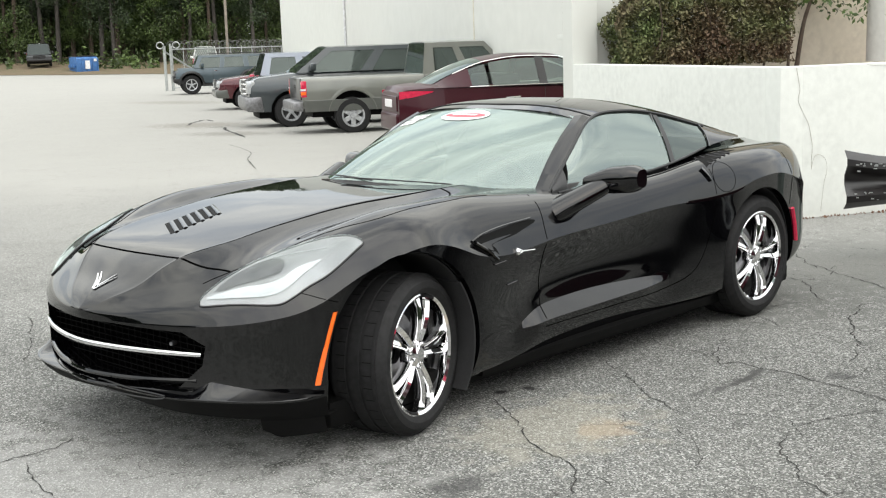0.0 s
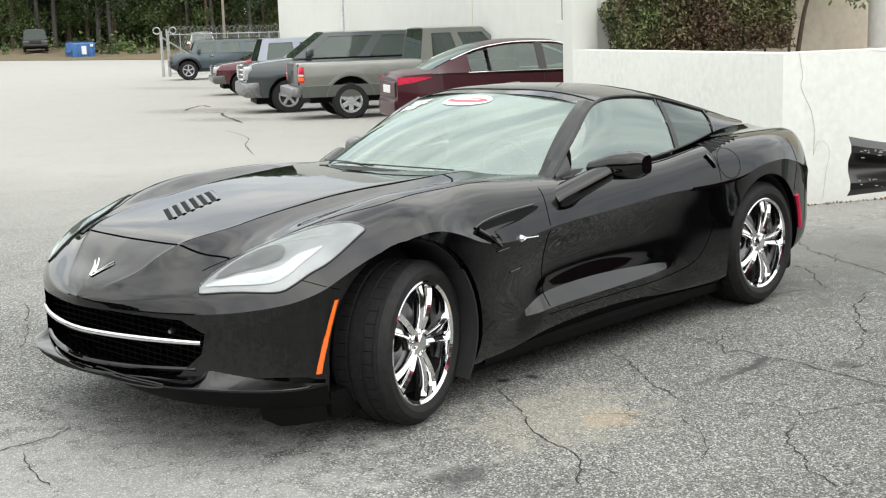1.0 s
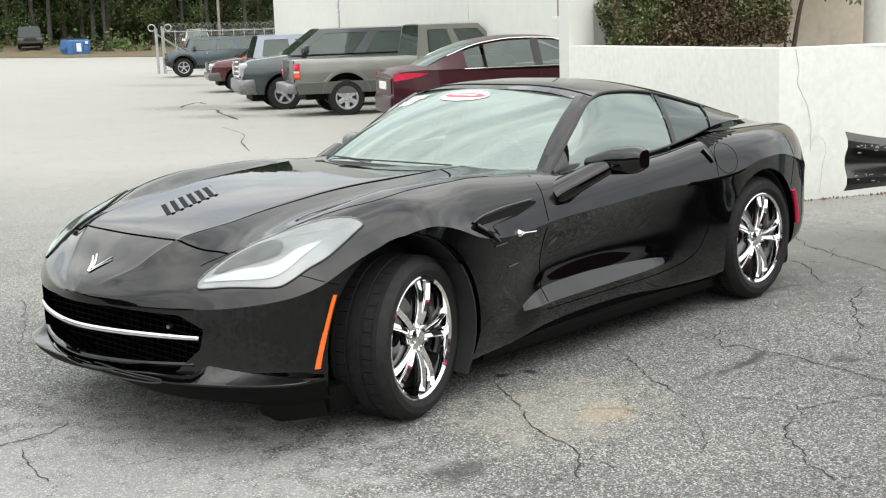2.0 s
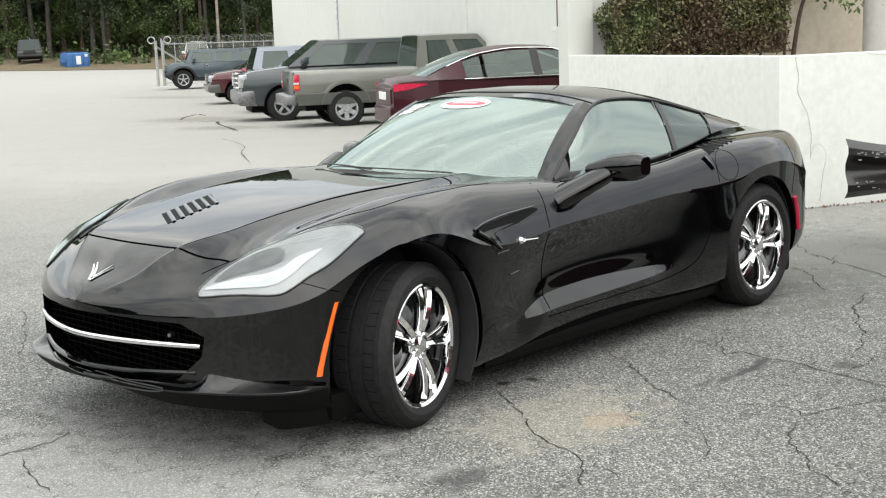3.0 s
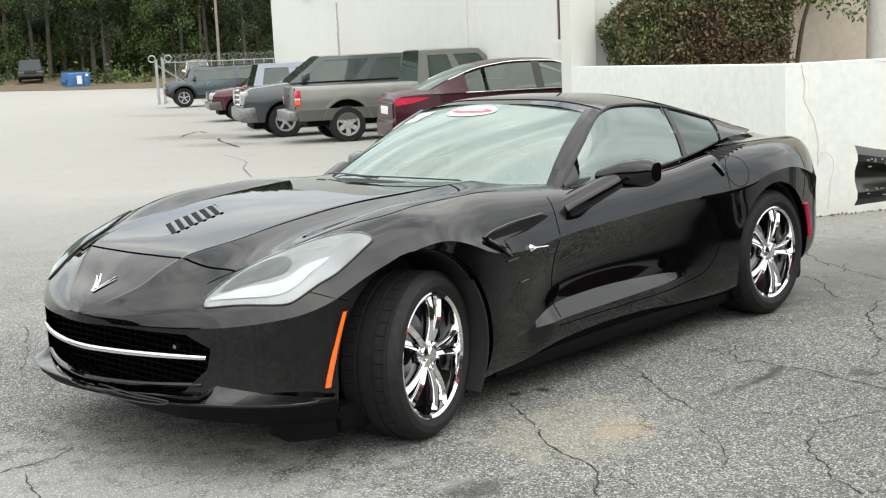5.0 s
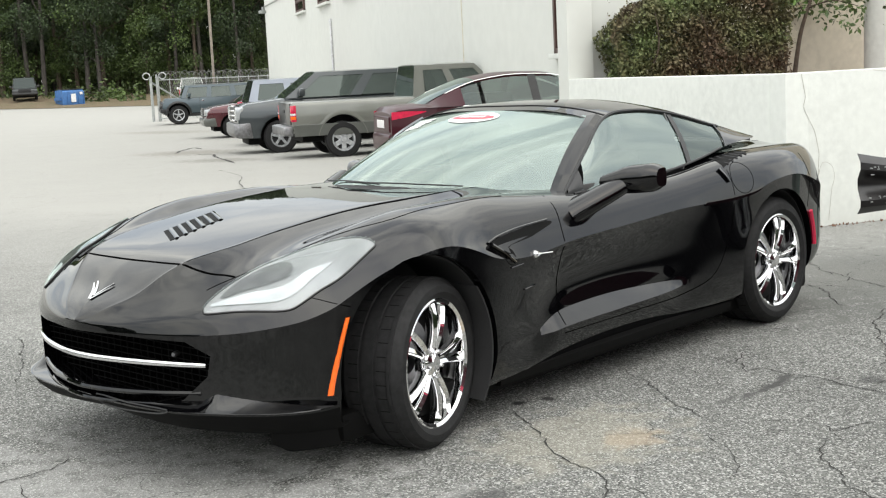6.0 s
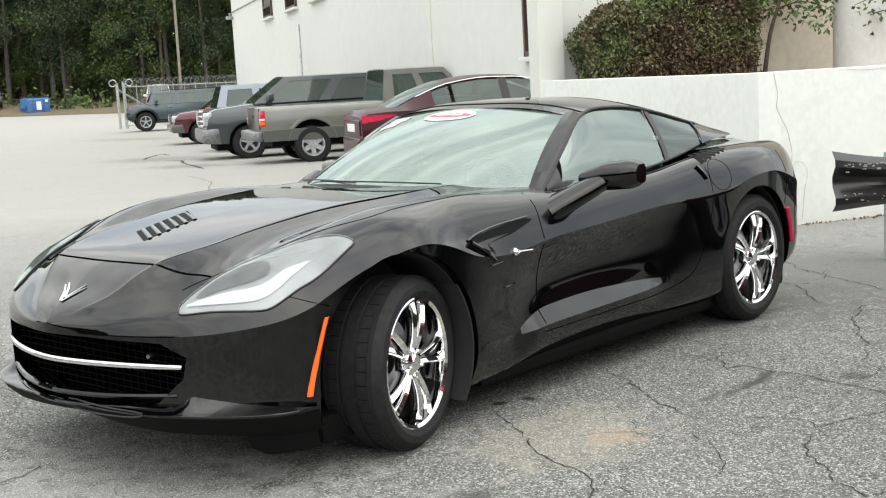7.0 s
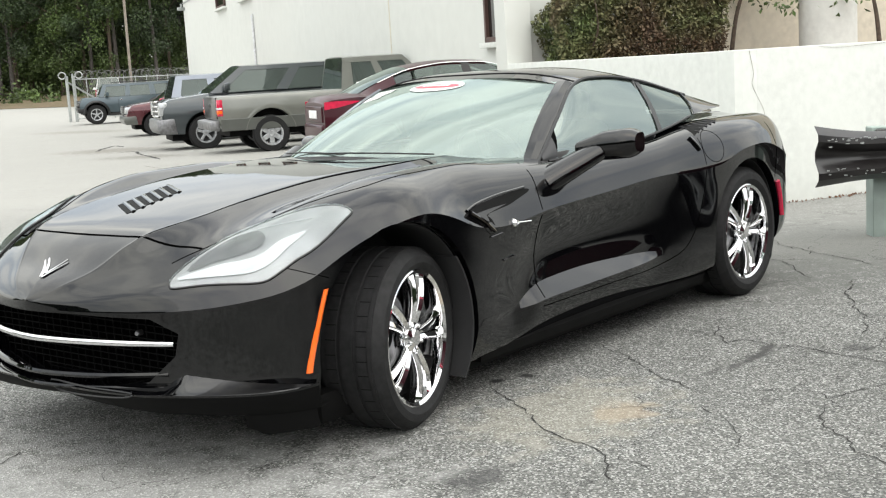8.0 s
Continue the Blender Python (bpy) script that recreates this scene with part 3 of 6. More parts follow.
def body_bmesh():
    xs = [-1.0 + 0.55 * (k / 34) ** 2 for k in range(35)] + [-0.45 + 3.9 * k / 120 for k in range(1, 121)]
    rows = []
    for x in xs:
        half = body_section(x)
        other = [Vector((p.x, -p.y, p.z)) for p in half[1:]]
        rows.append(half[::-1] + other)
    bm = grid(rows, close_v=True)
    bmesh.ops.remove_doubles(bm, verts=bm.verts[:], dist=1e-5)
    bmesh.ops.holes_fill(bm, edges=[e for e in bm.edges if e.is_boundary], sides=0)
    bmesh.ops.recalc_face_normals(bm, faces=bm.faces[:])
    return bm


def disc_cutter(x, z, r, y0, y1, n=56):
    return prism([(x + r * math.cos(2 * math.pi * k / n), z + r * math.sin(2 * math.pi * k / n)) for k in range(n)], y0, y1, "y")


def mirrored(pts):
    return [(x, -y, z) for x, y, z in pts]


def wheel(parent, x, y, z, radius, width, rim, steer, label):
    """A wheel whose outer face looks to -y before it is turned by steer."""
    hub = new("wheel")
    hub.parent = parent
    hub.matrix_basis = pose(x, y, z, 0, 0, steer)
    hub["label"] = label
    h = width / 2
    s = radius - rim
    prof = [(rim - 0.012, -h + 0.028), (rim + 0.004, -h + 0.010), (rim + 0.3 * s, -h - 0.002), (rim + 0.62 * s, -h + 0.001), (radius - 0.018, -h + 0.014), (radius - 0.005, -h + 0.034),
            (radius, -h + 0.055)]
    grooves = [-0.34, -0.12, 0.12, 0.34]
    for g in grooves:
        c = g * width
        prof += [(radius, c - 0.008), (radius - 0.007, c - 0.006), (radius - 0.007, c + 0.006), (radius, c + 0.008)]
    prof += [(r, -a) for r, a in prof[:7]][::-1]
    tyre = part("tyre", lathe(prof, 96), "rubber", hub, "black low-profile tyre", angle=30)
    # cross grooves of the tread
    bm = bmesh.new()
    for k in range(40):
        a = 2 * math.pi * k / 40
        for side in (-1, 1):
            own = box(-0.0016, 0.0016, side * h * 0.30, side * h * 0.60, radius - 0.004, radius + 0.0004)
            bmesh.ops.transform(own, matrix=Matrix.Rotation(a + 0.03 * side, 4, "Y"), verts=own.verts)
            join(bm, own)
    tread = part("tread", bm, "matte_dark", hub)
    tread["kind"] = "stuff"
    # rim barrel and lip
    prof = [(rim - 0.004, -h + 0.024), (rim + 0.004, -h + 0.014), (rim - 0.004, -h + 0.010), (rim - 0.016, -h + 0.018), (rim - 0.022, -h + 0.05), (rim - 0.03, 0.0), (rim - 0.03, h - 0.02),
            (rim - 0.004, h - 0.02)]
    part("rim", lathe(prof, 72), "chrome", hub, "polished chrome rim")
    part("brake_disc", lathe([(0.05, 0.01), (0.165, 0.01), (0.165, 0.035), (0.05, 0.035)], 48), "steel", hub, "grey brake disc")
    part("wheel_backing", lathe([(0.0, 0.07), (rim - 0.032, 0.07), (rim - 0.032, 0.085), (0.0, 0.085)], 40, close=False), "matte", hub)
    caliper = bmesh.new()
    for k in range(9):
        a = radians(-20 + 5 * k)
        own = box(0.115, 0.178, -0.012, 0.055, -0.008, 0.008, 0.002, 1)
        bmesh.ops.transform(own, matrix=Matrix.Rotation(-a, 4, "Y"), verts=own.verts)
        join(caliper, own)
    part("caliper", caliper, "trim", hub, "black brake caliper")
    yf = -h + 0.022
    part("hub", lathe([(0.0, yf - 0.004), (0.028, yf - 0.004), (0.032, yf), (0.056, yf + 0.008), (0.062, yf + 0.02), (0.062, yf + 0.06), (0.0, yf + 0.06)], 40, close=False), "chrome", hub)
    spoke_bm = bmesh.new()
    for side in (-1, 1):
        rows = []
        for k in range(13):
            t = k / 12
            r = 0.045 + (rim - 0.055) * t
            bow = side * (0.0105 + 0.030 * t ** 1.4)
            depth = yf + 0.012 - 0.016 * math.sin(math.pi * t) + 0.004 * t
            wd = 0.0125 + 0.0060 * t
            pr = [(bow - wd, 0.016), (bow - wd * 0.75, 0.004), (bow + side * wd * 0.30, -0.005), (bow + wd * 0.75, 0.004), (bow + wd, 0.016), (bow + wd * 0.75, 0.045), (bow - wd * 0.75, 0.045)]
            rows.append([Vector((a, depth + d, r)) for a, d in pr])
        own = grid(rows, close_v=True)
        bmesh.ops.holes_fill(own, edges=[e for e in own.edges if e.is_boundary], sides=0)
        bmesh.ops.recalc_face_normals(own, faces=own.faces[:])
        join(spoke_bm, own)
    first = part("spoke", spoke_bm, "chrome", hub, angle=28)
    for k in range(5):
        ob = first if k == 0 else new("spoke", first.data)
        ob.parent = hub
        ob.matrix_basis = Matrix.Rotation(radians(17 + 72 * k), 4, "Y")
    nut = lathe([(0.0, -0.012), (0.007, -0.012), (0.009, -0.006), (0.009, 0.012), (0.0, 0.012)], 6, close=False)
    bmesh.ops.translate(nut, vec=(0, yf + 0.006, 0), verts=nut.verts)
    nut_ob = part("wheel_nut", nut, "chrome", hub)
    for k in range(5):
        ob = nut_ob if k == 0 else new("wheel_nut", nut_ob.data)
        ob.parent = hub
        a = radians(50 + 72 * k)
        ob.matrix_basis = Matrix.Translation((0.05 * math.cos(a), 0, 0.05 * math.sin(a)))
    return hub


def sports_car(m):
    car = thing("sports_car", m, "glossy black two-door sports coupe with chrome wheels, parked on asphalt", "car")
    body = part("body", body_bmesh(), "paint", car, "glossy black bodywork")
    # cabin well
    well = [(0.545 + 0.47 * abs(t) ** 2.2, 0.68 * t) for t in np.linspace(-0.99, 0.99, 17)] + [(2.5, 0.66), (2.5, -0.66)]
    cut(body, prism(well, 0.42, 1.2, "z"), own=True)
    cut(body, disc_cutter(-0.09, 0.355, 0.415, -1.1, -0.55))
    cut(body, disc_cutter(-0.09, 0.355, 0.415, 0.55, 1.1))
    cut(body, disc_cutter(2.655, 0.345, 0.388, -1.1, -0.58))
    cut(body, disc_cutter(2.655, 0.345, 0.388, 0.58, 1.1))
    # front intake
    mouth = [(-0.585, 0.495), (-0.5, 0.545), (-0.2, 0.56), (0.2, 0.56), (0.5, 0.545), (0.585, 0.495), (0.57, 0.42), (0.48, 0.335), (0.2, 0.30), (-0.2, 0.30), (-0.48, 0.335), (-0.57, 0.42)]
    cut(body, prism(mouth, -1.3, -0.72, "x"), own=True)
    smooth(body.data, 22)
    skin = bmesh.new()
    skin.from_mesh(body.data)
    from mathutils.bvhtree import BVHTree
    tree = BVHTree.FromBMesh(skin)
    skin.free()

    def on_top(x, y, lift=0.0015):
        hit = tree.ray_cast(Vector((x, y, 2)), Vector((0, 0, -1)))
        return hit[0] + hit[1] * lift if hit[0] else Vector((x, y, 0.8))

    def on_side(x, z, lift=0.0015, s=-1):
        hit = tree.ray_cast(Vector((x, s * 2, z)), Vector((0, -s, 0)))
        return hit[0] + hit[1] * lift if hit[0] else Vector((x, s * 0.9, z))

    def on_front(y, z, lift=0.0015):
        hit = tree.ray_cast(Vector((-3, y, z)), Vector((1, 0, 0)))
        return hit[0] + hit[1] * lift if hit[0] else Vector((-0.95, y, z))

    def seam_top(name, pts, r=0.0026, mat="seam"):
        return part(name, tube([on_top(p.x, p.y, -r * 0.3) for p in resample(spline_points([(x, y, 0) for x, y in pts], 4), 0.02)], r, 6, spline=False), mat, car)

    def seam_side(name, pts, r=0.0028, mat="seam", s=-1):
        return part(name, tube([on_side(p.x, p.z, -r * 0.3, s) for p in resample(spline_points([(x, 0, z) for x, z in pts], 4), 0.02)], r, 6, spline=False), mat, car)

    # ---- nose
    seam_top("hood_seam", [(-0.66, -0.54), (-0.672, -0.50), (-0.706, -0.42), (-0.734, -0.30), (-0.747, -0.08), (-0.747, 0.08), (-0.734, 0.30), (-0.706, 0.42), (-0.66, 0.54)], 0.0048)
    for s in (-1, 1):
        seam_top("hood_side_seam", [(-0.75, s * 0.49), (-0.60, s * 0.575), (-0.41, s * 0.625), (-0.23, s * 0.70), (-0.06, s * 0.755), (0.2, s * 0.745), (0.6, s * 0.73)], 0.0024)
    # grille
    mesh_bm = bmesh.new()
    for k in range(27):
        join(mesh_bm, box(-0.79, -0.785, -0.60 + k * 0.0461, -0.597 + k * 0.0461, 0.30, 0.56))
    for k in range(11):
        join(mesh_bm, box(-0.792, -0.787, -0.61, 0.61, 0.305 + 0.024 * k, 0.308 + 0.024 * k))
    part("grille_mesh", mesh_bm, "matte_dark", car, "black mesh grille")
    part("grille_backing", box(-0.775, -0.755, -0.63, 0.63, 0.27, 0.58), "seam", car)

    def nose_x(y):
        u = 1 - (max(0.0, 1 - (abs(y) / 0.905) ** (1 / 0.62))) ** (1 / 1.6)
        return -1.0 + 0.5 * u

    bar = [(nose_x(y) + 0.004, y, 0.46 + 0.008 * (1 - (y / 0.6) ** 2)) for y in (-0.568, -0.49, -0.35, -0.18, 0, 0.18, 0.35, 0.49, 0.568)]
    part("grille_bar", tube(bar, lambda t: 0.0125 - 0.003 * abs(2 * t - 1) ** 3, 10, 6, flat=1.0), "chrome", car, "slim chrome grille bar")
    for dz, r in ((0.36, 0.012), (0.318, 0.009)):
        low = [(nose_x(y) + 0.012, y, dz - 0.012 * (1 - (y / 0.55) ** 2)) for y in (-0.54, -0.35, -0.18, 0, 0.18, 0.35, 0.54)]
        part("grille_slat", tube(low, r, 8, 6), "paint", car)
    part("sensor", lathe([(0, -0.008), (0.007, -0.008), (0.010, 0.0), (0.010, 0.02), (0, 0.02)], 16, close=False), "steel", car).matrix_basis = pose(-0.86, -0.42, 0.49, 0, 0, -70)
    # chin lip: a shelf that runs out from under the mouth and climbs the corners, with a dark skirt below
    def nose_out(y):
        dx = (nose_x(abs(y) + 0.01) - nose_x(abs(y) - 0.01)) / 0.02
        return Vector((-1, math.copysign(dx, y), 0)).normalized()

    def lip_edge(y):
        far = min(1.0, abs(y) / 0.902)
        n = nose_out(y)
        out = -0.03 * (1 - min(1.0, far / 0.5)) ** 1.5 + 0.058 * min(1.0, far / 0.55) ** 1.5 * (1 - far ** 20)
        return Vector((nose_x(y), y, 0.308 - 0.012 * far ** 3)) + n * out

    shelf, skirt = [], []
    for k in range(61):
        y = -0.902 + 1.804 * k / 60
        e, far = lip_edge(y), abs(y) / 0.902
        if abs(y) < 0.5:
            q = Vector((nose_x(y) + 0.075, y, 0.322))
        else:
            rise = 0.392 - 0.092 * (max(0.0, abs(y) - 0.56) / 0.342) ** 1.1
            q = Vector((nose_x(y), y, rise)) - nose_out(y) * 0.022
        blend = min(1.0, max(0.0, (abs(y) - 0.50) / 0.09))
        q = q.lerp(Vector((nose_x(y) + 0.075, y, 0.322)), 1 - blend)
        shelf.append([q, q.lerp(e, 0.5) - Vector((0, 0, 0.010 * blend)), e + Vector((0.006, 0, 0.003)), e, e + Vector((0.004, 0, -0.008))])
        low = 0.205 + 0.035 * (1 - far ** 2)
        back = Vector((0.09 * (1 - 0.7 * far), 0, 0))
        skirt.append([e + Vector((0.003, -0.002 * y, -0.004)), e + back * 0.4 + Vector((0, -0.01 * y, 0)) + Vector((0, 0, 0.5 * (low - e.z))), Vector((e.x + back.x, y * 0.975, low)), Vector((e.x + back.x + 0.06, y * 0.95, low))])
    part("chin_lip", sheet(shelf, 0.004), "paint", car, "glossy black chin spoiler")
    part("lower_skirt", sheet(skirt, 0.005), "matte_dark", car, "deep black lower front skirt")
    slot = [lip_edge(y) + Vector((0.004 + 0.1 * dz, 0, -dz)) for y, dz in ((-0.06, -0.010), (-0.26, -0.006), (-0.44, -0.002), (-0.40, 0.016), (-0.24, 0.024), (-0.10, 0.022))]
    part("lower_slot", tube(slot, 0.0035, 6, 3, closed=True), "trim", car, "glossy rim of a low cooling slot")
    for s in (-1, 1):
        rows = []
        for y in np.linspace(0.765, 0.895, 10):
            e = lip_edge(s * y)
            rows.append([Vector((e.x + 0.035, s * y * 0.972, 0.222)), Vector((e.x + 0.045, s * y * 0.968, 0.17)), Vector((e.x + 0.06, s * y * 0.962, 0.135 + 0.9 * max(0.0, 0.80 - y)))])
        part("wheel_deflector", sheet(rows, 0.008), "matte_dark", car, "matte black flap ahead of the wheel")
    # badge: a plain winged shape
    bm = bmesh.new()
    for s, span in ((-1, 0.062), (1, 0.078)):
        for j, w in enumerate((0.0, 0.014)):
            a, b = on_top(-0.930 + w * 1.2, s * 0.003, 0.003), on_top(-0.858 + w * 0.6, s * (span - w), 0.003)
            own = tube([a, a.lerp(b, 0.5) + Vector((0.006, 0, 0.002)), b], lambda t: 0.0055 * (1 - 0.8 * t) + 0.0008, 6, 4, flat=0.35)
            join(bm, own)
    part("nose_badge", bm, "chrome", car, "chrome winged nose badge")

    # ---- head lamps
    def lamp_outline(s):
        pts = [(-0.805, 0.54), (-0.795, 0.578), (-0.665, 0.765), (-0.585, 0.826), (-0.46, 0.850), (-0.27, 0.838), (-0.232, 0.822), (-0.262, 0.762), (-0.366, 0.684), (-0.507, 0.612), (-0.66, 0.567), (-0.766, 0.538)]
        return [(x, s * y) for x, y in pts]

    for s in (-1, 1):
        out = lamp_outline(s)
        ring = spline_points([(x, y, 0) for x, y in out], 5, True)
        border = [on_top(p.x, p.y, 0.003) for p in ring]
        c = sum(border, Vector()) / len(border)
        shells = []
        for f in (1.0, 0.8, 0.6, 0.4, 0.2, 0.004):
            row = []
            for p in ring:
                q = Vector((c.x, c.y, 0)).lerp(Vector((p.x, p.y, 0)), f)
                row.append(on_top(q.x, q.y, 0.004))
            shells.append(row)
        head = part("headlamp", grid([[p - Vector((0, 0, 0.001)) for p in row] for row in shells], close_v=True), "lamp_grey", car, "clear headlamp with grey reflectors")
        cap = grid([[p + Vector((0, 0, 0.006)) for p in row] for row in shells], close_v=True)
        part("lens", facing(cap, (0, 0, 1)), "clear", head, "clear plastic lens").visible_shadow = False
        part("lamp_bezel", tube(border, 0.0032, 6, spline=False, closed=True), "trim", head)
        outer = spline_points([(-0.785, 0.562, 0), (-0.715, 0.672, 0), (-0.645, 0.758, 0), (-0.575, 0.797, 0), (-0.48, 0.800, 0), (-0.42, 0.795, 0)], 6)
        inner = spline_points([(-0.780, 0.555, 0), (-0.690, 0.650, 0), (-0.628, 0.722, 0), (-0.575, 0.755, 0), (-0.50, 0.765, 0), (-0.42, 0.790, 0)], 6)
        rows = [[on_top(q.x, s * q.y, 0.0062) for q in (a.lerp(b, f) for f in (0, 0.35, 0.7, 1))] for a, b in zip(outer, inner)]
        part("light_guide", facing(grid(rows), (0, 0, 1)), "white_plastic", head, "white light guide")
        # bowl of the low beam, hollow shading painted as a darker patch, bright ridge over it
        bowl = spline_points([(-0.750, 0.566, 0), (-0.62, 0.592, 0), (-0.535, 0.636, 0), (-0.515, 0.690, 0), (-0.560, 0.728, 0), (-0.615, 0.700, 0), (-0.680, 0.640, 0)], 4, True)
        mid = sum(bowl, Vector()) / len(bowl)
        rows = [[on_top(q.x, s * q.y, 0.0056 + 0.0006 * f * f) for q in (mid.lerp(p, f) for p in bowl)] for f in (1.0, 0.85, 0.6, 0.3, 0.004)]
        part("reflector_bowl", facing(grid(rows, close_v=True), (0, 0, 1)), "lamp_dark", head, "reflector bowl, its hollow shading painted in darker grey")
        ridge = [(-0.745, 0.563), (-0.62, 0.588), (-0.535, 0.630), (-0.45, 0.70), (-0.36, 0.765)]
        part("reflector_ridge", tube([on_top(x, s * y, 0.0058) for x, y in ridge], 0.0018, 6, 5, flat=0.5), "white_plastic", head)
    # side markers
    for s in (-1, 1):
        pts = [(-0.455, 0.60), (-0.485, 0.53), (-0.515, 0.45), (-0.535, 0.38), (-0.545, 0.335)]
        rows = []
        for p in resample(spline_points([(x, 0, z) for x, z in pts], 5), 0.015):
            a, b = on_side(p.x - 0.009, p.z, 0.004, s), on_side(p.x + 0.009, p.z, 0.004, s)
            rows.append([a - Vector((0, 0.008 * s, 0)), a, a.lerp(b, 0.5) + Vector((0, s * 0.004, 0)), b, b - Vector((0, 0.008 * s, 0))])
        part("side_marker", grid(rows), "amber", car, "slim amber side marker")
    # ---- hood vents
    def vent_at(t, u, dx, lift):
        return on_top(-0.47 + 0.33 * t - 0.15 * u + dx, 0.16 + 0.11 * t - 0.29 * u, lift)

    for k in range(6):
        t = (k + 0.5) / 6
        us = np.linspace(0.02 + 0.02 * k, 0.66 + 0.03 * k, 9)
        slit = [[vent_at(t, u, dx, 0.0012) for u in us] for dx in (-0.030, -0.018, -0.004)]
        part("hood_vent", facing(grid(slit), (0, 0, 1)), "matte_dark", car, "black slit of the hood vent")
        rows = [[vent_at(t, u, dx, lift) for u in us] for dx, lift in ((-0.008, 0.003), (-0.003, 0.006), (0.005, 0.005), (0.014, 0.0012))]
        part("louvre", sheet(rows, 0.003), "paint", car)
    # ---- doors, fender vent, fuel flap
    for s in (-1, 1):
        seam_side("door_seam", [(0.85, 0.885), (0.81, 0.7), (0.815, 0.5), (0.80, 0.30)], s=s)
        seam_side("door_rear_seam", [(2.20, 0.875), (2.20, 0.75), (2.16, 0.58), (2.03, 0.38), (1.80, 0.31), (1.4, 0.30), (0.80, 0.30)], 0.0024, s=s)
        flap = [(2.30 + 0.092 * math.cos(a), 0.825 + 0.078 * math.sin(a)) for a in (2 * math.pi * k / 24 for k in range(25))]
        if s < 0:
            seam_side("fuel_flap", flap, 0.002, s=s)
        seam_side("bumper_seam", [(-0.44, 0.635), (-0.50, 0.655), (-0.545, 0.675), (-0.585, 0.692)], 0.002, s=s)
        # handle pocket: a lighter grey piece paints the sky reflected in it
        handle = [on_side(x, z, 0.004, s) for x, z in ((2.15, 0.885), (2.165, 0.85), (2.18, 0.815))]
        part("door_handle", tube(handle, lambda t: 0.024 - 0.013 * t, 8, 5, flat=0.30), "dark_lamp", car, "door handle pocket, its sky reflection painted in grey")
        # scoop behind the front wheel: a hooked black recess with a blade across it
        vent = [(0.315, 0.752), (0.40, 0.768), (0.55, 0.782), (0.74, 0.792), (0.755, 0.776), (0.56, 0.745), (0.44, 0.722), (0.475, 0.668), (0.43, 0.652), (0.375, 0.698)]
        vb = spline_points([(x, 0, z) for x, z in vent], 3, True)
        edge = [on_side(p.x, p.z, 0.0012, s) for p in vb]
        part("fender_vent", grid([edge, [on_side(0.44 + 0.55 * (p.x - 0.44), 0.728 + 0.35 * (p.z - 0.728), 0.0012, s) for p in vb]], close_v=True), "matte_dark", car, "black fender vent")
        blade = [(0.325, 0.748), (0.39, 0.708), (0.45, 0.664)]
        part("vent_blade", tube([on_side(x, z, 0.006, s) for x, z in blade], lambda t: 0.016 - 0.006 * t, 8, 5, flat=0.6), "paint", car)
        part("vent_lip", tube([on_side(x, z, 0.002, s) for x, z in ((0.315, 0.756), (0.40, 0.773), (0.55, 0.788), (0.745, 0.797))], 0.005, 8, 5), "paint", car)
        for x, z in ((0.47, 0.645), (0.575, 0.538)):
            part("vent_tab", tube([on_side(x - 0.04, z - 0.003, 0.001, s), on_side(x + 0.04, z + 0.003, 0.001, s)], 0.006, 6, flat=0.5), "paint", car)
        # badge: a plain fish-like bar
        a, b = on_side(0.575, 0.674, 0.004, s), on_side(0.715, 0.668, 0.004, s)
        bm = tube([a, a.lerp(b, 0.14), a.lerp(b, 0.3), b], lambda t: (0.004 + 0.013 * math.sin(math.pi * min(1.0, t / 0.42))) if t < 0.42 else 0.0035, 8, 6, flat=1.0)
        for dz in (-0.016, 0.016):
            join(bm, tube([a.lerp(b, 0.05) + Vector((0, 0, dz)), a.lerp(b, 0.38)], 0.0032, 6))
        part("fender_badge", bm, "chrome", car, "small chrome fender badge")
        # rear grilles on the shoulder
        bed = [[on_top(2.19 + 0.31 * i / 8, s * (0.765 + (0.095 - 0.045 * i / 8) * j / 4), 0.0015) for j in range(5)] for i in range(9)]
        part("quarter_vent", facing(grid(bed), (0, 0, 1)), "matte_dark", car, "black vent on the rear shoulder")
        for k in range(5):
            x = 2.20 + 0.055 * k
            a, b = on_top(x, s * (0.775 + 0.002 * k), 0.003), on_top(x + 0.05, s * (0.855 - 0.006 * k), 0.003)
            part("quarter_vent_slat", tube([a, b], 0.007, 6, flat=0.5), "paint", car)
        # wheel liners
        for x, z, r in ((-0.09, 0.355, 0.413), (2.655, 0.345, 0.386)):
            rows = []
            for k in range(31):
                a = radians(-25 + 212 * k / 30)
                c, sn = r * math.cos(a), r * math.sin(a)
                rows.append([Vector((c, 0.005, sn)), Vector((c, 0.30, sn)), Vector((c * 0.5, 0.32, sn * 0.5)), Vector((0, 0.32, 0.05))])
            ob = part("wheel_liner", sheet(rows, 0.006), "matte", car)
            ob.matrix_basis = pose(x, s * 0.885, z, 0, 0, 0 if s < 0 else 180)
        # flap behind the front wheel, rear lamp strip
        flap = [[Vector((-0.09 + math.sqrt(0.415 ** 2 - (z - 0.355) ** 2) - 0.012, s * y, z)) for y in (0.60, 0.72, 0.84, 0.905)] for z in np.linspace(0.13, 0.60, 10)]
        part("splash_guard", sheet(flap, 0.008), "splash", car, "grey-black inner splash guard")
        seam_side("tail_seam", [(2.985, 0.895), (3.005, 0.80), (3.00, 0.70), (2.975, 0.60)], 0.0026, s=s)
        mk = [on_side(x, z, 0.004, s) for x, z in ((3.005, 0.575), (3.045, 0.48), (3.068, 0.38))]
        part("rear_marker", tube(mk, 0.014, 8, 5, flat=0.9), "red_lens", car, "red rear side marker")
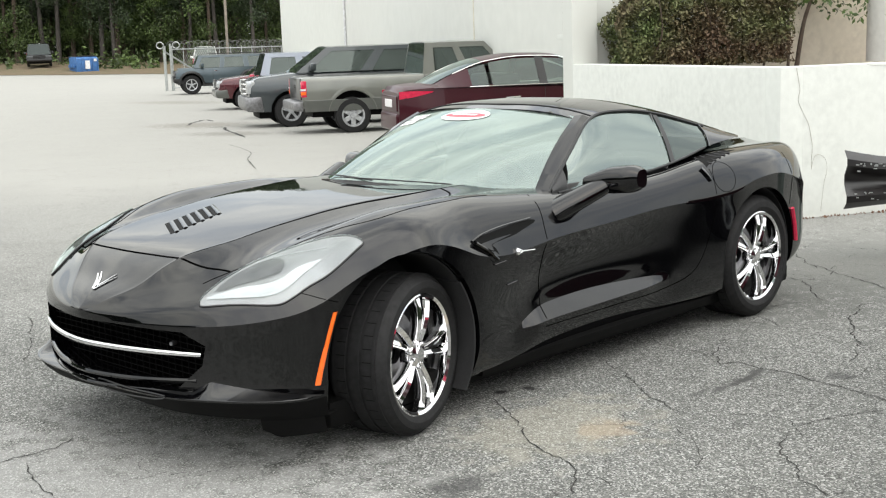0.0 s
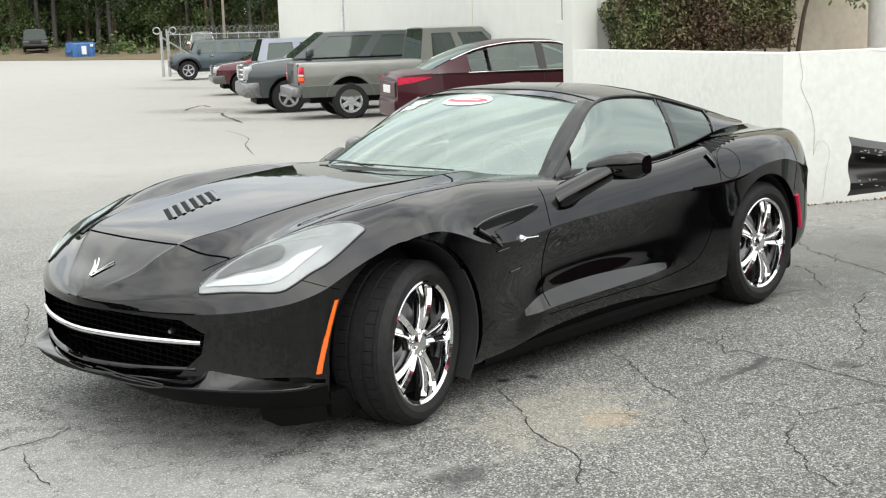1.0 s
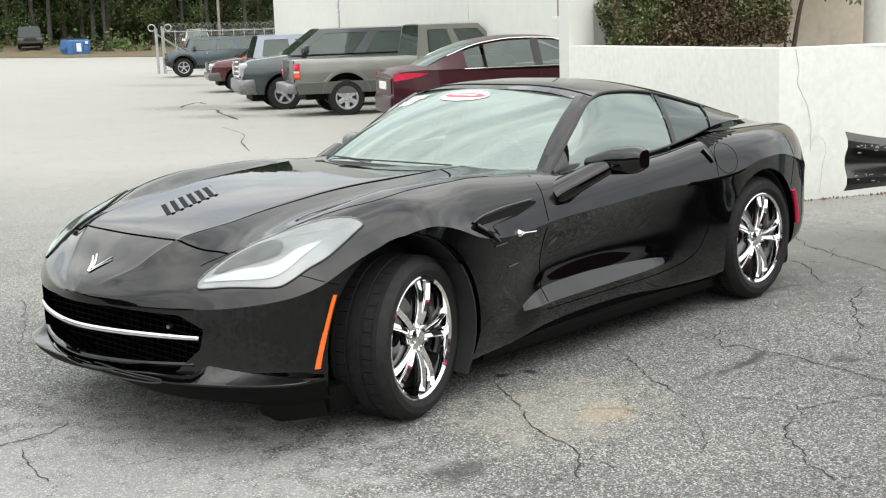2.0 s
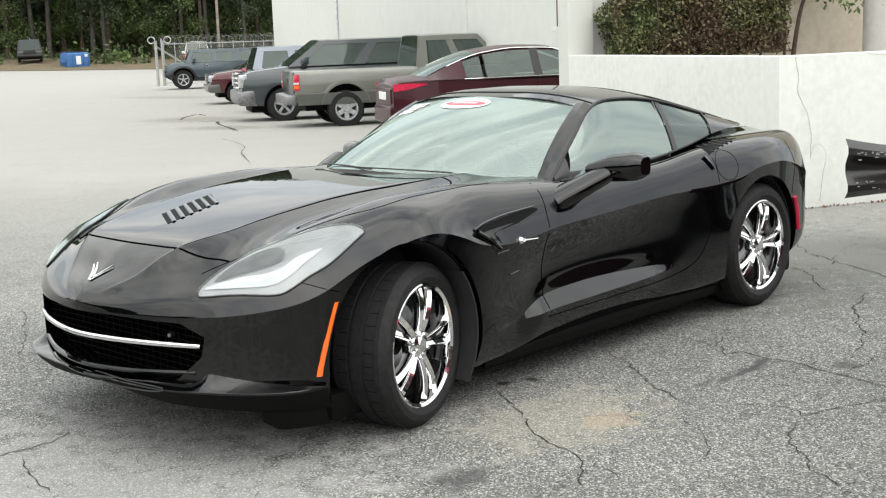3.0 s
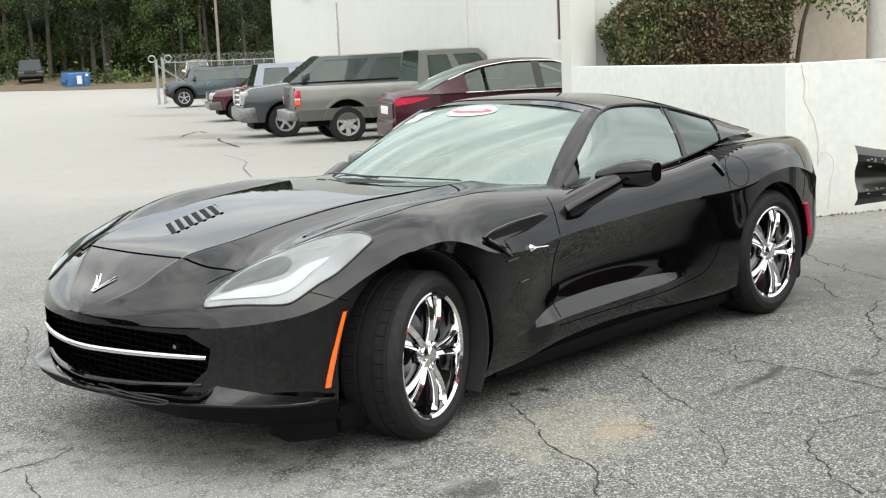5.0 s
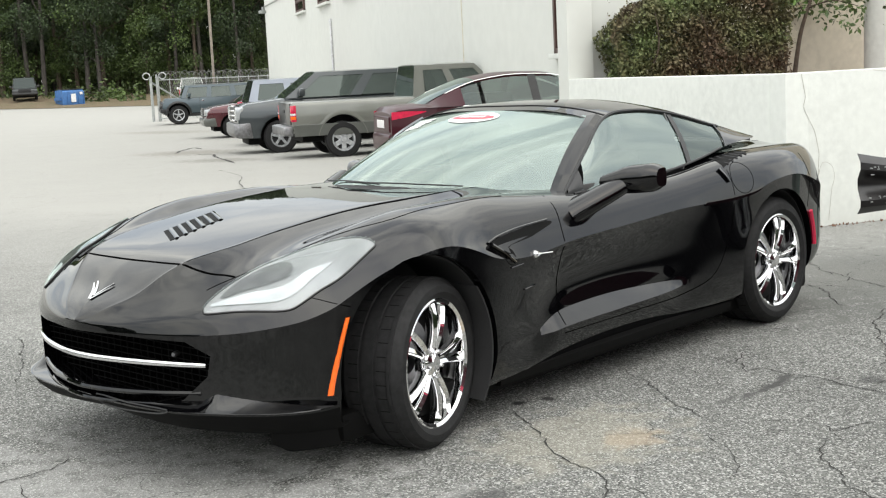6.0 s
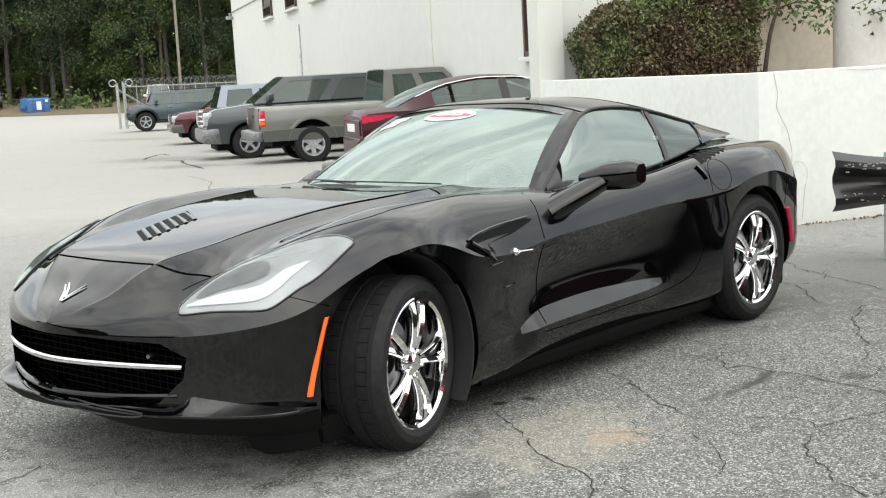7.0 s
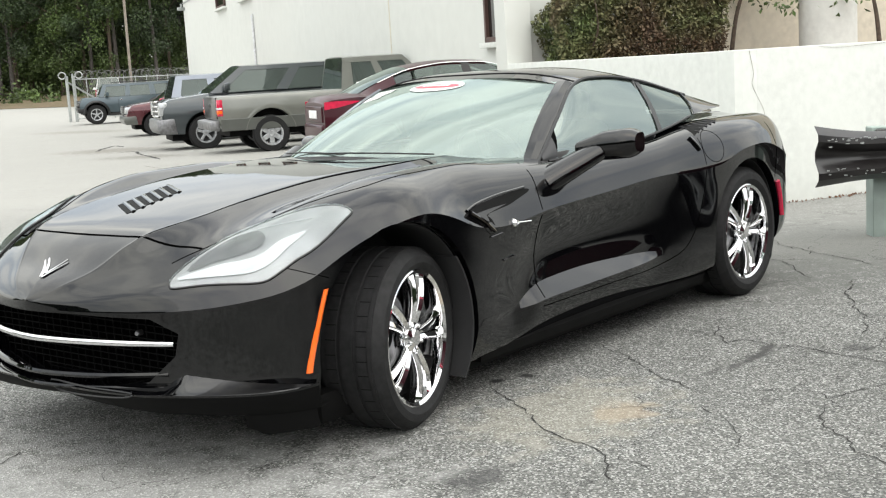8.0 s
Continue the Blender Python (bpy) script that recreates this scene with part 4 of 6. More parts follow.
        # sill
        sill = [[Vector((x, s * 0.80, 0.21)), Vector((x, s * 0.865, 0.19)), Vector((x, s * 0.855, 0.15)), Vector((x, s * 0.78, 0.145))] for x in np.linspace(0.40, 2.24, 16)]
        part("sill", sheet(sill, 0.012), "matte_dark", car, "satin black side sill")
    part("tail_spoiler", sheet([[Vector((3.28, y, Z_MID(3.3) + 0.003)), Vector((3.35, y, Z_MID(3.4) + 0.008)), Vector((3.41, y, Z_MID(3.4) + 0.016))] for y in np.linspace(-0.33, 0.33, 15)], 0.012), "paint", car)

    # ---- greenhouse
    rail = spline_points([(1.00, 0.745, 0.868), (1.27, 0.675, 1.045), (1.53, 0.60, 1.185), (1.80, 0.585, 1.205), (2.10, 0.600, 1.172), (2.45, 0.640, 1.088), (2.85, 0.68, 0.995)], 10)
    inner = spline_points([(0.97, 0.69, 0.872), (1.22, 0.62, 1.052), (1.475, 0.545, 1.195)], 10)

    def base_pt(t):
        y = 0.69 * t
        return Vector((0.50 + 0.47 * abs(t) ** 2.2, y, 0.945 - 0.073 * abs(t) ** 2))

    def top_pt(t):
        return Vector((1.395 + 0.08 * abs(t) ** 2, 0.545 * t, 1.232 - 0.037 * abs(t) ** 2))

    rows = []
    for i in range(17):
        v = i / 16
        row = []
        for j in range(25):
            t = -1 + j / 12
            a, b = base_pt(t), top_pt(t)
            p = a.lerp(b, v) + Vector((-0.02, 0, 0.028)) * math.sin(math.pi * v) * (1 - 0.3 * t * t)
            row.append(p)
        rows.append(row)
    screen = part("windscreen", facing(grid(rows), (-1, 0, 1)), "screen_glass", car, "raked windscreen reflecting a cloudy sky")
    screen.visible_shadow = False
    edge = [r[0] for r in rows]
    for s in (-1, 1):
        side = [Vector((p.x, s * abs(p.y), p.z)) for p in edge]
        strip = []
        for i in range(17):
            v = i / 16
            k = v * 20
            q = rail[int(k)].lerp(rail[min(int(k) + 1, 20)], k - int(k))
            q = Vector((q.x, s * q.y, q.z))
            mid = side[i].lerp(q, 0.5) + Vector((-0.004, s * 0.006, 0.012))
            strip.append([side[i] + Vector((0, 0, 0.002)), mid, q, q + Vector((0.01, -s * 0.03, -0.02))])
        part("a_pillar", grid(strip), "paint", car)
    # roof between the rails, back to the hatch
    roof_mid = curve1((1.395, 1.232), (1.6, 1.262), (1.85, 1.264), (2.15, 1.232), (2.5, 1.160), (2.85, 1.052), (3.15, 0.962))

    def rail_at(x):
        for a, b in zip(rail, rail[1:]):
            if a.x <= x <= b.x:
                return a.lerp(b, (x - a.x) / (b.x - a.x + 1e-9))
        return rail[-1]

    def roof_rows(x0, x1, n, f0=-1.0, f1=1.0, lift=0.0):
        out = []
        for i in range(n):
            u = i / (n - 1)
            row = []
            for j in range(21):
                t = f0 + (f1 - f0) * j / 20
                x = x0 + (x1 - x0) * u
                if x0 < 1.5:
                    x += (0.08 * (t * 0.95) ** 2) * (1 - u)
                e = rail_at(max(x, 1.475))
                if x > 2.66:
                    e = e.lerp(Vector((x, 0.9 * e.y, 0.948)), min(1.0, (x - 2.66) / 0.40))
                zc = roof_mid(x)
                row.append(Vector((x, t * e.y, e.z + (zc - e.z) * (1 - abs(t) ** 3.2) + lift)))
            out.append(row)
        return out

    part("roof", grid(roof_rows(1.395, 2.02, 14)), "paint", car, "glossy black roof panel")
    part("hatch_glass", facing(grid(roof_rows(2.10, 3.12, 16, -0.8, 0.8)), (0, 0, 1)), "dark_glass", car, "tinted rear hatch glass")
    part("roof_bow", grid(roof_rows(2.02, 2.10, 4)), "paint", car)
    part("roof_seam", tube([p + Vector((0, 0, 0.001)) for p in roof_rows(1.395, 2.02, 14)[2]], 0.003, 6, spline=False), "matte", car)
    for s in (-1, 1):
        a0, a1 = (0.8, 1.0) if s > 0 else (-1.0, -0.8)
        part("hatch_frame", grid(roof_rows(2.10, 2.66, 12, a0, a1)), "paint", car)
        # side glass hangs from the rail down to the belt
        belt = spline_points([(1.00, 0.765, 0.865), (1.4, 0.785, 0.885), (1.8, 0.79, 0.905), (2.1, 0.785, 0.94), (2.4, 0.765, 0.985), (2.7, 0.74, 1.0)], 10)

        def belt_at(x):
            for a, b in zip(belt, belt[1:]):
                if a.x <= x <= b.x:
                    return a.lerp(b, (x - a.x) / (b.x - a.x + 1e-9))
            return belt[-1]

        def side_rows(xa, xb, n, lean=0.0, inset=0.0):
            out = []
            for i in range(n):
                x = xa + (xb - xa) * i / (n - 1)
                lo = belt_at(x)
                hi = rail_at(min(x + lean, 2.84))
                out.append([Vector((p.x, s * (p.y - inset), p.z)) for p in (lo.lerp(hi, v) + Vector((0, 0.014 * math.sin(math.pi * v), 0)) for v in (0, 0.2, 0.4, 0.6, 0.8, 1.0))])
            return out

        part("side_window", facing(grid(side_rows(1.12, 1.975, 20, 0.10, 0.006)), (0, s, 0.3)), "side_glass", car, "tinted door window").visible_shadow = False
        part("window_corner", grid(side_rows(1.0, 1.12, 6, 0.05, 0.003)), "trim", car)
        part("b_pillar", grid(side_rows(1.968, 2.005, 3, 0.10, 0.0)), "trim", car)
        part("quarter_window", facing(grid(side_rows(2.005, 2.36, 12, 0.09, 0.004)), (0, s, 0.3)), "quarter_glass", car, "small dark quarter window")
        part("quarter_trim", tube([p + Vector((0, s * 0.006, 0)) for p in side_rows(2.36, 2.37, 2, 0.09, 0.0)[0]], 0.0035, 6, 3), "dark_lamp", car, "pale edge of the quarter window")
        part("c_pillar", grid(side_rows(2.36, 2.70, 8, 0.08, 0.0)), "paint", car)
        part("window_trim", tube([Vector((p.x, s * (p.y + 0.003), p.z + 0.004)) for p in belt[2:38]], 0.006, 6, spline=False), "trim", car)
        part("rail_trim", tube([Vector((p.x, s * (p.y + 0.004), p.z - 0.002)) for p in rail[:52]], 0.008, 6, spline=False), "trim", car)
        # mirror
        tuck = 0.0 if s < 0 else 0.06
        arm = [Vector((0.97, s * 0.795, 0.785)), Vector((1.05, s * 0.855, 0.835)), Vector((1.18, s * (0.93 - tuck), 0.900))]
        mir = part("door_mirror", tube(arm, lambda t: 0.092 - 0.026 * t, 14, 5, flat=0.66), "paint", car, "glossy black door mirror on a thick arm")
        rows = []
        for k in range(11):
            t = k / 10
            y = 0.865 + 0.235 * t - tuck - 0.5 * tuck * t
            hh = 0.064 * min(1, 0.5 + 1.2 * t) * (1 - 0.35 * max(0, t - 0.85) / 0.15)
            dd = 0.085 * (1 - 0.35 * max(0, t - 0.8) / 0.2)
            cx = 1.20 + 0.07 * t + 1.8 * tuck
            ring = []
            for q in range(20):
                a = 2 * math.pi * q / 20
                c, sn = math.cos(a), math.sin(a)
                c, sn = math.copysign(abs(c) ** 0.7, c), math.copysign(abs(sn) ** 0.7, sn)
                ring.append(Vector((cx + dd * c * (0.45 if c > 0 else 1), s * y, 0.918 + 0.016 * t - 0.3 * tuck + hh * sn)))
            rows.append(ring)
        bm = grid(rows, close_v=True)
        bmesh.ops.holes_fill(bm, edges=[e for e in bm.edges if e.is_boundary], sides=0)
        bmesh.ops.recalc_face_normals(bm, faces=bm.faces[:])
        part("mirror_shell", bm, "paint", mir)
    # wipers on the cowl
    part("cowl", grid([[base_pt(-0.82 + 1.64 * j / 24) + Vector((0.01, 0, 0.002)) for j in range(25)], [base_pt(-0.82 + 1.64 * j / 24) + Vector((-0.06 * (1 - abs(j / 12 - 1) ** 3), 0, -0.012)) for j in range(25)]]), "matte", car)
    part("wiper", tube([(0.50, -0.1, 0.953), (0.54, 0.14, 0.958), (0.61, 0.37, 0.948)], 0.0035, 6, 5), "trim", car)
    part("wiper", tube([(0.62, -0.5, 0.943), (0.52, -0.2, 0.957), (0.50, 0.12, 0.957)], 0.0035, 6, 5), "trim", car)

    # ---- stickers on the screen
    def on_screen(t, v, lift=0.004):
        a, b = base_pt(t), top_pt(t)
        return a.lerp(b, v) + Vector((-0.02, 0, 0.028)) * math.sin(math.pi * v) * (1 - 0.3 * t * t) + Vector((-0.3, 0, 0.95)) * lift

    def oval(rt, rv, lift, c=(0.0, 0.862)):
        return grid([[on_screen(c[0] + f * rt * math.cos(a), c[1] + f * rv * math.sin(a), lift) for a in (2 * math.pi * k / 40 for k in range(40))] for f in (1, 0.5, 0.02)], close_v=True)

    st = part("windscreen_sticker", oval(0.27, 0.095, 0.003), "sticker_white", car, "oval white and red dealer sticker")
    part("sticker_band", oval(0.24, 0.040, 0.0045), "sticker_red", st)
    for k in range(7):
        t = -0.14 + 0.042 * k
        part("lettering_bar", grid([[on_screen(t, 0.850, 0.006), on_screen(t + 0.028, 0.850, 0.006)], [on_screen(t, 0.880, 0.006), on_screen(t + 0.028, 0.880, 0.006)]]), "sticker_white", st)
    for k in range(4):
        t, v = 0.52 + 0.03 * (k % 2), 0.72 + 0.048 * k
        part("price_bar", grid([[on_screen(t, v, 0.003), on_screen(t + 0.30, v, 0.003)], [on_screen(t, v + 0.034, 0.003), on_screen(t + 0.30, v + 0.034, 0.003)]]), "sticker_white", car, "white price marking on the screen")

    # ---- cabin
    part("dashboard", grid([[Vector((0.58 + 0.47 * (abs(y) / 0.69) ** 2.2 * (1 - dx) + dx, y, z - 0.05 * (y / 0.66) ** 2)) for dx, z in ((0.03, 0.90), (0.25, 0.925), (0.44, 0.90), (0.48, 0.80), (0.47, 0.6))] for y in np.linspace(-0.62, 0.62, 11)]), "leather", car, "dark dashboard")
    wheel_ob = part("steering_wheel", tube([(0.18 * math.cos(a), 0.18 * math.sin(a), 0) for a in (2 * math.pi * k / 24 for k in range(24))], 0.015, 8, 1, spline=False, closed=True), "leather", car)
    wheel_ob.matrix_basis = pose(1.18, -0.36, 0.86, 0, 65, 0)
    part("wheel_spokes", box(-0.16, 0.16, -0.025, 0.025, -0.012, 0.012, 0.008), "leather", wheel_ob)
    for y in (-0.36, 0.36):
        seat = part("seat", box(1.35, 1.85, y - 0.25, y + 0.25, 0.44, 0.58, 0.06, 3), "leather", car, "dark leather bucket seat")
        back = box(-0.07, 0.07, -0.24, 0.24, 0.0, 0.52, 0.06, 3)
        bmesh.ops.transform(back, matrix=pose(1.66, y, 0.5, 0, 16, 0), verts=back.verts)
        part("backrest", back, "leather", seat)
        head = box(-0.05, 0.05, -0.12, 0.12, 0.0, 0.15, 0.045, 3)
        bmesh.ops.transform(head, matrix=pose(1.80, y, 1.0, 0, 14, 0), verts=head.verts)
        part("headrest", head, "leather", seat)

    # added wall behind the seats, blocks the bright view out through the hatch
    wall = prism([(-0.76, 0.5), (-0.780, 0.91), (-0.662, 1.09), (-0.605, 1.175), (-0.4, 1.21), (0.4, 1.21), (0.605, 1.175), (0.662, 1.09), (0.780, 0.91), (0.76, 0.5)], 1.945, 1.955, "x")
    for v in wall.verts:
        v.co.x += 0.40 * (v.co.z - 0.92)
    part("view_blocker", wall, "leather", car)
    for s in (-1, 1):
        part("door_card", box(1.12, 1.91, s * 0.67, s * 0.765, 0.45, 0.908, 0.02), "leather", car, "dark inner door panel")
    # ---- wheels
    wheel(car, -0.018, -0.764, 0.332, 0.332, 0.265, 0.250, STEER, "chrome split-spoke front wheel turned outwards")
    wheel(car, -0.018, 0.764, 0.332, 0.332, 0.265, 0.250, 180 + STEER, "chrome split-spoke front wheel turned outwards")
    wheel(car, 2.68, -0.765, 0.341, 0.341, 0.285, 0.250, 0, "chrome split-spoke rear wheel")
    wheel(car, 2.68, 0.765, 0.341, 0.341, 0.285, 0.250, 180, "chrome split-spoke rear wheel")
    part("underbody", box(-0.42, 3.2, -0.80, 0.80, 0.105, 0.22, 0.03), "matte_dark", car)
    return car


STEER = 15.5
sports_car(pose(0, 0, 0))


# ---------------------------------------------------------------- the lot
D = Vector((0.525, 0.851, 0))     # along the building, away
U = Vector((0.851, -0.525, 0))    # towards the building
EAST = math.degrees(math.atan2(U.y, U.x))


def ground_z(x, y):
    s = (x + y) / 1.41421 - 12.0
    if s <= 0:
        return 0.0
    # the lot falls away behind the car, and climbs again towards the woods at the far side
    side = 0.718 * (y + 4.295) - 0.696 * (x + 3.364)
    t = min(1.0, max(0.0, (s - 45) / 40))
    return -0.45 * (1 - math.exp(-s / 12)) + 0.026 * min(60.0, max(0.0, side - 17)) * t * t * (3 - 2 * t)


def lot_point(bearing, d):
    """A place on the lot, d metres out along the long axis, on the bearing bearing (784: straight along it)."""
    k = (bearing - 784) / 2154
    x, y = -3.364 + d * (0.718 + 0.696 * k), -4.295 + d * (0.696 - 0.718 * k)
    return Vector((x, y, ground_z(x, y)))


def build_ground():
    def steps(lo, hi):
        out, v, h = [0.0], 0.0, 0.5
        while v < hi:
            v += h
            h *= 1.12
            out.append(v)
        v, h = 0.0, 0.5
        while v > lo:
            v -= h
            h *= 1.12
            out.insert(0, v)
        return out

    xs, ys = steps(-900, 1500), steps(-900, 1500)
    bm = grid([[Vector((x, y, ground_z(x, y))) for y in ys] for x in xs])
    bmesh.ops.recalc_face_normals(bm, faces=bm.faces[:])
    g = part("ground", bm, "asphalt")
    tagged(g, "worn grey asphalt parking lot with cracks and stains", "ground", kind="structure")


def ground_cracks():
    """The larger cracks, each an open groove drawn as a thin dark ribbon."""
    rnd = random.Random(2)

    def crack(wide, *pts):
        far = max(abs(pts[0][0]), abs(pts[0][1])) > 6
        mid = resample(spline_points([(x, y, 0) for x, y in pts], 6), 0.10) if far else resample([(x, y, 0) for x, y in pts], 0.028)
        rows = []
        for k, p in enumerate(mid):
            d = (mid[min(k + 1, len(mid) - 1)] - mid[max(k - 1, 0)]).normalized()
            n = Vector((-d.y, d.x, 0))
            q = p + n * (rnd.gauss(0, 0.3 * wide if far else 1.5 * wide) + (0.0 if far else 0.030 * noise.noise((p.x * 6, p.y * 6, 3.3))))
            w = wide * rnd.uniform(0.25, 1.25) * (0.3 if k in (0, len(mid) - 1) else 1)
            z = ground_z(q.x, q.y) + 0.003
            rows.append([Vector((q.x, q.y, z)) - n * w, Vector((q.x, q.y, z)) + n * w])
        ob = part("ground_crack", grid(rows), "crack_dirt", bpy.data.objects["ground"])
        ob["label"] = "dark open crack in the asphalt"

    crack(0.0030, (1.90, -0.71), (1.78, -0.83), (1.77, -0.97), (1.78, -1.09), (1.73, -1.21), (1.63, -1.30))
    crack(0.0035, (1.65, -1.28), (1.73, -1.30), (1.70, -1.47), (1.69, -1.63), (1.66, -1.78), (1.62, -1.93), (1.58, -2.06), (1.53, -2.15))
    crack(0.0029, (2.09, -1.02), (1.88, -1.13), (1.75, -1.15))
    crack(0.0035, (1.38, -0.78), (1.27, -0.94), (1.19, -1.07), (1.06, -1.22), (0.96, -1.38), (0.88, -1.52))
    crack(0.0020, (0.70, -1.65), (0.62, -1.75), (0.53, -1.86), (0.46, -1.93), (0.30, -1.97))
    crack(0.0032, (0.56, -0.78), (0.39, -1.03), (0.23, -1.25), (0.12, -1.41), (0.09, -1.55), (-0.01, -1.67), (-0.14, -1.79))
    crack(0.0018, (0.01, -1.69), (0.04, -1.74), (-0.01, -1.83))
    crack(0.0016, (0.43, -1.22), (0.43, -1.28), (0.54, -1.37), (0.68, -1.53))
    crack(0.0026, (0.97, -1.72), (1.04, -1.79), (1.06, -1.96), (0.98, -2.01), (1.11, -2.03), (1.25, -2.09), (1.41, -2.20))
    crack(0.0020, (0.98, -2.01), (0.88, -2.09))
    crack(0.0030, (0.88, -2.03), (0.78, -2.07), (0.70, -2.12), (0.58, -2.23), (0.54, -2.27), (0.46, -2.31), (0.43, -2.38), (0.39, -2.47))
    crack(0.0043, (3.40, -1.31), (3.25, -1.24), (3.09, -1.31), (2.92, -1.33), (2.77, -1.42), (2.56, -1.50), (2.41, -1.62), (2.34, -1.67))
    crack(0.0029, (2.26, -1.65), (2.15, -1.72), (2.04, -1.75))
    crack(0.0025, (1.74, -1.85), (1.85, -1.88), (2.02, -1.86))
    crack(0.0043, (3.72, -0.51), (3.71, -0.63), (3.53, -0.78), (3.38, -0.87), (3.24, -1.01))
    crack(0.0036, (4.55, -0.14), (4.29, -0.35), (4.14, -0.50))
    crack(0.0029, (3.98, -0.69), (4.30, -0.56))
    crack(0.0036, (4.22, -0.44), (3.98, -0.80), (3.90, -0.92), (3.89, -0.99), (3.75, -1.16))
    crack(0.0026, (2.65, -0.89), (2.59, -1.01), (2.50, -1.16), (2.55, -1.30), (2.58, -1.38))
    crack(0.0022, (2.36, -0.72), (2.45, -0.73), (2.42, -1.04))
    crack(0.0022, (2.91, -0.83), (2.99, -0.86), (3.13, -0.93))
    crack(0.0032, (-1.29, 0.18), (-1.17, 0.20), (-1.03, 0.19), (-0.92, 0.23))
    crack(0.0030, (-1.23, 0.11), (-1.28, -0.02), (-1.32, -0.21), (-1.34, -0.32))
    crack(0.0032, (0.14, 2.67), (-0.29, 1.85), (-0.43, 1.64), (-0.53, 1.67))
    crack(0.0022, (-0.34, 1.71), (-0.41, 1.42), (-0.28, 1.42))
    crack(0.0014, (-1.06, -0.05), (-0.92, -0.15), (-0.74, -0.29))
    crack(0.008, (10.4, 14.6), (9.6, 13.1), (8.8, 11.8), (7.6, 10.3), (6.6, 8.8))
    crack(0.060, (15.08, 22.75), (15.6, 23.4), (16.5, 24.3), (17.1, 24.8), (16.66, 23.84))
    crack(0.045, (14.65, 21.23), (14.8, 20.79), (14.0, 19.6), (12.98, 17.8), (12.15, 16.38))


M["crack_dirt"] = material("crack_dirt", (0.03, 0.028, 0.026), 0.95, vary=0.4, scale=20)
build_ground()
ground_cracks()


# ---------------------------------------------------------------- planter wall and the building
PC = Vector((5.93, 0.75, 0))
PR = Vector((0.885, -0.465, 0)).normalized()
PL = Vector((0.497, 0.868, 0)).normalized()
PH = 1.28


def wall_run(name, a, b, thick, h, mat, label, inward, z0=-0.3, bevel=0.012):
    """An upright wall from a to b, thickened to the side of inward."""
    d = (b - a)
    n = Vector((-d.y, d.x, 0)).normalized()
    if n.dot(inward) < 0:
        n = -n
    L = d.length
    bm = box(0, L, 0, thick, z0, h, bevel)
    x = d.normalized()
    m = Matrix(((x.x, n.x, 0, a.x), (x.y, n.y, 0, a.y), (0, 0, 1, a.z), (0, 0, 0, 1)))
    bmesh.ops.transform(bm, matrix=m, verts=bm.verts)
    bmesh.ops.recalc_face_normals(bm, faces=bm.faces[:])
    return tagged(part(name, bm, mat), label, "wall", kind="structure")


def build_planter():
    wall_run("planter_wall_1", PC, PC + PL * 4.5, 0.22, PH, "stucco", "low white stucco planter wall with a hairline crack", PR)
    front = wall_run("planter_wall_2", PC + PR * 0.0 - PL * 0.003, PC + PR * 9.0 - PL * 0.003, 0.22, PH + 0.003, "stucco", "low white stucco planter wall with a long crack", PL)
    # the long crack
    n = -PL
    pts = []
    for a, z in ((0.150, 1.275), (0.17, 1.18), (0.187, 1.09), (0.172, 1.0), (0.22, 0.90), (0.275, 0.80), (0.30, 0.70), (0.317, 0.61), (0.31, 0.50), (0.312, 0.417)):
        pts.append(PC + PR * a + n * 0.009 + Vector((0, 0, z)))
    part("wall_crack", tube(pts, 0.0015, 5, 5, flat=1.0), "crack_grey", front, "thin crack")
    branch = [PC + PR * a + n * 0.009 + Vector((0, 0, z)) for a, z in ((0.312, 0.43), (0.34, 0.52), (0.392, 0.535), (0.45, 0.49), (0.468, 0.406), (0.44, 0.30), (0.427, 0.19), (0.41, 0.05))]
    part("wall_crack", tube(branch, 0.0010, 5, 5), "crack_grey", front)
    top = [PC + PR * a + n * 0.009 + Vector((0, 0, z)) for a, z in ((0.85, 1.275), (0.95, 1.262), (1.1, 1.255), (1.3, 1.262), (1.6, 1.272))]
    part("wall_crack", tube(top, 0.0012, 5, 5), "crack_grey", front)
    bm = grid([[PC + PR * (0.2 + 8.6 * i / 10) + PL * (0.2 + 5.4 * j / 8) + Vector((0, 0, PH - 0.18 + 0.04 * noise.noise((i * 0.7, j * 0.9, 1)))) for j in range(9)] for i in range(11)])
    tagged(part("planter_soil", bm, "soil"), "brown mulch filling the planter", "soil", kind="structure")
    # debris along the foot of the wall
    bm = bmesh.new()
    rnd = random.Random(4)
    for k in range(260):
        p = PC + PR * rnd.uniform(0.15, 4.5) + n * (0.02 + abs(rnd.gauss(0, 0.035))) + Vector((0, 0, 0.008))
        own = box(-0.5, 0.5, -0.5, 0.5, -0.5, 0.5)
        s = rnd.uniform(0.006, 0.022)
        bmesh.ops.transform(own, matrix=Matrix.LocRotScale(p, Euler((rnd.random() * 3, rnd.random() * 3, rnd.random() * 3)), (s, s * rnd.uniform(0.3, 1), s * 0.4)), verts=own.verts)
        join(bm, own)
    tagged(part("leaf_litter", bm, "soil"), "dry brown debris along the wall foot", "litter", kind="stuff")


build_planter()


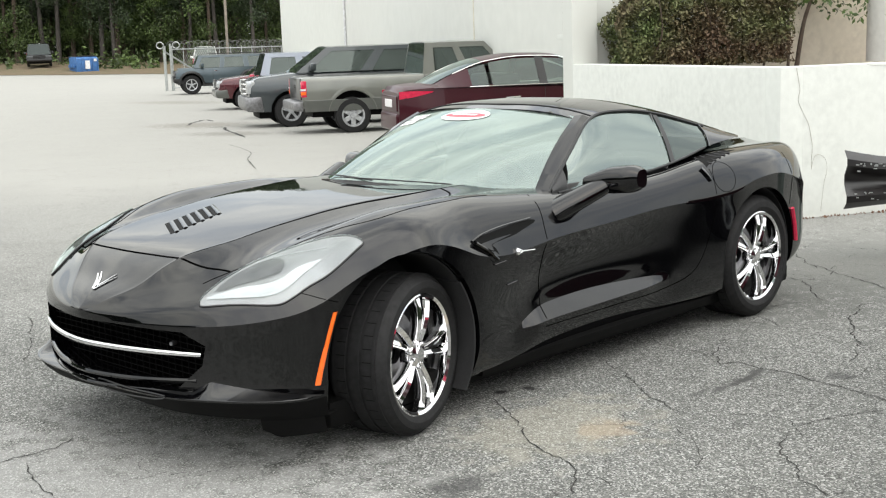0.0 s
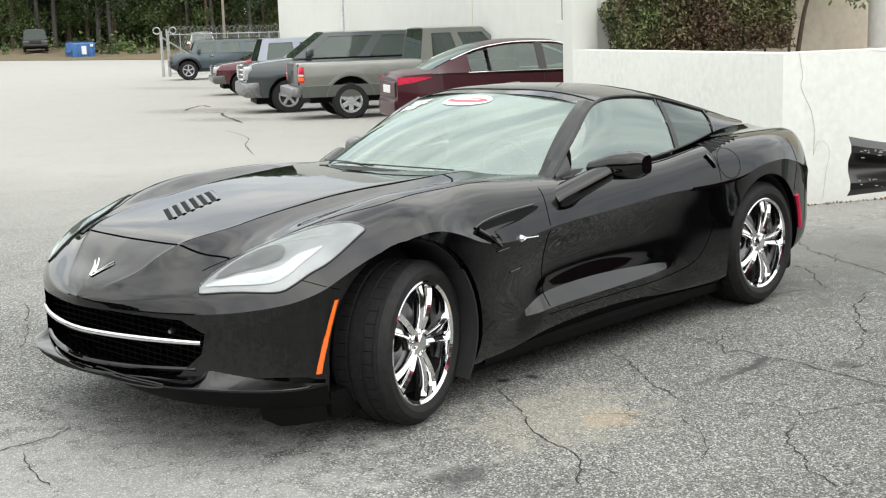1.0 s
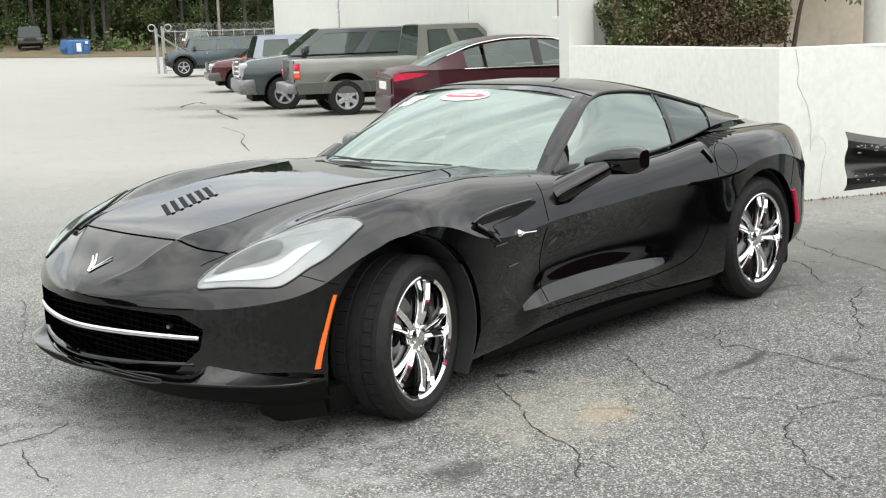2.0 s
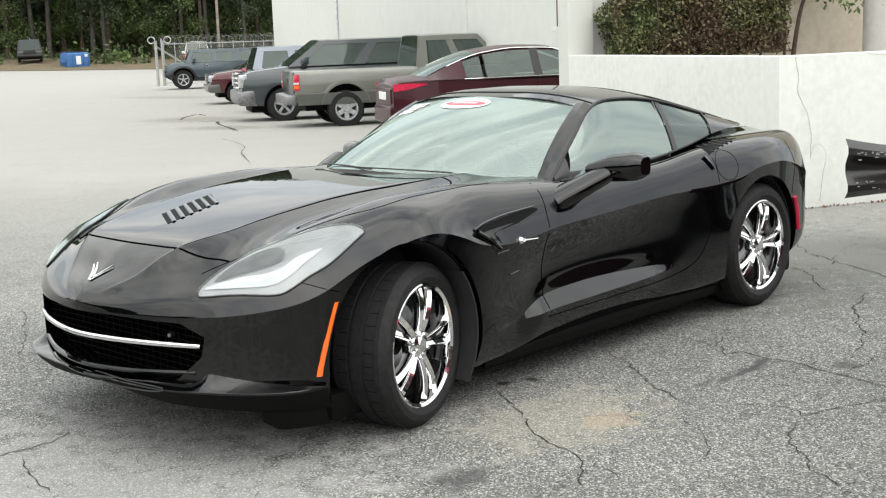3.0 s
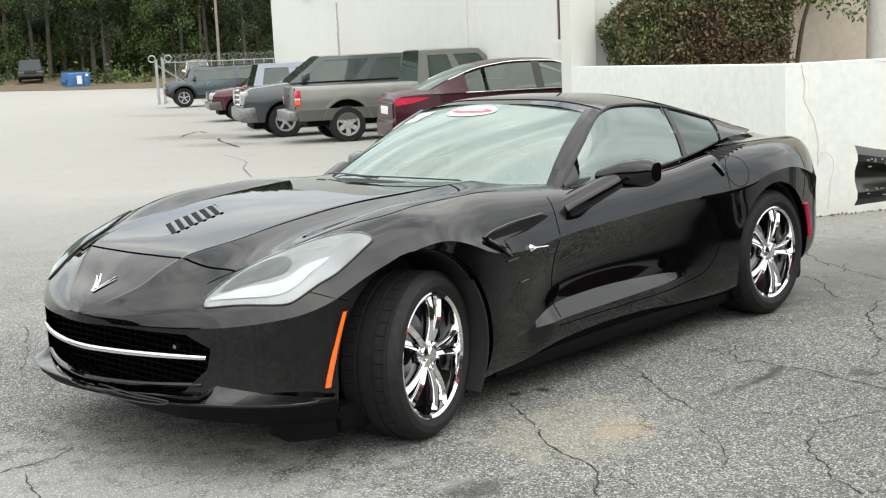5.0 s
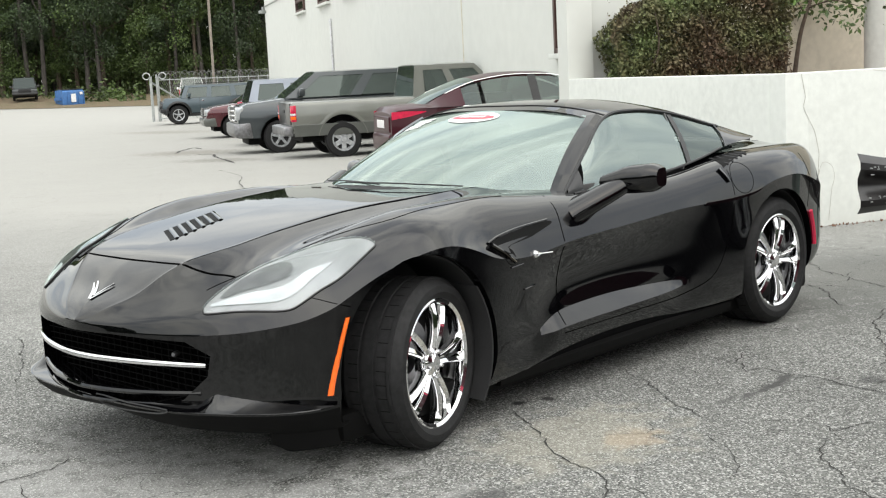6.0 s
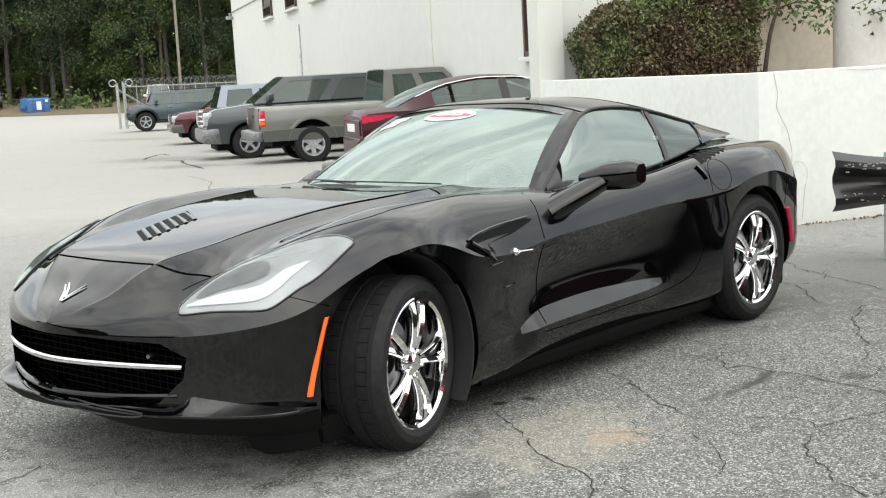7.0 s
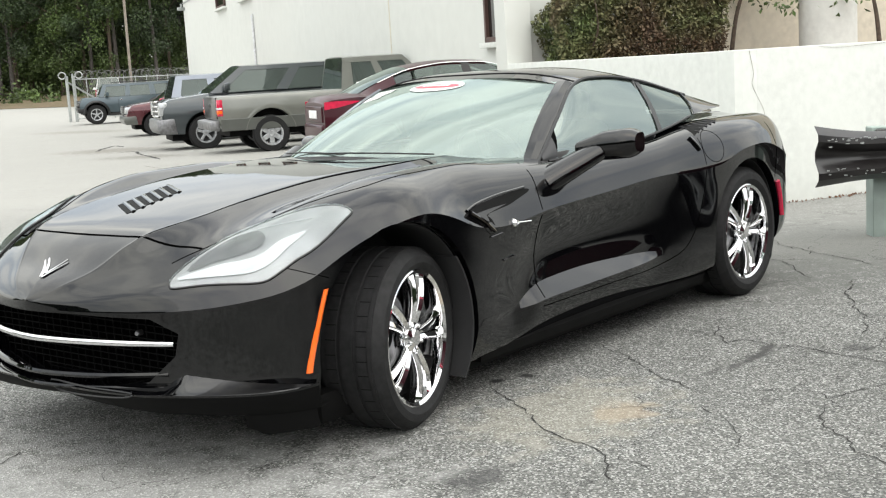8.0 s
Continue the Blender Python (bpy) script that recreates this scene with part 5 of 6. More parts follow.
def build_building():
    base = Vector((17.55, 14.75, 0))            # a joint on the long wall
    near, far = base - D * 9.6, base + D * 35.2
    low = -0.6
    wall = wall_run("wall_east", near, far, 0.4, 9.0, "panel_wall", "long pale painted panel wall of a two-storey building", U, low, 0.0)
    n = -U
    for a in (-9.0, 0.0):
        bm = box(-0.025, 0.025, -0.012, 0.004, low, 9.0)
        x = D
        q = base + D * a
        m = Matrix(((x.x, n.x, 0, q.x), (x.y, n.y, 0, q.y), (0, 0, 1, 0), (0, 0, 0, 1)))
        bmesh.ops.transform(bm, matrix=m @ Matrix.Translation((0, 0.006, 0)), verts=bm.verts)
        part("panel_joint", bm, "beige", wall, "recessed joint line")

    def window(name, a, z0, z1, w):
        q = base + D * a
        m = Matrix(((D.x, n.x, 0, q.x), (D.y, n.y, 0, q.y), (0, 0, 1, 0), (0, 0, 0, 1)))
        win = thing(name, m, "narrow bronze-framed window with a white sill", "window", kind="structure")
        fr = bmesh.new()
        for x0, x1, a0, a1 in ((-w / 2, -w / 2 + 0.09, z0, z1), (w / 2 - 0.09, w / 2, z0, z1), (-w / 2, w / 2, z1 - 0.09, z1), (-w / 2, w / 2, z0, z0 + 0.09), (-w / 2, w / 2, (z0 + z1) / 2 - 0.04, (z0 + z1) / 2 + 0.04)):
            box(x0, x1, 0.004, 0.09, a0, a1, 0.006, 1, fr)
        part("window_frame", fr, "bronze", win)
        zc = (z0 + z1) / 2
        part("pane", box(-w / 2 + 0.05, w / 2 - 0.05, 0.006, 0.03, z0 + 0.05, zc), "dark_glass_solid", win)
        part("pane", box(-w / 2 + 0.05, w / 2 - 0.05, 0.006, 0.03, zc + 0.002, z1 - 0.05), "sky_pane" if z0 > 3 else "dark_glass_solid", win)
        part("window_sill", box(-w / 2 - 0.14, w / 2 + 0.14, 0.004, 0.15, z0 - 0.095, z0 - 0.004, 0.01), "stucco", win)

    M["dark_glass_solid"] = material("window_pane", (0.02, 0.018, 0.017), 0.08, vary=0.2, scale=1)
    window("window_1", -6.62, 1.66, 4.2, 1.05)
    # upper panes: the sky's reflection is painted as a flat pale grey
    M["sky_pane"] = material("pane_with_sky_sheen", (0.30, 0.30, 0.29), 0.15, vary=0.15, scale=2)
    for name, a, z0 in (("window_2", 23.35, 4.15), ("window_3", 17.8, 4.13), ("window_4", 12.9, 4.13)):
        window(name, a, z0, z0 + 0.86, 2.1)
    strip = box(-16.0, 11.6, -0.01, 0.05, 5.08, 5.13, 0.01, 1)
    q = base + D * 23.5
    m = Matrix(((D.x, n.x, 0, q.x), (D.y, n.y, 0, q.y), (0, 0, 1, 0), (0, 0, 0, 1)))
    bmesh.ops.transform(strip, matrix=m, verts=strip.verts)
    part("flashing_strip", strip, "galv", wall, "thin grey flashing above the upper windows")
    q = base + D * 16.62 + n * 0.045
    pipe = thing("downpipe", Matrix.Translation((q.x, q.y, 0)), "white downpipe fixed to the pale wall", "pipe")
    part("pipe", tube([(0, 0, low), (0, 0, 3.5)], 0.04, 10), "white_plastic", pipe)
    for z in (0.9, 2.2, 3.4):
        part("pipe_clip", box(-0.05, 0.05, -0.05, 0.065, z, z + 0.04, 0.01, 1), "white_plastic", pipe)
    # camera-like fixture at the far corner: a wall lamp
    q = far - D * 0.5 + n * 0.16
    lamp = thing("wall_lamp", Matrix.Translation((q.x, q.y, 4.86)), "small grey lamp fixed on the building corner", "lamp")
    part("bracket", box(-0.04, 0.04, -0.04, 0.04, 0, 0.2, 0.01), "galv", lamp)
    part("lamp_head", box(-0.2, 0.15, -0.1, 0.1, -0.12, 0.03, 0.03), "galv", lamp)
    # return wall behind the planter
    s0 = PC + PL * 4.5
    wall_run("wall_stub", s0 + PR * 0.003, s0 + PR * 0.33, 0.28, 6.0, "panel_wall", "pale painted pilaster beside the planter", PL, 0.0, 0.01)
    w0 = s0 + PR * 0.333 + PL * 0.1
    wall_run("wall_south", w0, w0 + PR * 1.6, 0.3, 6.0, "panel_wall", "pale wall behind the hedge", PL, 0.0, 0.01)
    w1 = w0 + PR * 1.6 + PL * 0.25
    wall_run("wall_recess", w1, w1 + PR * 14.0, 0.3, 6.0, "beige", "cream plaster wall behind the planter", PL, 0.0, 0.01)
    c = PC + PR * 4.0 + PL * 3.75
    col = lathe([(0.0, 0.0), (0.34, 0.0), (0.34, 6.0), (0.0, 6.0)], 40, "z", close=False)
    ob = part("column", col, "stucco")
    ob.matrix_world = Matrix.Translation((c.x, c.y, PH - 0.1))
    tagged(ob, "round pale column behind the planter", "column", kind="structure")


build_building()


# ---------------------------------------------------------------- parked vehicles
def flat_wheel(parent, x, y, r, w, rim, mat="silver", spokes=6, wide=0.032):
    hub = new("wheel")
    hub.parent = parent
    s = -1 if y < 0 else 1
    hub.matrix_basis = pose(x, y, r, 0, 0, 0 if s < 0 else 180)
    h = w / 2
    part("tyre", lathe([(rim, -h + 0.02), (rim + 0.02, -h), (r - 0.03, -h + 0.005), (r, -h + 0.04), (r, h - 0.04), (r - 0.03, h - 0.005), (rim, h - 0.02)], 36), "rubber", hub)
    part("rim", lathe([(rim, -h + 0.03), (rim + 0.012, -h + 0.008), (rim - 0.02, -h + 0.012), (rim - 0.035, -h + 0.06), (rim - 0.04, h - 0.03), (rim, h - 0.03)], 36), mat, hub)
    part("wheel_disc", lathe([(0.0, -h + 0.09), (rim - 0.03, -h + 0.10), (rim - 0.03, -h + 0.12), (0.0, -h + 0.12)], 30, close=False), "matte", hub)
    bm = lathe([(0.0, -h + 0.012), (0.055, -h + 0.015), (0.075, -h + 0.04), (0.075, -h + 0.09), (0.0, -h + 0.09)], 20, close=False)
    part("hub_cap", bm, mat, hub)
    own = box(-wide, wide, -h + 0.03, -h + 0.075, 0.05, rim - 0.01, 0.008, 1)
    first = part("spoke", own, mat, hub)
    for k in range(spokes):
        ob = first if k == 0 else new("spoke", first.data)
        ob.parent = hub
        ob.matrix_basis = Matrix.Rotation(2 * math.pi * k / spokes, 4, "Y")


def cabin(parent, base, top, z0, z1, w0, w1, mat, posts, glass_mat="lot_glass", label="dark window", roof_lift=0.03):
    """Roof, posts and panes over a belt line. base and top: (back x, front x). posts: where the side posts stand, as fractions."""
    (b0, b1), (t0, t1) = base, top
    rows = []
    for i in range(9):
        u = i / 8
        x = t0 + (t1 - t0) * u
        rows.append([Vector((x, w1 / 2 * t, z1 - roof_lift * (abs(t) ** 3) - 0.25 * roof_lift * (2 * u - 1) ** 2)) for t in np.linspace(-1, 1, 9)])
    part("roof", sheet(rows, 0.04), mat, parent)

    def edge(u, v, s):
        x = (b0 + (b1 - b0) * u) * (1 - v) + (t0 + (t1 - t0) * u) * v
        return Vector((x, s * (w0 / 2 * (1 - v) + w1 / 2 * v), z0 * (1 - v) + (z1 - roof_lift * 1.1) * v))

    def strip(u0, u1, s):
        rows = [[edge(u0, v, s), edge(u1, v, s)] for v in (0, 0.5, 1)]
        return sheet(rows, 0.03)

    for s in (-1, 1):
        for u0, u1 in posts:
            part("pillar", strip(u0, u1, s), mat, parent)
        part("window_header", sheet([[edge(u, v, s) + Vector((0, s * 0.004, 0)) for u in (0.0, 0.25, 0.5, 0.75, 1.0)] for v in (0.84, 0.92, 1.0)], 0.03), mat, parent)
        gaps = [(a[1], b[0]) for a, b in zip(posts, posts[1:])]
        for u0, u1 in gaps:
            rows = [[edge(u0 - 0.005, v, s) - Vector((0, s * 0.012, 0)), edge(u1 + 0.005, v, s) - Vector((0, s * 0.012, 0))] for v in (0, 0.5, 1)]
            part("side_window", facing(grid(rows), (0, s, 0.2)), glass_mat, parent, label)
    for u, nm in ((0.0, "rear_window"), (1.0, "windscreen")):
        rows = [[edge(u, v, -1).lerp(edge(u, v, 1), t) for t in (0.03, 0.5, 0.97)] for v in (0, 0.5, 1)]
        part(nm, facing(grid(rows), (u - 0.5, 0, 0.3)), glass_mat, parent, label)


def hull(parent, profile, width, mat, wheels, arch, name="body", bevel=0.075, cuts=()):
    """The lower body: a side outline with its wheel arches, pushed across, with rounded edges and a dark underside.
    The outline's last two points are the ends of its lower edge, front and rear."""
    outline = [(x, z, False) for x, z in profile[:-1]]
    for x, z in sorted(wheels, reverse=True):
        f = (x - profile[-1][0]) / (profile[-2][0] - profile[-1][0])
        low = profile[-1][1] + f * (profile[-2][1] - profile[-1][1])
        a0 = math.asin(max(-0.95, min(0.95, (low - z) / arch)))
        for k in range(15):
            q = a0 + (math.pi - 2 * a0) * k / 14
            outline.append((x + arch * math.cos(q), z + arch * math.sin(q), True))
    outline.append((*profile[-1], False))
    bm = prism([(x, z) for x, z, _ in outline], -width / 2, width / 2, "y")
    curved = {(round(x, 4), round(z, 4)) for x, z, c in outline if c}

    def on_arch(v):
        return (round(v.co.x, 4), round(v.co.z, 4)) in curved

    edges = [e for e in bm.edges if not any(on_arch(v) for v in e.verts)]
    bmesh.ops.bevel(bm, geom=edges, offset=bevel, segments=3, profile=0.5, affect="EDGES", clamp_overlap=True)
    for z in (0.55, 0.65, 0.75, 0.85, 0.95, 1.03, 1.10, 1.16):
        bmesh.ops.bisect_plane(bm, geom=bm.verts[:] + bm.edges[:] + bm.faces[:], plane_co=(0, 0, z), plane_no=(0, 0, 1))
    for p in bm.verts:
        p.co.y *= 1 - 0.055 * max(0.0, (p.co.z - 0.82) / 0.4) ** 2 - 0.03 * max(0.0, (0.82 - p.co.z) / 0.4) ** 2
    body = part(name, bm, mat, parent)
    for c in cuts:
        cut(body, c)
    smooth(body.data, 35)
    x0, x1 = min(p[0] for p in profile), max(p[0] for p in profile)
    lo = min(p[1] for p in profile)
    part("underbody", box(x0 + 0.25, x1 - 0.25, -width / 2 + 0.27, width / 2 - 0.27, lo - 0.14, lo + 0.50, 0.02), "matte_dark", parent)
    return body


def pickup(m, name, label, mat, low):
    v = thing(name, m, label, "pickup truck")
    R, wb = 0.385, 3.65
    prof = [(-1.05, 0.62), (-1.08, 1.12), (-1.05, 1.20), (3.1, 1.20), (4.45, 1.14), (4.62, 1.0), (4.65, 0.6), (4.5, 0.5), (-0.9, 0.5)]
    hull(v, prof, 1.96, mat, ((0, R + 0.02), (wb, R + 0.02)), 0.505, cuts=[box(-0.98, 1.50, -0.86, 0.86, 0.75, 1.4)])
    for s in (-1, 1):
        panel = part("lower_panel", box(-1.03, 4.55, s * 0.96, s * 0.989, 0.49, 0.735, 0.008, 1), low, v, "darker grey lower body panel")
        for x in (0.0, wb):
            cut(panel, disc_cutter(x, R + 0.02, 0.53, -1.3, 1.3, 32))
        smooth(panel.data, 30)
        part("door_seam", box(1.58, 1.592, s * 0.975, s * 0.982, 0.55, 1.18), "matte", v)
        lamp = part("tail_lamp", box(-1.09, -0.97, s * 0.87, s * 0.99, 0.80, 1.14, 0.02), "red_lens", v, "red and amber tail lamp")
        part("indicator", box(-1.093, -0.98, s * 0.88, s * 0.994, 0.84, 0.92, 0.01, 1), "amber", lamp)
        part("reversing_lens", box(-1.0935, -0.985, s * 0.89, s * 0.9935, 0.93, 0.98, 0.008, 1), "white_plastic", lamp)
        part("door_mirror", box(3.25, 3.4, s * 1.0, s * 1.18, 1.22, 1.42, 0.03), "trim", v)
        part("door_handle", box(1.72, 1.88, s * 0.98, s * 1.0, 1.06, 1.09, 0.006, 1), "trim", v)
    part("rear_bumper", prism([(-1.25, 0.52), (-1.25, 0.70), (-1.05, 0.72), (-1.05, 0.5)], -0.95, 0.95, "y", 0.03), "steel", v, "chrome step bumper")
    part("tailgate", box(-1.092, -1.04, -0.84, 0.84, 0.74, 1.19, 0.015), "tailgate_paint", v, "dark grey tailgate")
    part("tailgate_handle", box(-1.105, -1.085, -0.12, 0.12, 0.98, 1.05, 0.01, 1), "trim", v)
    cabin(v, (1.56, 3.62), (1.66, 2.98), 1.19, 1.88, 1.86, 1.55, mat, ((0.0, 0.13), (0.43, 0.53), (0.91, 1.0)), "lot_glass")
    for x in (0, wb):
        for s in (-1, 1):
            rows = []
            for a in np.linspace(0.16, math.pi - 0.16, 21):
                c, sn = math.cos(a), math.sin(a)
                rows.append([Vector((x + r * c, s * y, R + 0.02 + r * sn)) for r, y in ((0.505, 0.95), (0.508, 0.988), (0.53, 0.990), (0.59, 0.978))])
            part("arch_flare", sheet(rows, 0.010), mat, v)
            flat_wheel(v, x, s * 0.87, R, 0.25, 0.235, "silver", 6, 0.05)
            for a0 in (0.4, 2.3, 4.2):
                arc = [(x + 0.305 * math.cos(a0 + 0.12 * k), s * 0.987, R + 0.305 * math.sin(a0 + 0.12 * k)) for k in range(11)]
                part("tyre_lettering", tube(arc, 0.004, 5, spline=False), "galv", v, "worn white tyre lettering")
    return v


def suv(m, name, label, mat, L=4.9, H=1.85, W=1.95, wb=2.9, R=0.38, front="chrome", rake=0.55, low=None, hood=1.12, tail="red_lens", nose=0.9, glass_mat="lot_glass", category="suv", square=0.0, bump=0.70, belly=0.36, flares=False, bumper=None):
    v = thing(name, m, label, category)
    ro = L - wb - nose
    z1 = hood
    prof = [(-ro, 0.55), (-ro - 0.03, 0.8), (-ro + 0.02, z1 + 0.03), (wb - 0.25, z1 + 0.02), (wb + nose - 0.2, z1 - 0.08 + square), (wb + nose - 0.03, z1 - 0.22), (wb + nose, 0.62), (wb + nose - 0.15, belly + 0.04), (-ro + 0.2, belly + 0.02)]
    hull(v, prof, W, mat, ((0, R + 0.01), (wb, R + 0.01)), R + 0.085)
    cabin(v, (-ro + 0.06, wb - 0.15), (-ro + 0.28, wb - 0.15 - rake - 0.25), z1 + 0.01, H, W - 0.06, W - 0.45, mat, ((0.0, 0.07), (0.30, 0.37), (0.62, 0.68), (0.94, 1.0)), glass_mat)
    xf = wb + nose
    part("front_bumper", prism([(xf - 0.35, belly + 0.04), (xf + 0.04, belly + 0.06), (xf + 0.10, belly + 0.16), (xf + 0.09, bump - 0.02), (xf - 0.3, bump)], -W / 2 - 0.01, W / 2 + 0.01, "y", 0.04), bumper or front, v)
    part("grille", box(xf - 0.10, xf + 0.03, -0.54, 0.54, bump + 0.02, z1 - 0.12, 0.02), "trim", v)
    step = (z1 - 0.17 - bump) / 3
    for k in range(4):
        part("grille_bar", box(xf + 0.0, xf + 0.05, -0.56, 0.56, bump + 0.03 + step * k, bump + 0.075 + step * k, 0.012, 1), "chrome" if front == "chrome" else "trim", v)
    for s in (-1, 1):
        lamp = part("headlamp", box(xf - 0.16, xf + 0.035, s * 0.57, s * (W / 2 - 0.02), bump + 0.06, z1 - 0.14, 0.03), "silver" if front != "trim" else "dark_lamp", v, "clear headlamp")
        part("tail_lamp", box(-ro - 0.04, -ro + 0.14, s * (W / 2 - 0.17), s * (W / 2 + 0.008), 0.85, z1 + 0.10, 0.02), tail, v)
        part("door_mirror", box(wb - 0.62, wb - 0.48, s * (W / 2), s * (W / 2 + 0.2), z1 + 0.05, z1 + 0.23, 0.03), mat if low is None else low, v)
        part("sill", box(0.45, wb - 0.5, s * (W / 2 - 0.02), s * (W / 2 + 0.02), 0.38, 0.50, 0.01, 1), low or "trim", v)
        part("door_handle", box(wb - 1.25, wb - 1.1, s * (W / 2 - 0.01), s * (W / 2 + 0.012), z1 - 0.16, z1 - 0.13, 0.005, 1), "chrome", v)
        part("door_seam", box(wb - 1.04, wb - 1.028, s * (W / 2 - 0.01), s * (W / 2 + 0.002), 0.5, z1), "matte", v)
    part("rear_bumper", prism([(-ro - 0.08, 0.42), (-ro - 0.09, 0.66), (-ro + 0.2, 0.70), (-ro + 0.25, 0.38)], -W / 2 - 0.005, W / 2 + 0.005, "y", 0.03), low or mat, v)
    for x in (0, wb):
        for s in (-1, 1):
            if flares:
                rows = []
                for a in np.linspace(0.0, math.pi, 19):
                    c, sn = math.cos(a), math.sin(a)
                    rows.append([Vector((x + r * c, s * y, R + 0.01 + r * sn)) for r, y in ((R + 0.08, W / 2 - 0.05), (R + 0.085, W / 2 + 0.07), (R + 0.12, W / 2 + 0.07), (R + 0.19, W / 2 - 0.01))])
                part("arch_flare", sheet(rows, 0.012), "trim", v, "black wheel arch flare")
            flat_wheel(v, x, s * (W / 2 - 0.13), R, 0.24, R * 0.58, "silver", 5)
    if flares:
        for s in (-1, 1):
            part("roof_rail", tube([(-ro + 0.35, s * (W / 2 - 0.3), H + 0.05), (wb - 0.9, s * (W / 2 - 0.3), H + 0.05)], 0.02, 6), "trim", v)
        part("light_bar", box(wb + nose - 0.02, wb + nose + 0.10, -W / 2 + 0.1, W / 2 - 0.1, 0.80, 0.92, 0.02), "trim", v, "black brush bar")
    return v


def sedan(m, beside):
    v = thing("sedan", m, "maroon four-door sedan with red tail lamps parked beside " + beside, "car")
    wb, W, R = 2.8, 1.83, 0.335
    secs = []
    prof_top = curve1((-1.02, 0.92), (-0.95, 1.0), (-0.5, 1.03), (0.2, 1.0), (2.2, 0.96), (3.0, 0.90), (3.6, 0.78), (3.8, 0.62))

    def end_width(x):
        u = min(1.0, min(x + 1.04, 3.80 - x) / 0.75)
        return W / 2 * (0.70 + 0.30 * (1 - (1 - u) ** 2.4))

    for k in range(41):
        u = k / 40
        x = -1.04 + 4.84 * (u - 0.117 * math.sin(2 * math.pi * u))
        w = end_width(x)
        zt = prof_top(x)
        zb = 0.24 + 0.12 * max(0, 1 - min(k, 40 - k) / 8)
        secs.append([Vector((x, y * w, z)) for y, z in ((-0.6, zb), (-0.96, zb + 0.03), (-0.99, 0.45), (-1.0, 0.62), (-0.985, 0.74), (-0.94, zt - 0.04), (-0.8, zt), (0.0, zt + 0.02),
                                                        (0.8, zt), (0.94, zt - 0.04), (0.985, 0.74), (1.0, 0.62), (0.99, 0.45), (0.96, zb + 0.03), (0.6, zb))])
    bm = grid(secs, close_v=True)
    bmesh.ops.holes_fill(bm, edges=[e for e in bm.edges if e.is_boundary], sides=0)
    bmesh.ops.recalc_face_normals(bm, faces=bm.faces[:])
    body = part("body", bm, "maroon", v)
    for x in (0, wb):
        cut(body, disc_cutter(x, R, R + 0.05, -1.2, -0.6, 32))
        cut(body, disc_cutter(x, R, R + 0.05, 0.6, 1.2, 32))
    smooth(body.data, 35)
    top = curve1((-0.62, 1.02), (-0.2, 1.22), (0.35, 1.40), (0.9, 1.455), (1.4, 1.44), (1.9, 1.30), (2.5, 0.98))

    def skin(x0, x1, y0, y1, n, lift=0.0):
        out = []
        for i in range(n):
            x = x0 + (x1 - x0) * i / (n - 1)
            out.append([Vector((x, y, top(x) - 0.05 * (abs(y) / 0.6) ** 2.5 + lift)) for y in np.linspace(y0, y1, 9)])
        return out

    part("roof", sheet(skin(0.28, 1.5, -0.6, 0.6, 14), 0.03), "maroon", v)
    part("rear_window", facing(grid(skin(-0.60, 0.28, -0.56, 0.56, 10)), (0, 0, 1)), "dark_glass", v, "sloping rear window")
    part("windscreen", facing(grid(skin(1.5, 2.45, -0.58, 0.58, 10)), (0, 0, 1)), "side_glass", v)
    for s in (-1, 1):
        def side(x0, x1, n, f0, f1, off):
            out = []
            for i in range(n):
                x = x0 + (x1 - x0) * i / (n - 1)
                hi = Vector((x, s * 0.60, top(x) - 0.05))
                lo = Vector((x, s * 0.875, 0.985))
                hi.z = max(hi.z, lo.z)
                out.append([lo.lerp(hi, f0 + (f1 - f0) * q / 4) + Vector((0, s * off, 0)) for q in range(5)])
            return out

        part("side_window", facing(grid(side(0.02, 0.30, 5, 0, 0.9, 0.0)), (0, s, 0.2)), "green_glass", v)
        part("side_window", facing(grid(side(0.36, 1.12, 8, 0, 0.93, 0.0)), (0, s, 0.2)), "green_glass", v, "rear door window")
        part("side_window", facing(grid(side(1.22, 2.15, 9, 0, 0.93, 0.0)), (0, s, 0.2)), "green_glass", v, "front door window")
        part("door_pillar", grid(side(1.10, 1.23, 3, 0, 1, 0.004)), "trim", v)
        part("c_pillar", grid(side(-0.55, 0.04, 7, 0, 1.0, 0.003)), "maroon", v)
        part("window_chrome", tube([Vector((x, s * 0.607, top(x) - 0.045)) for x in np.linspace(-0.2, 2.1, 20)], 0.006, 6, spline=False), "chrome", v)
        part("belt_chrome", tube([(0.0, s * 0.885, 0.985), (1.1, s * 0.885, 0.985), (2.2, s * 0.88, 0.98)], 0.005, 6, 3), "chrome", v)
        lamp = []
        for x in np.linspace(-1.03, -0.56, 9):
            u = (x + 1.03) / 0.47
            mid, half = 0.885 + 0.05 * u, 0.052 * (1 - u ** 1.6) + 0.004
            lamp.append([Vector((x, s * (0.955 * end_width(x) + 0.006), mid + half * q)) for q in (-1, -0.4, 0.3, 1)])
        part("tail_lamp", sheet(lamp, 0.02), "red_lens", v, "bright red wraparound tail lamp")
        for x in (0.55, 1.55):
            part("door_handle", tube([(x, s * 0.925, 0.80), (x + 0.11, s * 0.935, 0.805), (x + 0.22, s * 0.925, 0.81)], 0.014, 8, 3), "chrome", v, "chrome door handle")
        part("door_seam", tube([(1.17, s * 0.917, 0.95), (1.17, s * 0.918, 0.6), (1.2, s * 0.915, 0.36)], 0.004, 5, 3), "matte", v)
        for x in (0, wb):
            flat_wheel(v, x, s * 0.79, R, 0.21, 0.225, "silver", 5)
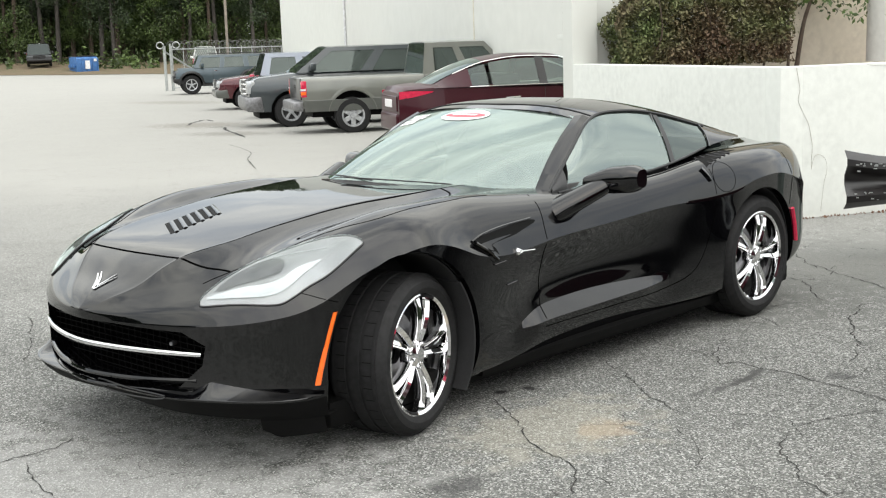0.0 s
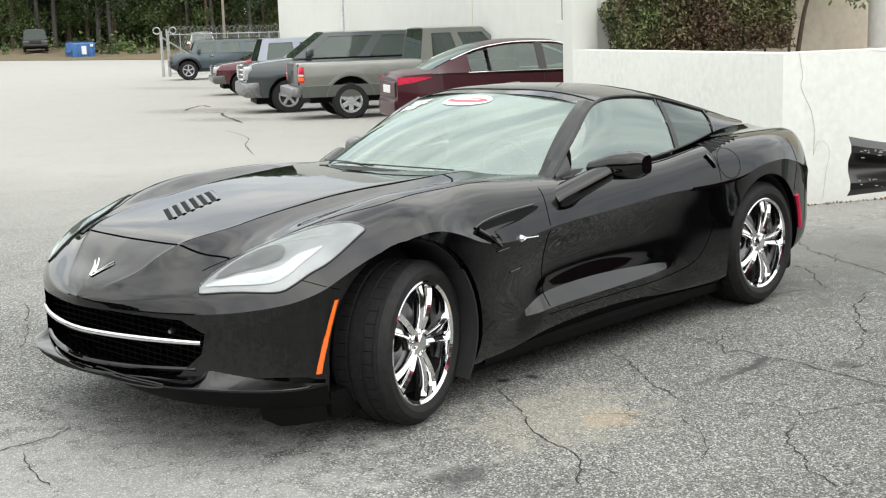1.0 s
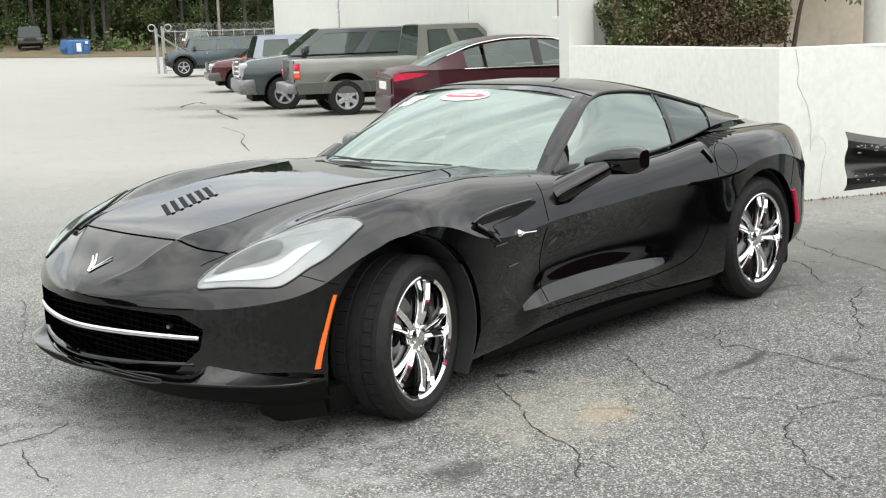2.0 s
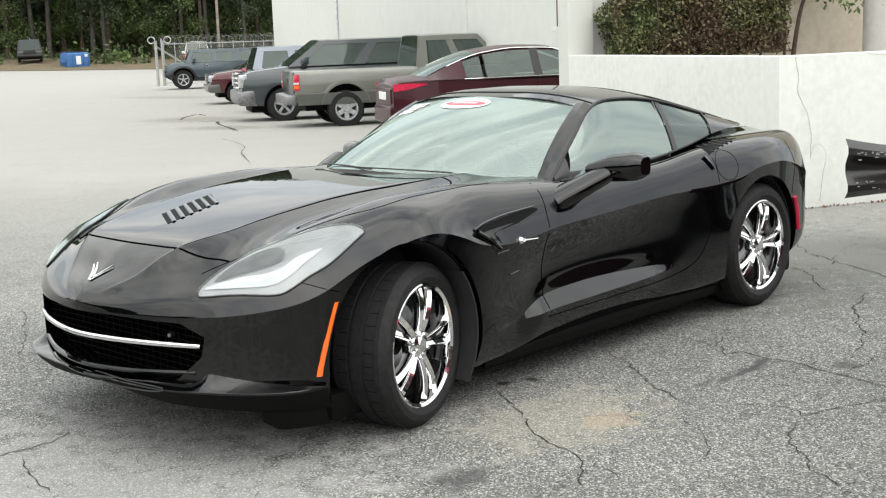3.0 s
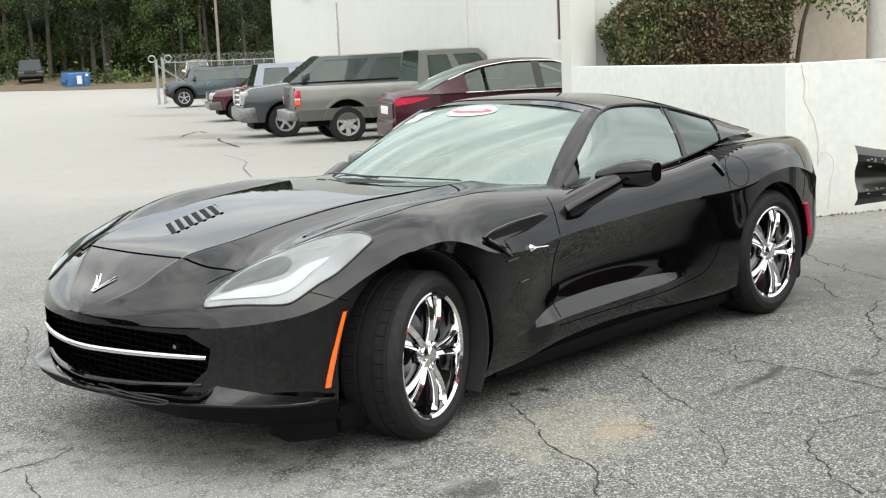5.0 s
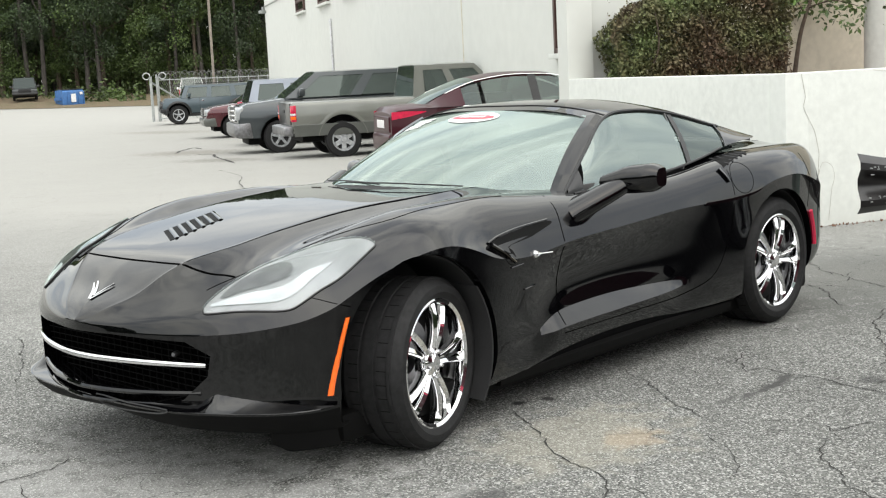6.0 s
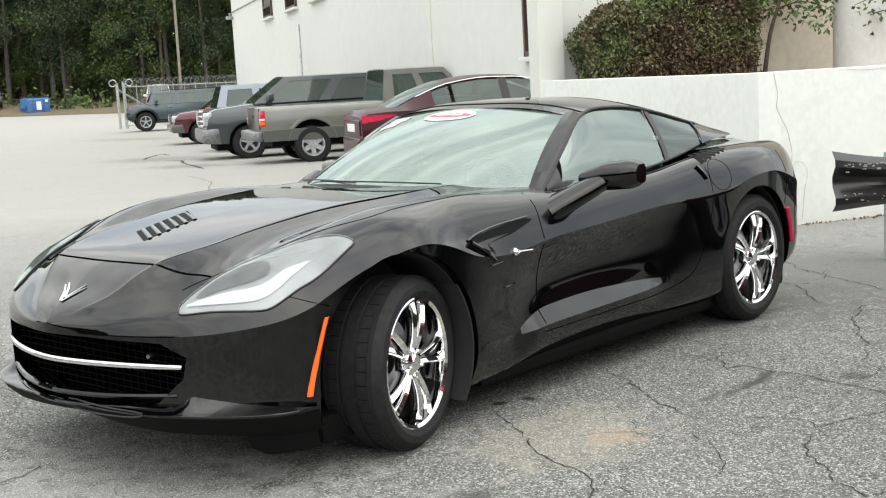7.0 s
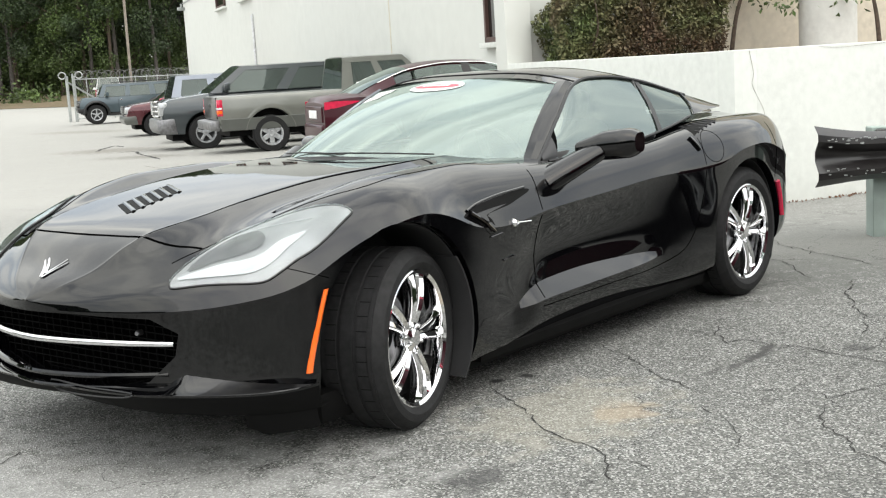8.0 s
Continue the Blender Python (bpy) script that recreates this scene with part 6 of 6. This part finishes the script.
    part("rear_bumper", box(-1.08, -0.96, -0.60, 0.60, 0.34, 0.62, 0.055, 3), "maroon", v, "maroon rear bumper")
    part("boot_lid", box(-1.058, -1.0, -0.54, 0.54, 0.64, 0.88, 0.028, 3), "maroon", v, "maroon boot lid")
    part("number_plate", box(-1.072, -1.058, -0.24, 0.24, 0.70, 0.82, 0.008, 1), "sticker_white", v, "pale number plate")
    part("seats", box(0.4, 0.9, -0.6, 0.6, 0.6, 1.15, 0.1, 3), "leather", v)
    return v


def on_lot(p, yaw):
    return pose(p.x, p.y, ground_z(p.x, p.y), 0, 0, yaw)


def build_vehicles():
    p = lot_point(722, 18.0) + U * 1.04 + D * 0.9
    sedan(on_lot(p, EAST), "the planter")
    p = lot_point(634, 26.0) + D * 0.95
    pickup(on_lot(p, EAST), "pickup_truck", "pewter grey pickup truck with an open bed and dark windows", "grey_paint", "grey_low")
    p = lot_point(511, 29.5) + D * 0.95 + U * 3.15
    suv(on_lot(p + U * 0.0, EAST + 180), "suv", "dark grey large suv with a chrome grille facing the lot", "slate_paint", L=6.15, H=1.92, W=2.0, wb=2.95, R=0.40, nose=1.0, hood=1.29, bump=0.78, belly=0.36, bumper="steel")
    p = lot_point(469, 34.0) + D * 0.95 + U * 1.1
    suv(on_lot(p, EAST), "suv", "silver blue suv with red tail lamps seen from behind", "silver_paint", L=4.8, H=1.84, wb=2.8, nose=0.9)
    p = lot_point(422, 41.0) + D * 0.95 + U * 3.35
    suv(on_lot(p, EAST + 180), "suv", "dark red suv facing the lot", "red_paint", L=4.87, H=1.75, wb=2.87, R=0.37, front="grey_low", nose=0.9)
    p = lot_point(346, 59.0) + D * 0.95 + U * 3.05
    suv(on_lot(p, EAST + 180), "suv", "slate blue boxy off-road suv with large tyres", "teal_paint", L=4.75, H=1.86, W=1.9, wb=2.84, R=0.46, front="trim", nose=0.75, hood=1.24, rake=0.0, square=0.10, belly=0.5, bump=0.78, flares=True)
    p = lot_point(380, 100.0)
    suv(on_lot(p, 236), "van", "white pickup cab parked behind the fence", "white_paint", L=5.2, H=2.4, W=1.95, wb=3.0, nose=0.95, hood=1.45, rake=0.2, category="truck")
    p = lot_point(442, 74.0) + U * 2.0
    suv(on_lot(p, EAST + 180), "suv", "white suv parked behind the fence", "white_paint", L=4.8, H=1.8, category="suv")
    p = lot_point(91, 118.5)
    suv(pose(p.x, p.y, p.z + 0.66, 0, 0, 242), "truck", "black full-size truck parked by the woods", "black_paint", L=5.4, H=2.1, W=2.25, wb=3.3, R=0.45, front="trim", category="truck", glass_mat="dark_glass")


build_vehicles()


# ---------------------------------------------------------------- guard rail
def guard_rail():
    start = Vector((4.53, -0.505, 0))
    d = Vector((0.62, -0.785, 0)).normalized()
    n = Vector((-d.y, d.x, 0))
    if n.dot(Vector((-1, -0.4, 0))) < 0:
        n = -n
    rail = thing("guard_rail", Matrix(((d.x, n.x, 0, start.x), (d.y, n.y, 0, start.y), (0, 0, 1, 0), (0, 0, 0, 1))), "black chipped W-beam guard rail with a flared end on grey posts", "guard rail")
    wave = [(0.0, 0.40), (0.035, 0.415), (0.08, 0.44), (0.085, 0.475), (0.04, 0.505), (0.005, 0.53), (0.0, 0.555), (0.005, 0.58), (0.04, 0.605), (0.085, 0.635), (0.08, 0.67), (0.035, 0.695), (0.0, 0.71)]
    rows = []
    for k in range(40):
        x = 0.0 + 4.0 * k / 39
        flare = max(0, 1 - x / 0.35)
        rows.append([Vector((x, y + 0.08 - 0.10 * flare ** 2, 0.555 + (z - 0.555) * (1 + 0.32 * flare ** 1.5))) for y, z in wave])
    part("beam", sheet(rows, 0.006), "rail_black", rail, "black chipped steel beam")
    rnd = random.Random(7)
    chips = bmesh.new()
    for k in range(90):
        x = abs(rnd.gauss(0.1, 0.6)) + 0.05
        j = rnd.choice((2, 3, 9, 10, 10, 10))
        y, z = wave[j]
        own = box(-0.5, 0.5, -0.5, 0.5, -0.5, 0.5)
        bmesh.ops.transform(own, matrix=Matrix.LocRotScale((x, y + 0.081 - 0.10 * max(0, 1 - x / 0.35) ** 2, z + rnd.gauss(0, 0.008)), None, (rnd.uniform(0.004, 0.03), 0.006, rnd.uniform(0.003, 0.012))), verts=own.verts)
        join(chips, own)
    ch = part("bare_chips", chips, "galv", rail, "bare metal chips")
    ch["kind"] = "stuff"
    for x in (0.47, 2.3):
        bm = box(x - 0.095, x + 0.095, -0.15, -0.002, -0.2, 0.73, 0.006, 1)
        part("post", bm, "post_green", rail, "grey-green steel post")
        part("block", box(x - 0.08, x + 0.08, 0.0, 0.075, 0.42, 0.72, 0.008, 1), "rail_black", rail)


guard_rail()


# ---------------------------------------------------------------- plants
def leaf_cloud(bm_pts, size, rnd, flat=0.5):
    """Loose leaf blades at the given places, as one mesh."""
    verts, faces = [], []
    for p in bm_pts:
        a = Vector((rnd.gauss(0, 1), rnd.gauss(0, 1), rnd.gauss(0, 1))).normalized()
        b = a.cross(Vector((rnd.gauss(0, 1), rnd.gauss(0, 1), rnd.gauss(0, 1)))).normalized()
        s = size * rnd.uniform(0.6, 1.3)
        c = a.cross(b) * s * 0.12
        i = len(verts)
        verts += [p - a * s, p + b * s * flat + c, p + a * s, p - b * s * flat + c]
        faces.append((i, i + 1, i + 2, i + 3))
    me = bpy.data.meshes.new("leaves")
    me.from_pydata([tuple(v) for v in verts], [], faces)
    return me


def leaves(name, me, mat, parent, label=""):
    me.materials.append(M[mat])
    ob = new(name, me)
    ob.parent = parent
    if label:
        ob["label"] = label
    ob["kind"] = "stuff"
    return ob


def hedge():
    rnd = random.Random(11)
    bush = thing("hedge", Matrix.Translation((PC.x, PC.y, PH - 0.08)), "dense clipped hedge with small green and reddish leaves", "hedge")
    inv = Matrix.Translation((-PC.x, -PC.y, -PH + 0.08))
    pts = []

    n = 0
    while n < 30000:
        a, b, z = rnd.uniform(0.1, 2.95), rnd.uniform(0.0, 0.8), rnd.uniform(0.0, 1.25)
        top = 0.64 + 0.13 * noise.noise((a * 2.0, b * 1.6, 2.0)) + 0.07 * noise.noise((a * 6.0, b * 5.0, 4.0)) + 0.40 * min(1, a / 1.6) - 0.9 * max(0, 0.6 - a) ** 1.5
        front = 0.10 + 0.10 * noise.noise((a * 2.3, z * 2.3, 5.0))
        left = 0.38 + 0.16 * noise.noise((b * 3, z * 3, 7.0)) + 0.10 * abs(z - 0.5)
        if z > top or b < front or a < left or a > 2.64 + 0.09 * noise.noise((b * 3, z * 4, 9.0)):
            continue
        deep = min(b - front, top - z, a - left, 2.66 - a)
        if deep > 0.16 and rnd.random() < 0.8:
            continue
        if noise.noise((a * 7, b * 7, z * 7)) < -0.30 and deep < 0.10:
            continue
        w = PC + PL * (3.70 + b) + PR * a + Vector((0, 0, PH - 0.06 + z))
        pts.append(inv @ w)
        n += 1
    for k in range(260):
        a, z = rnd.uniform(0.3, 2.68), rnd.uniform(0.1, 1.10)
        w = PC + PL * (3.72 + rnd.uniform(-0.05, 0.3)) + PR * a + Vector((0, 0, PH + z))
        pts += [inv @ (w + Vector((rnd.gauss(0, 0.03), rnd.gauss(0, 0.03), 0.02 * q))) for q in range(4)]
    leaves("foliage", leaf_cloud(pts, 0.026, rnd), "hedge", bush, "small green and reddish leaves")
    for k in range(14):
        a, b = rnd.uniform(0.4, 2.8), rnd.uniform(0.25, 0.7)
        w = inv @ (PC + PL * (3.70 + b) + PR * a + Vector((0, 0, PH - 0.1)))
        tip = w + Vector((rnd.gauss(0, 0.1), rnd.gauss(0, 0.1), 0.8))
        part("branch", tube([w, w.lerp(tip, 0.5) + Vector((rnd.gauss(0, 0.06), rnd.gauss(0, 0.06), 0)), tip], lambda t: 0.016 * (1 - 0.7 * t), 6, 4), "bark", bush)


hedge()


def sapling(name, base, h, lean, n_leaf, seed, label):
    rnd = random.Random(seed)
    t = thing(name, Matrix.Translation(base), label, "tree")
    trunk = [(0, 0, -0.1), (lean[0] * 0.3, lean[1] * 0.3, h * 0.35), (lean[0] * 0.8, lean[1] * 0.8, h * 0.7), (lean[0], lean[1], h)]
    part("trunk", tube(trunk, lambda q: 0.032 * (1 - 0.6 * q), 8, 6), "bark", t)
    if n_leaf > 500:
        stem = [(-0.12, 0.05, -0.1), (-0.10, 0.05, h * 0.3), (-0.16, 0.06, h * 0.55), (-0.05, 0.02, h * 0.95)]
        part("second_stem", tube(stem, lambda q: 0.02 * (1 - 0.5 * q), 8, 6), "bark", t, "thinner second stem")
    tips = []
    for k in range(9):
        z = h * rnd.uniform(0.5, 1.0)
        f = z / h
        a = Vector((lean[0] * f, lean[1] * f, z))
        ang = rnd.uniform(0, 6.28)
        b = a + Vector((math.cos(ang) * 0.6, math.sin(ang) * 0.6, rnd.uniform(-0.1, 0.5)))
        part("branch", tube([a, a.lerp(b, 0.5) + Vector((0, 0, 0.08)), b], lambda q: 0.012 * (1 - 0.7 * q), 5, 4), "bark", t)
        tips.append((a, b))
    pts = []
    for k in range(n_leaf):
        a, b = rnd.choice(tips)
        p = a.lerp(b, rnd.uniform(0.3, 1.1))
        pts.append(p + Vector((rnd.gauss(0, 0.10), rnd.gauss(0, 0.10), rnd.gauss(-0.05, 0.11))))
    leaves("crown", leaf_cloud(pts, 0.042, rnd), "sapling", t, "fresh green leaves")


sapling("sapling", PC + PL * 4.3 + PR * 2.95 + Vector((0, 0, PH - 0.05)), 1.30, (0.27, -0.17), 1300, 5, "young tree with a thin leaning trunk and green leaves")
sapling("sapling", PC + PL * 3.0 + PR * 4.15 + Vector((0, 0, PH - 0.05)), 1.0, (-0.1, 0.1), 150, 9, "thin young shrub with sparse green leaves")


def forest_tree(p, h, r, seed, mat, trunk_mat, n, low=0.15, leaf=0.2):
    rnd = random.Random(seed)
    t = thing("forest_tree", Matrix.Translation(p), "tall leafy tree at the edge of dark woods", "tree", group="trees along the woods")
    sway = Vector((rnd.gauss(0, 0.4), rnd.gauss(0, 0.4), 0))
    part("trunk", tube([(0, 0, -0.3), sway * 0.4 + Vector((0, 0, h * 0.4)), sway + Vector((0, 0, h * 0.95))], lambda q: 0.24 * (1 - 0.8 * q) * h / 16, 8, 5), trunk_mat, t)
    pts = []
    clumps = [(Vector((rnd.gauss(0, 0.45) * r, rnd.gauss(0, 0.45) * r, h * rnd.uniform(low, 1.0))), rnd.uniform(0.22, 0.5) * r) for _ in range(26)]
    for c, _ in clumps[:7]:
        part("limb", tube([Vector((0, 0, c.z * 0.8)), Vector((c.x * 0.5, c.y * 0.5, c.z * 0.93)), c], lambda q: 0.07 * (1 - 0.7 * q), 5, 3), trunk_mat, t)
    for k in range(n):
        c, cr = rnd.choice(clumps)
        v = Vector((rnd.gauss(0, 1), rnd.gauss(0, 1), rnd.gauss(0, 0.7))).normalized() * cr * rnd.uniform(0.5, 1.05)
        pts.append(c + v)
    leaves("crown", leaf_cloud(pts, leaf, rnd, 0.55), mat, t)
    return t


def woods():
    rnd = random.Random(21)
    k = 0
    for row, (d, step) in enumerate(((128, 22), (137, 30), (150, 42))):
        bearing = -160
        while bearing < 620:
            p = lot_point(bearing + rnd.uniform(-8, 8), d + rnd.uniform(-3, 3))
            pine = rnd.random() < 0.4
            forest_tree(p, rnd.uniform(15, 21), rnd.uniform(3.0, 4.4), 100 + k, "pine_leaf" if pine else "leaf", "pine_bark" if pine else "bark", (8000, 4000, 2600)[row], 0.3 if pine else 0.08, (0.125, 0.17, 0.22)[row])
            bearing += step * rnd.uniform(0.8, 1.2)
            k += 1
    # undergrowth and the deep wood behind
    pts = []
    for _ in range(9000):
        p = lot_point(rnd.uniform(-200, 640), rnd.uniform(120, 140))
        pts.append(p + Vector((0, 0, abs(rnd.gauss(0, 1.1)))))
    for _ in range(9000):
        bearing, d = rnd.uniform(-200, 420), rnd.uniform(115, 125)
        if 42 < bearing < 134 or noise.noise((bearing * 0.035, d * 0.12, 6.0)) < (-0.05 if 165 < bearing < 300 else 0.22):
            continue
        pts.append(lot_point(bearing, d) + Vector((0, 0, 0.07 * (d - 113) + abs(rnd.gauss(0, 0.45)))))
    tagged(leaves("undergrowth", leaf_cloud(pts, 0.22, rnd), "leaf", None), "green undergrowth at the edge of the woods", "undergrowth", kind="stuff")
    pts = []
    for _ in range(22000):
        p = lot_point(rnd.uniform(-260, 700), rnd.uniform(150, 172))
        pts.append(p + Vector((0, 0, rnd.uniform(0, 24))))
    tagged(leaves("deep_woods", leaf_cloud(pts, 0.8, rnd), "pine_leaf", None), "dark woods further back", "woods", kind="stuff")
    rows = []
    for i in range(40):
        bearing = -220 + 860 * i / 39
        row = []
        for j, d in enumerate((109, 113.5, 118, 123, 130, 145)):
            q = lot_point(bearing, d + 2.0 * noise.noise((bearing * 0.01, 3, 1)))
            rise = (0.0, 0.10, 0.12, 0.10, 0.0, 0.0)[j] * max(0.0, 1 - (abs(bearing - 88) / 60) ** 4)
            row.append(q + Vector((0, 0, rise)) + Vector((0, 0, 0.03 if j == 0 else 0.1 + 0.22 * j + 0.2 * noise.noise((bearing * 0.05, j, 4)))))
        rows.append(row)
    bm = grid(rows)
    bmesh.ops.recalc_face_normals(bm, faces=bm.faces[:])
    tagged(part("earth_bank", bm, "bank"), "brown earth bank below the trees", "soil", kind="structure")


woods()


# ---------------------------------------------------------------- fence, dumpster, pole
def fence():
    a, b = lot_point(320, 66.0), lot_point(530, 80.0)
    f = thing("chain_link_fence", Matrix.Identity(4), "chain-link fence topped with coiled razor wire", "fence")
    d = b - a
    n = 11
    for k in range(n + 1):
        p = a + d * k / n
        r = 0.05 if k == 0 else 0.022
        part("post", tube([p, p + Vector((0, 0, 2.3 if k else 2.5))], r, 10), "galv", f)
    for z in (0.15, 2.2):
        part("rail", tube([a + Vector((0, 0, z)), b + Vector((0, 0, z))], 0.03, 6), "galv", f)
    bm = bmesh.new()
    rnd = random.Random(3)
    L = d.length
    ux = d.normalized()
    for k in range(int(L / 0.22)):
        for s in (-1, 1):
            x0 = k * 0.22
            p0, p1 = a + ux * x0 + Vector((0, 0, 0.1)), a + ux * (x0 + s * 2.0) + Vector((0, 0, 2.2))
            if 0 <= x0 + s * 2.0 <= L:
                join(bm, tube([p0, p1], 0.008, 3))
    mesh = part("wire_mesh", bm, "wire", f)
    mesh["kind"] = "stuff"
    coil = [a + ux * (L * t / 420) + Vector((0, 0, 2.40)) + (0.20 + 0.07 * math.sin(t * 0.31)) * (math.cos(t * 0.75) * Vector((-ux.y, ux.x, 0)) + math.sin(t * 0.75) * Vector((0, 0, 1))) for t in range(421)]
    part("razor_wire", tube(coil, 0.008, 4, spline=False), "wire", f, "coiled razor wire")
    g = thing("gate_post", Matrix.Translation(a + Vector((-0.3, 0.1, 0))), "grey gate post with rolled wire on top", "post")
    part("post", tube([(0, 0, 0), (0, 0, 2.4)], 0.075, 10), "galv", g)
    part("post", tube([(0.45, 0, 0), (0.45, 0, 2.4)], 0.05, 10), "galv", g)
    part("brace", tube([(0, 0, 2.1), (2.6, 1.0, 1.0)], 0.05, 8), "galv", g)
    for dx in (-0.25, 0.75):
        ring = [(dx + 0.13 * math.cos(q), -0.13 * math.cos(q), 2.42 + 0.17 * math.sin(q)) for q in (2 * math.pi * k / 24 for k in range(24))]
        part("wire_roll", tube(ring, 0.034, 6, 1, spline=False, closed=True), "galv", g)


fence()


def dumpster():
    p = lot_point(167, 113.0)
    v = thing("dumpster", on_lot(p, EAST + 22), "blue steel dumpster with white marks near the woods", "dumpster")
    prof = [(-1.0, 0.12), (-1.05, 1.4), (-0.75, 1.62), (0.9, 1.5), (1.0, 0.12)]
    body = part("body", prism([(y, z) for y, z in prof], -0.98, 0.98, "x", 0.03), "dumpster_blue", v)
    for x in (-0.98, -0.5, 0.0, 0.5, 0.98):
        part("rib", box(x - 0.04, x + 0.04, -1.1, -1.0, 0.15, 1.4, 0.01, 1), "dumpster_blue", v)
    part("lid", box(-0.99, 0.99, -0.92, 0.95, 1.56, 1.64, 0.02), "trim", v)
    part("label_bar", box(-0.22, 0.22, -1.115, -1.07, 0.45, 1.20), "white_plastic", v)
    part("label_bar", box(0.60, 0.86, -1.115, -1.07, 1.12, 1.35), "white_plastic", v)
    for x in (-1.07, 1.07):
        part("fork_pocket", box(x - 0.08, x + 0.08, -0.7, 0.7, 0.6, 0.85, 0.02), "dumpster_blue", v)


dumpster()

pole_at = lot_point(420, 100.0)
pole = tagged(part("utility_pole", tube([pole_at, pole_at + Vector((0.15, 0.1, 12.0))], 0.11, 10), "pole_wood"), "weathered wooden utility pole beyond the fence", "pole")


# unseen maroon car added beside the walker to darken what the black flank mirrors
sedan(pose(1.85, -3.60, 0.0, 0, 0, 0), "the black coupe, unseen, added to darken its reflections")


# the woods behind the walker, which the car's flanks mirror
def rear_woods():
    rnd = random.Random(31)
    pts = []
    for _ in range(52000):
        a = rnd.uniform(radians(105), radians(287))
        r = rnd.uniform(38, 46)
        h = 6.4 + 2.2 * noise.noise((a * 6, 1, 1)) + 2.0 * noise.noise((a * 21, 3, 1))
        pts.append(Vector((r * math.cos(a), r * math.sin(a), h * rnd.random())))
    tagged(leaves("tree_belt", leaf_cloud(pts, 0.75, rnd), "pine_leaf", None), "dark belt of trees across the lot", "woods", kind="stuff")


rear_woods()
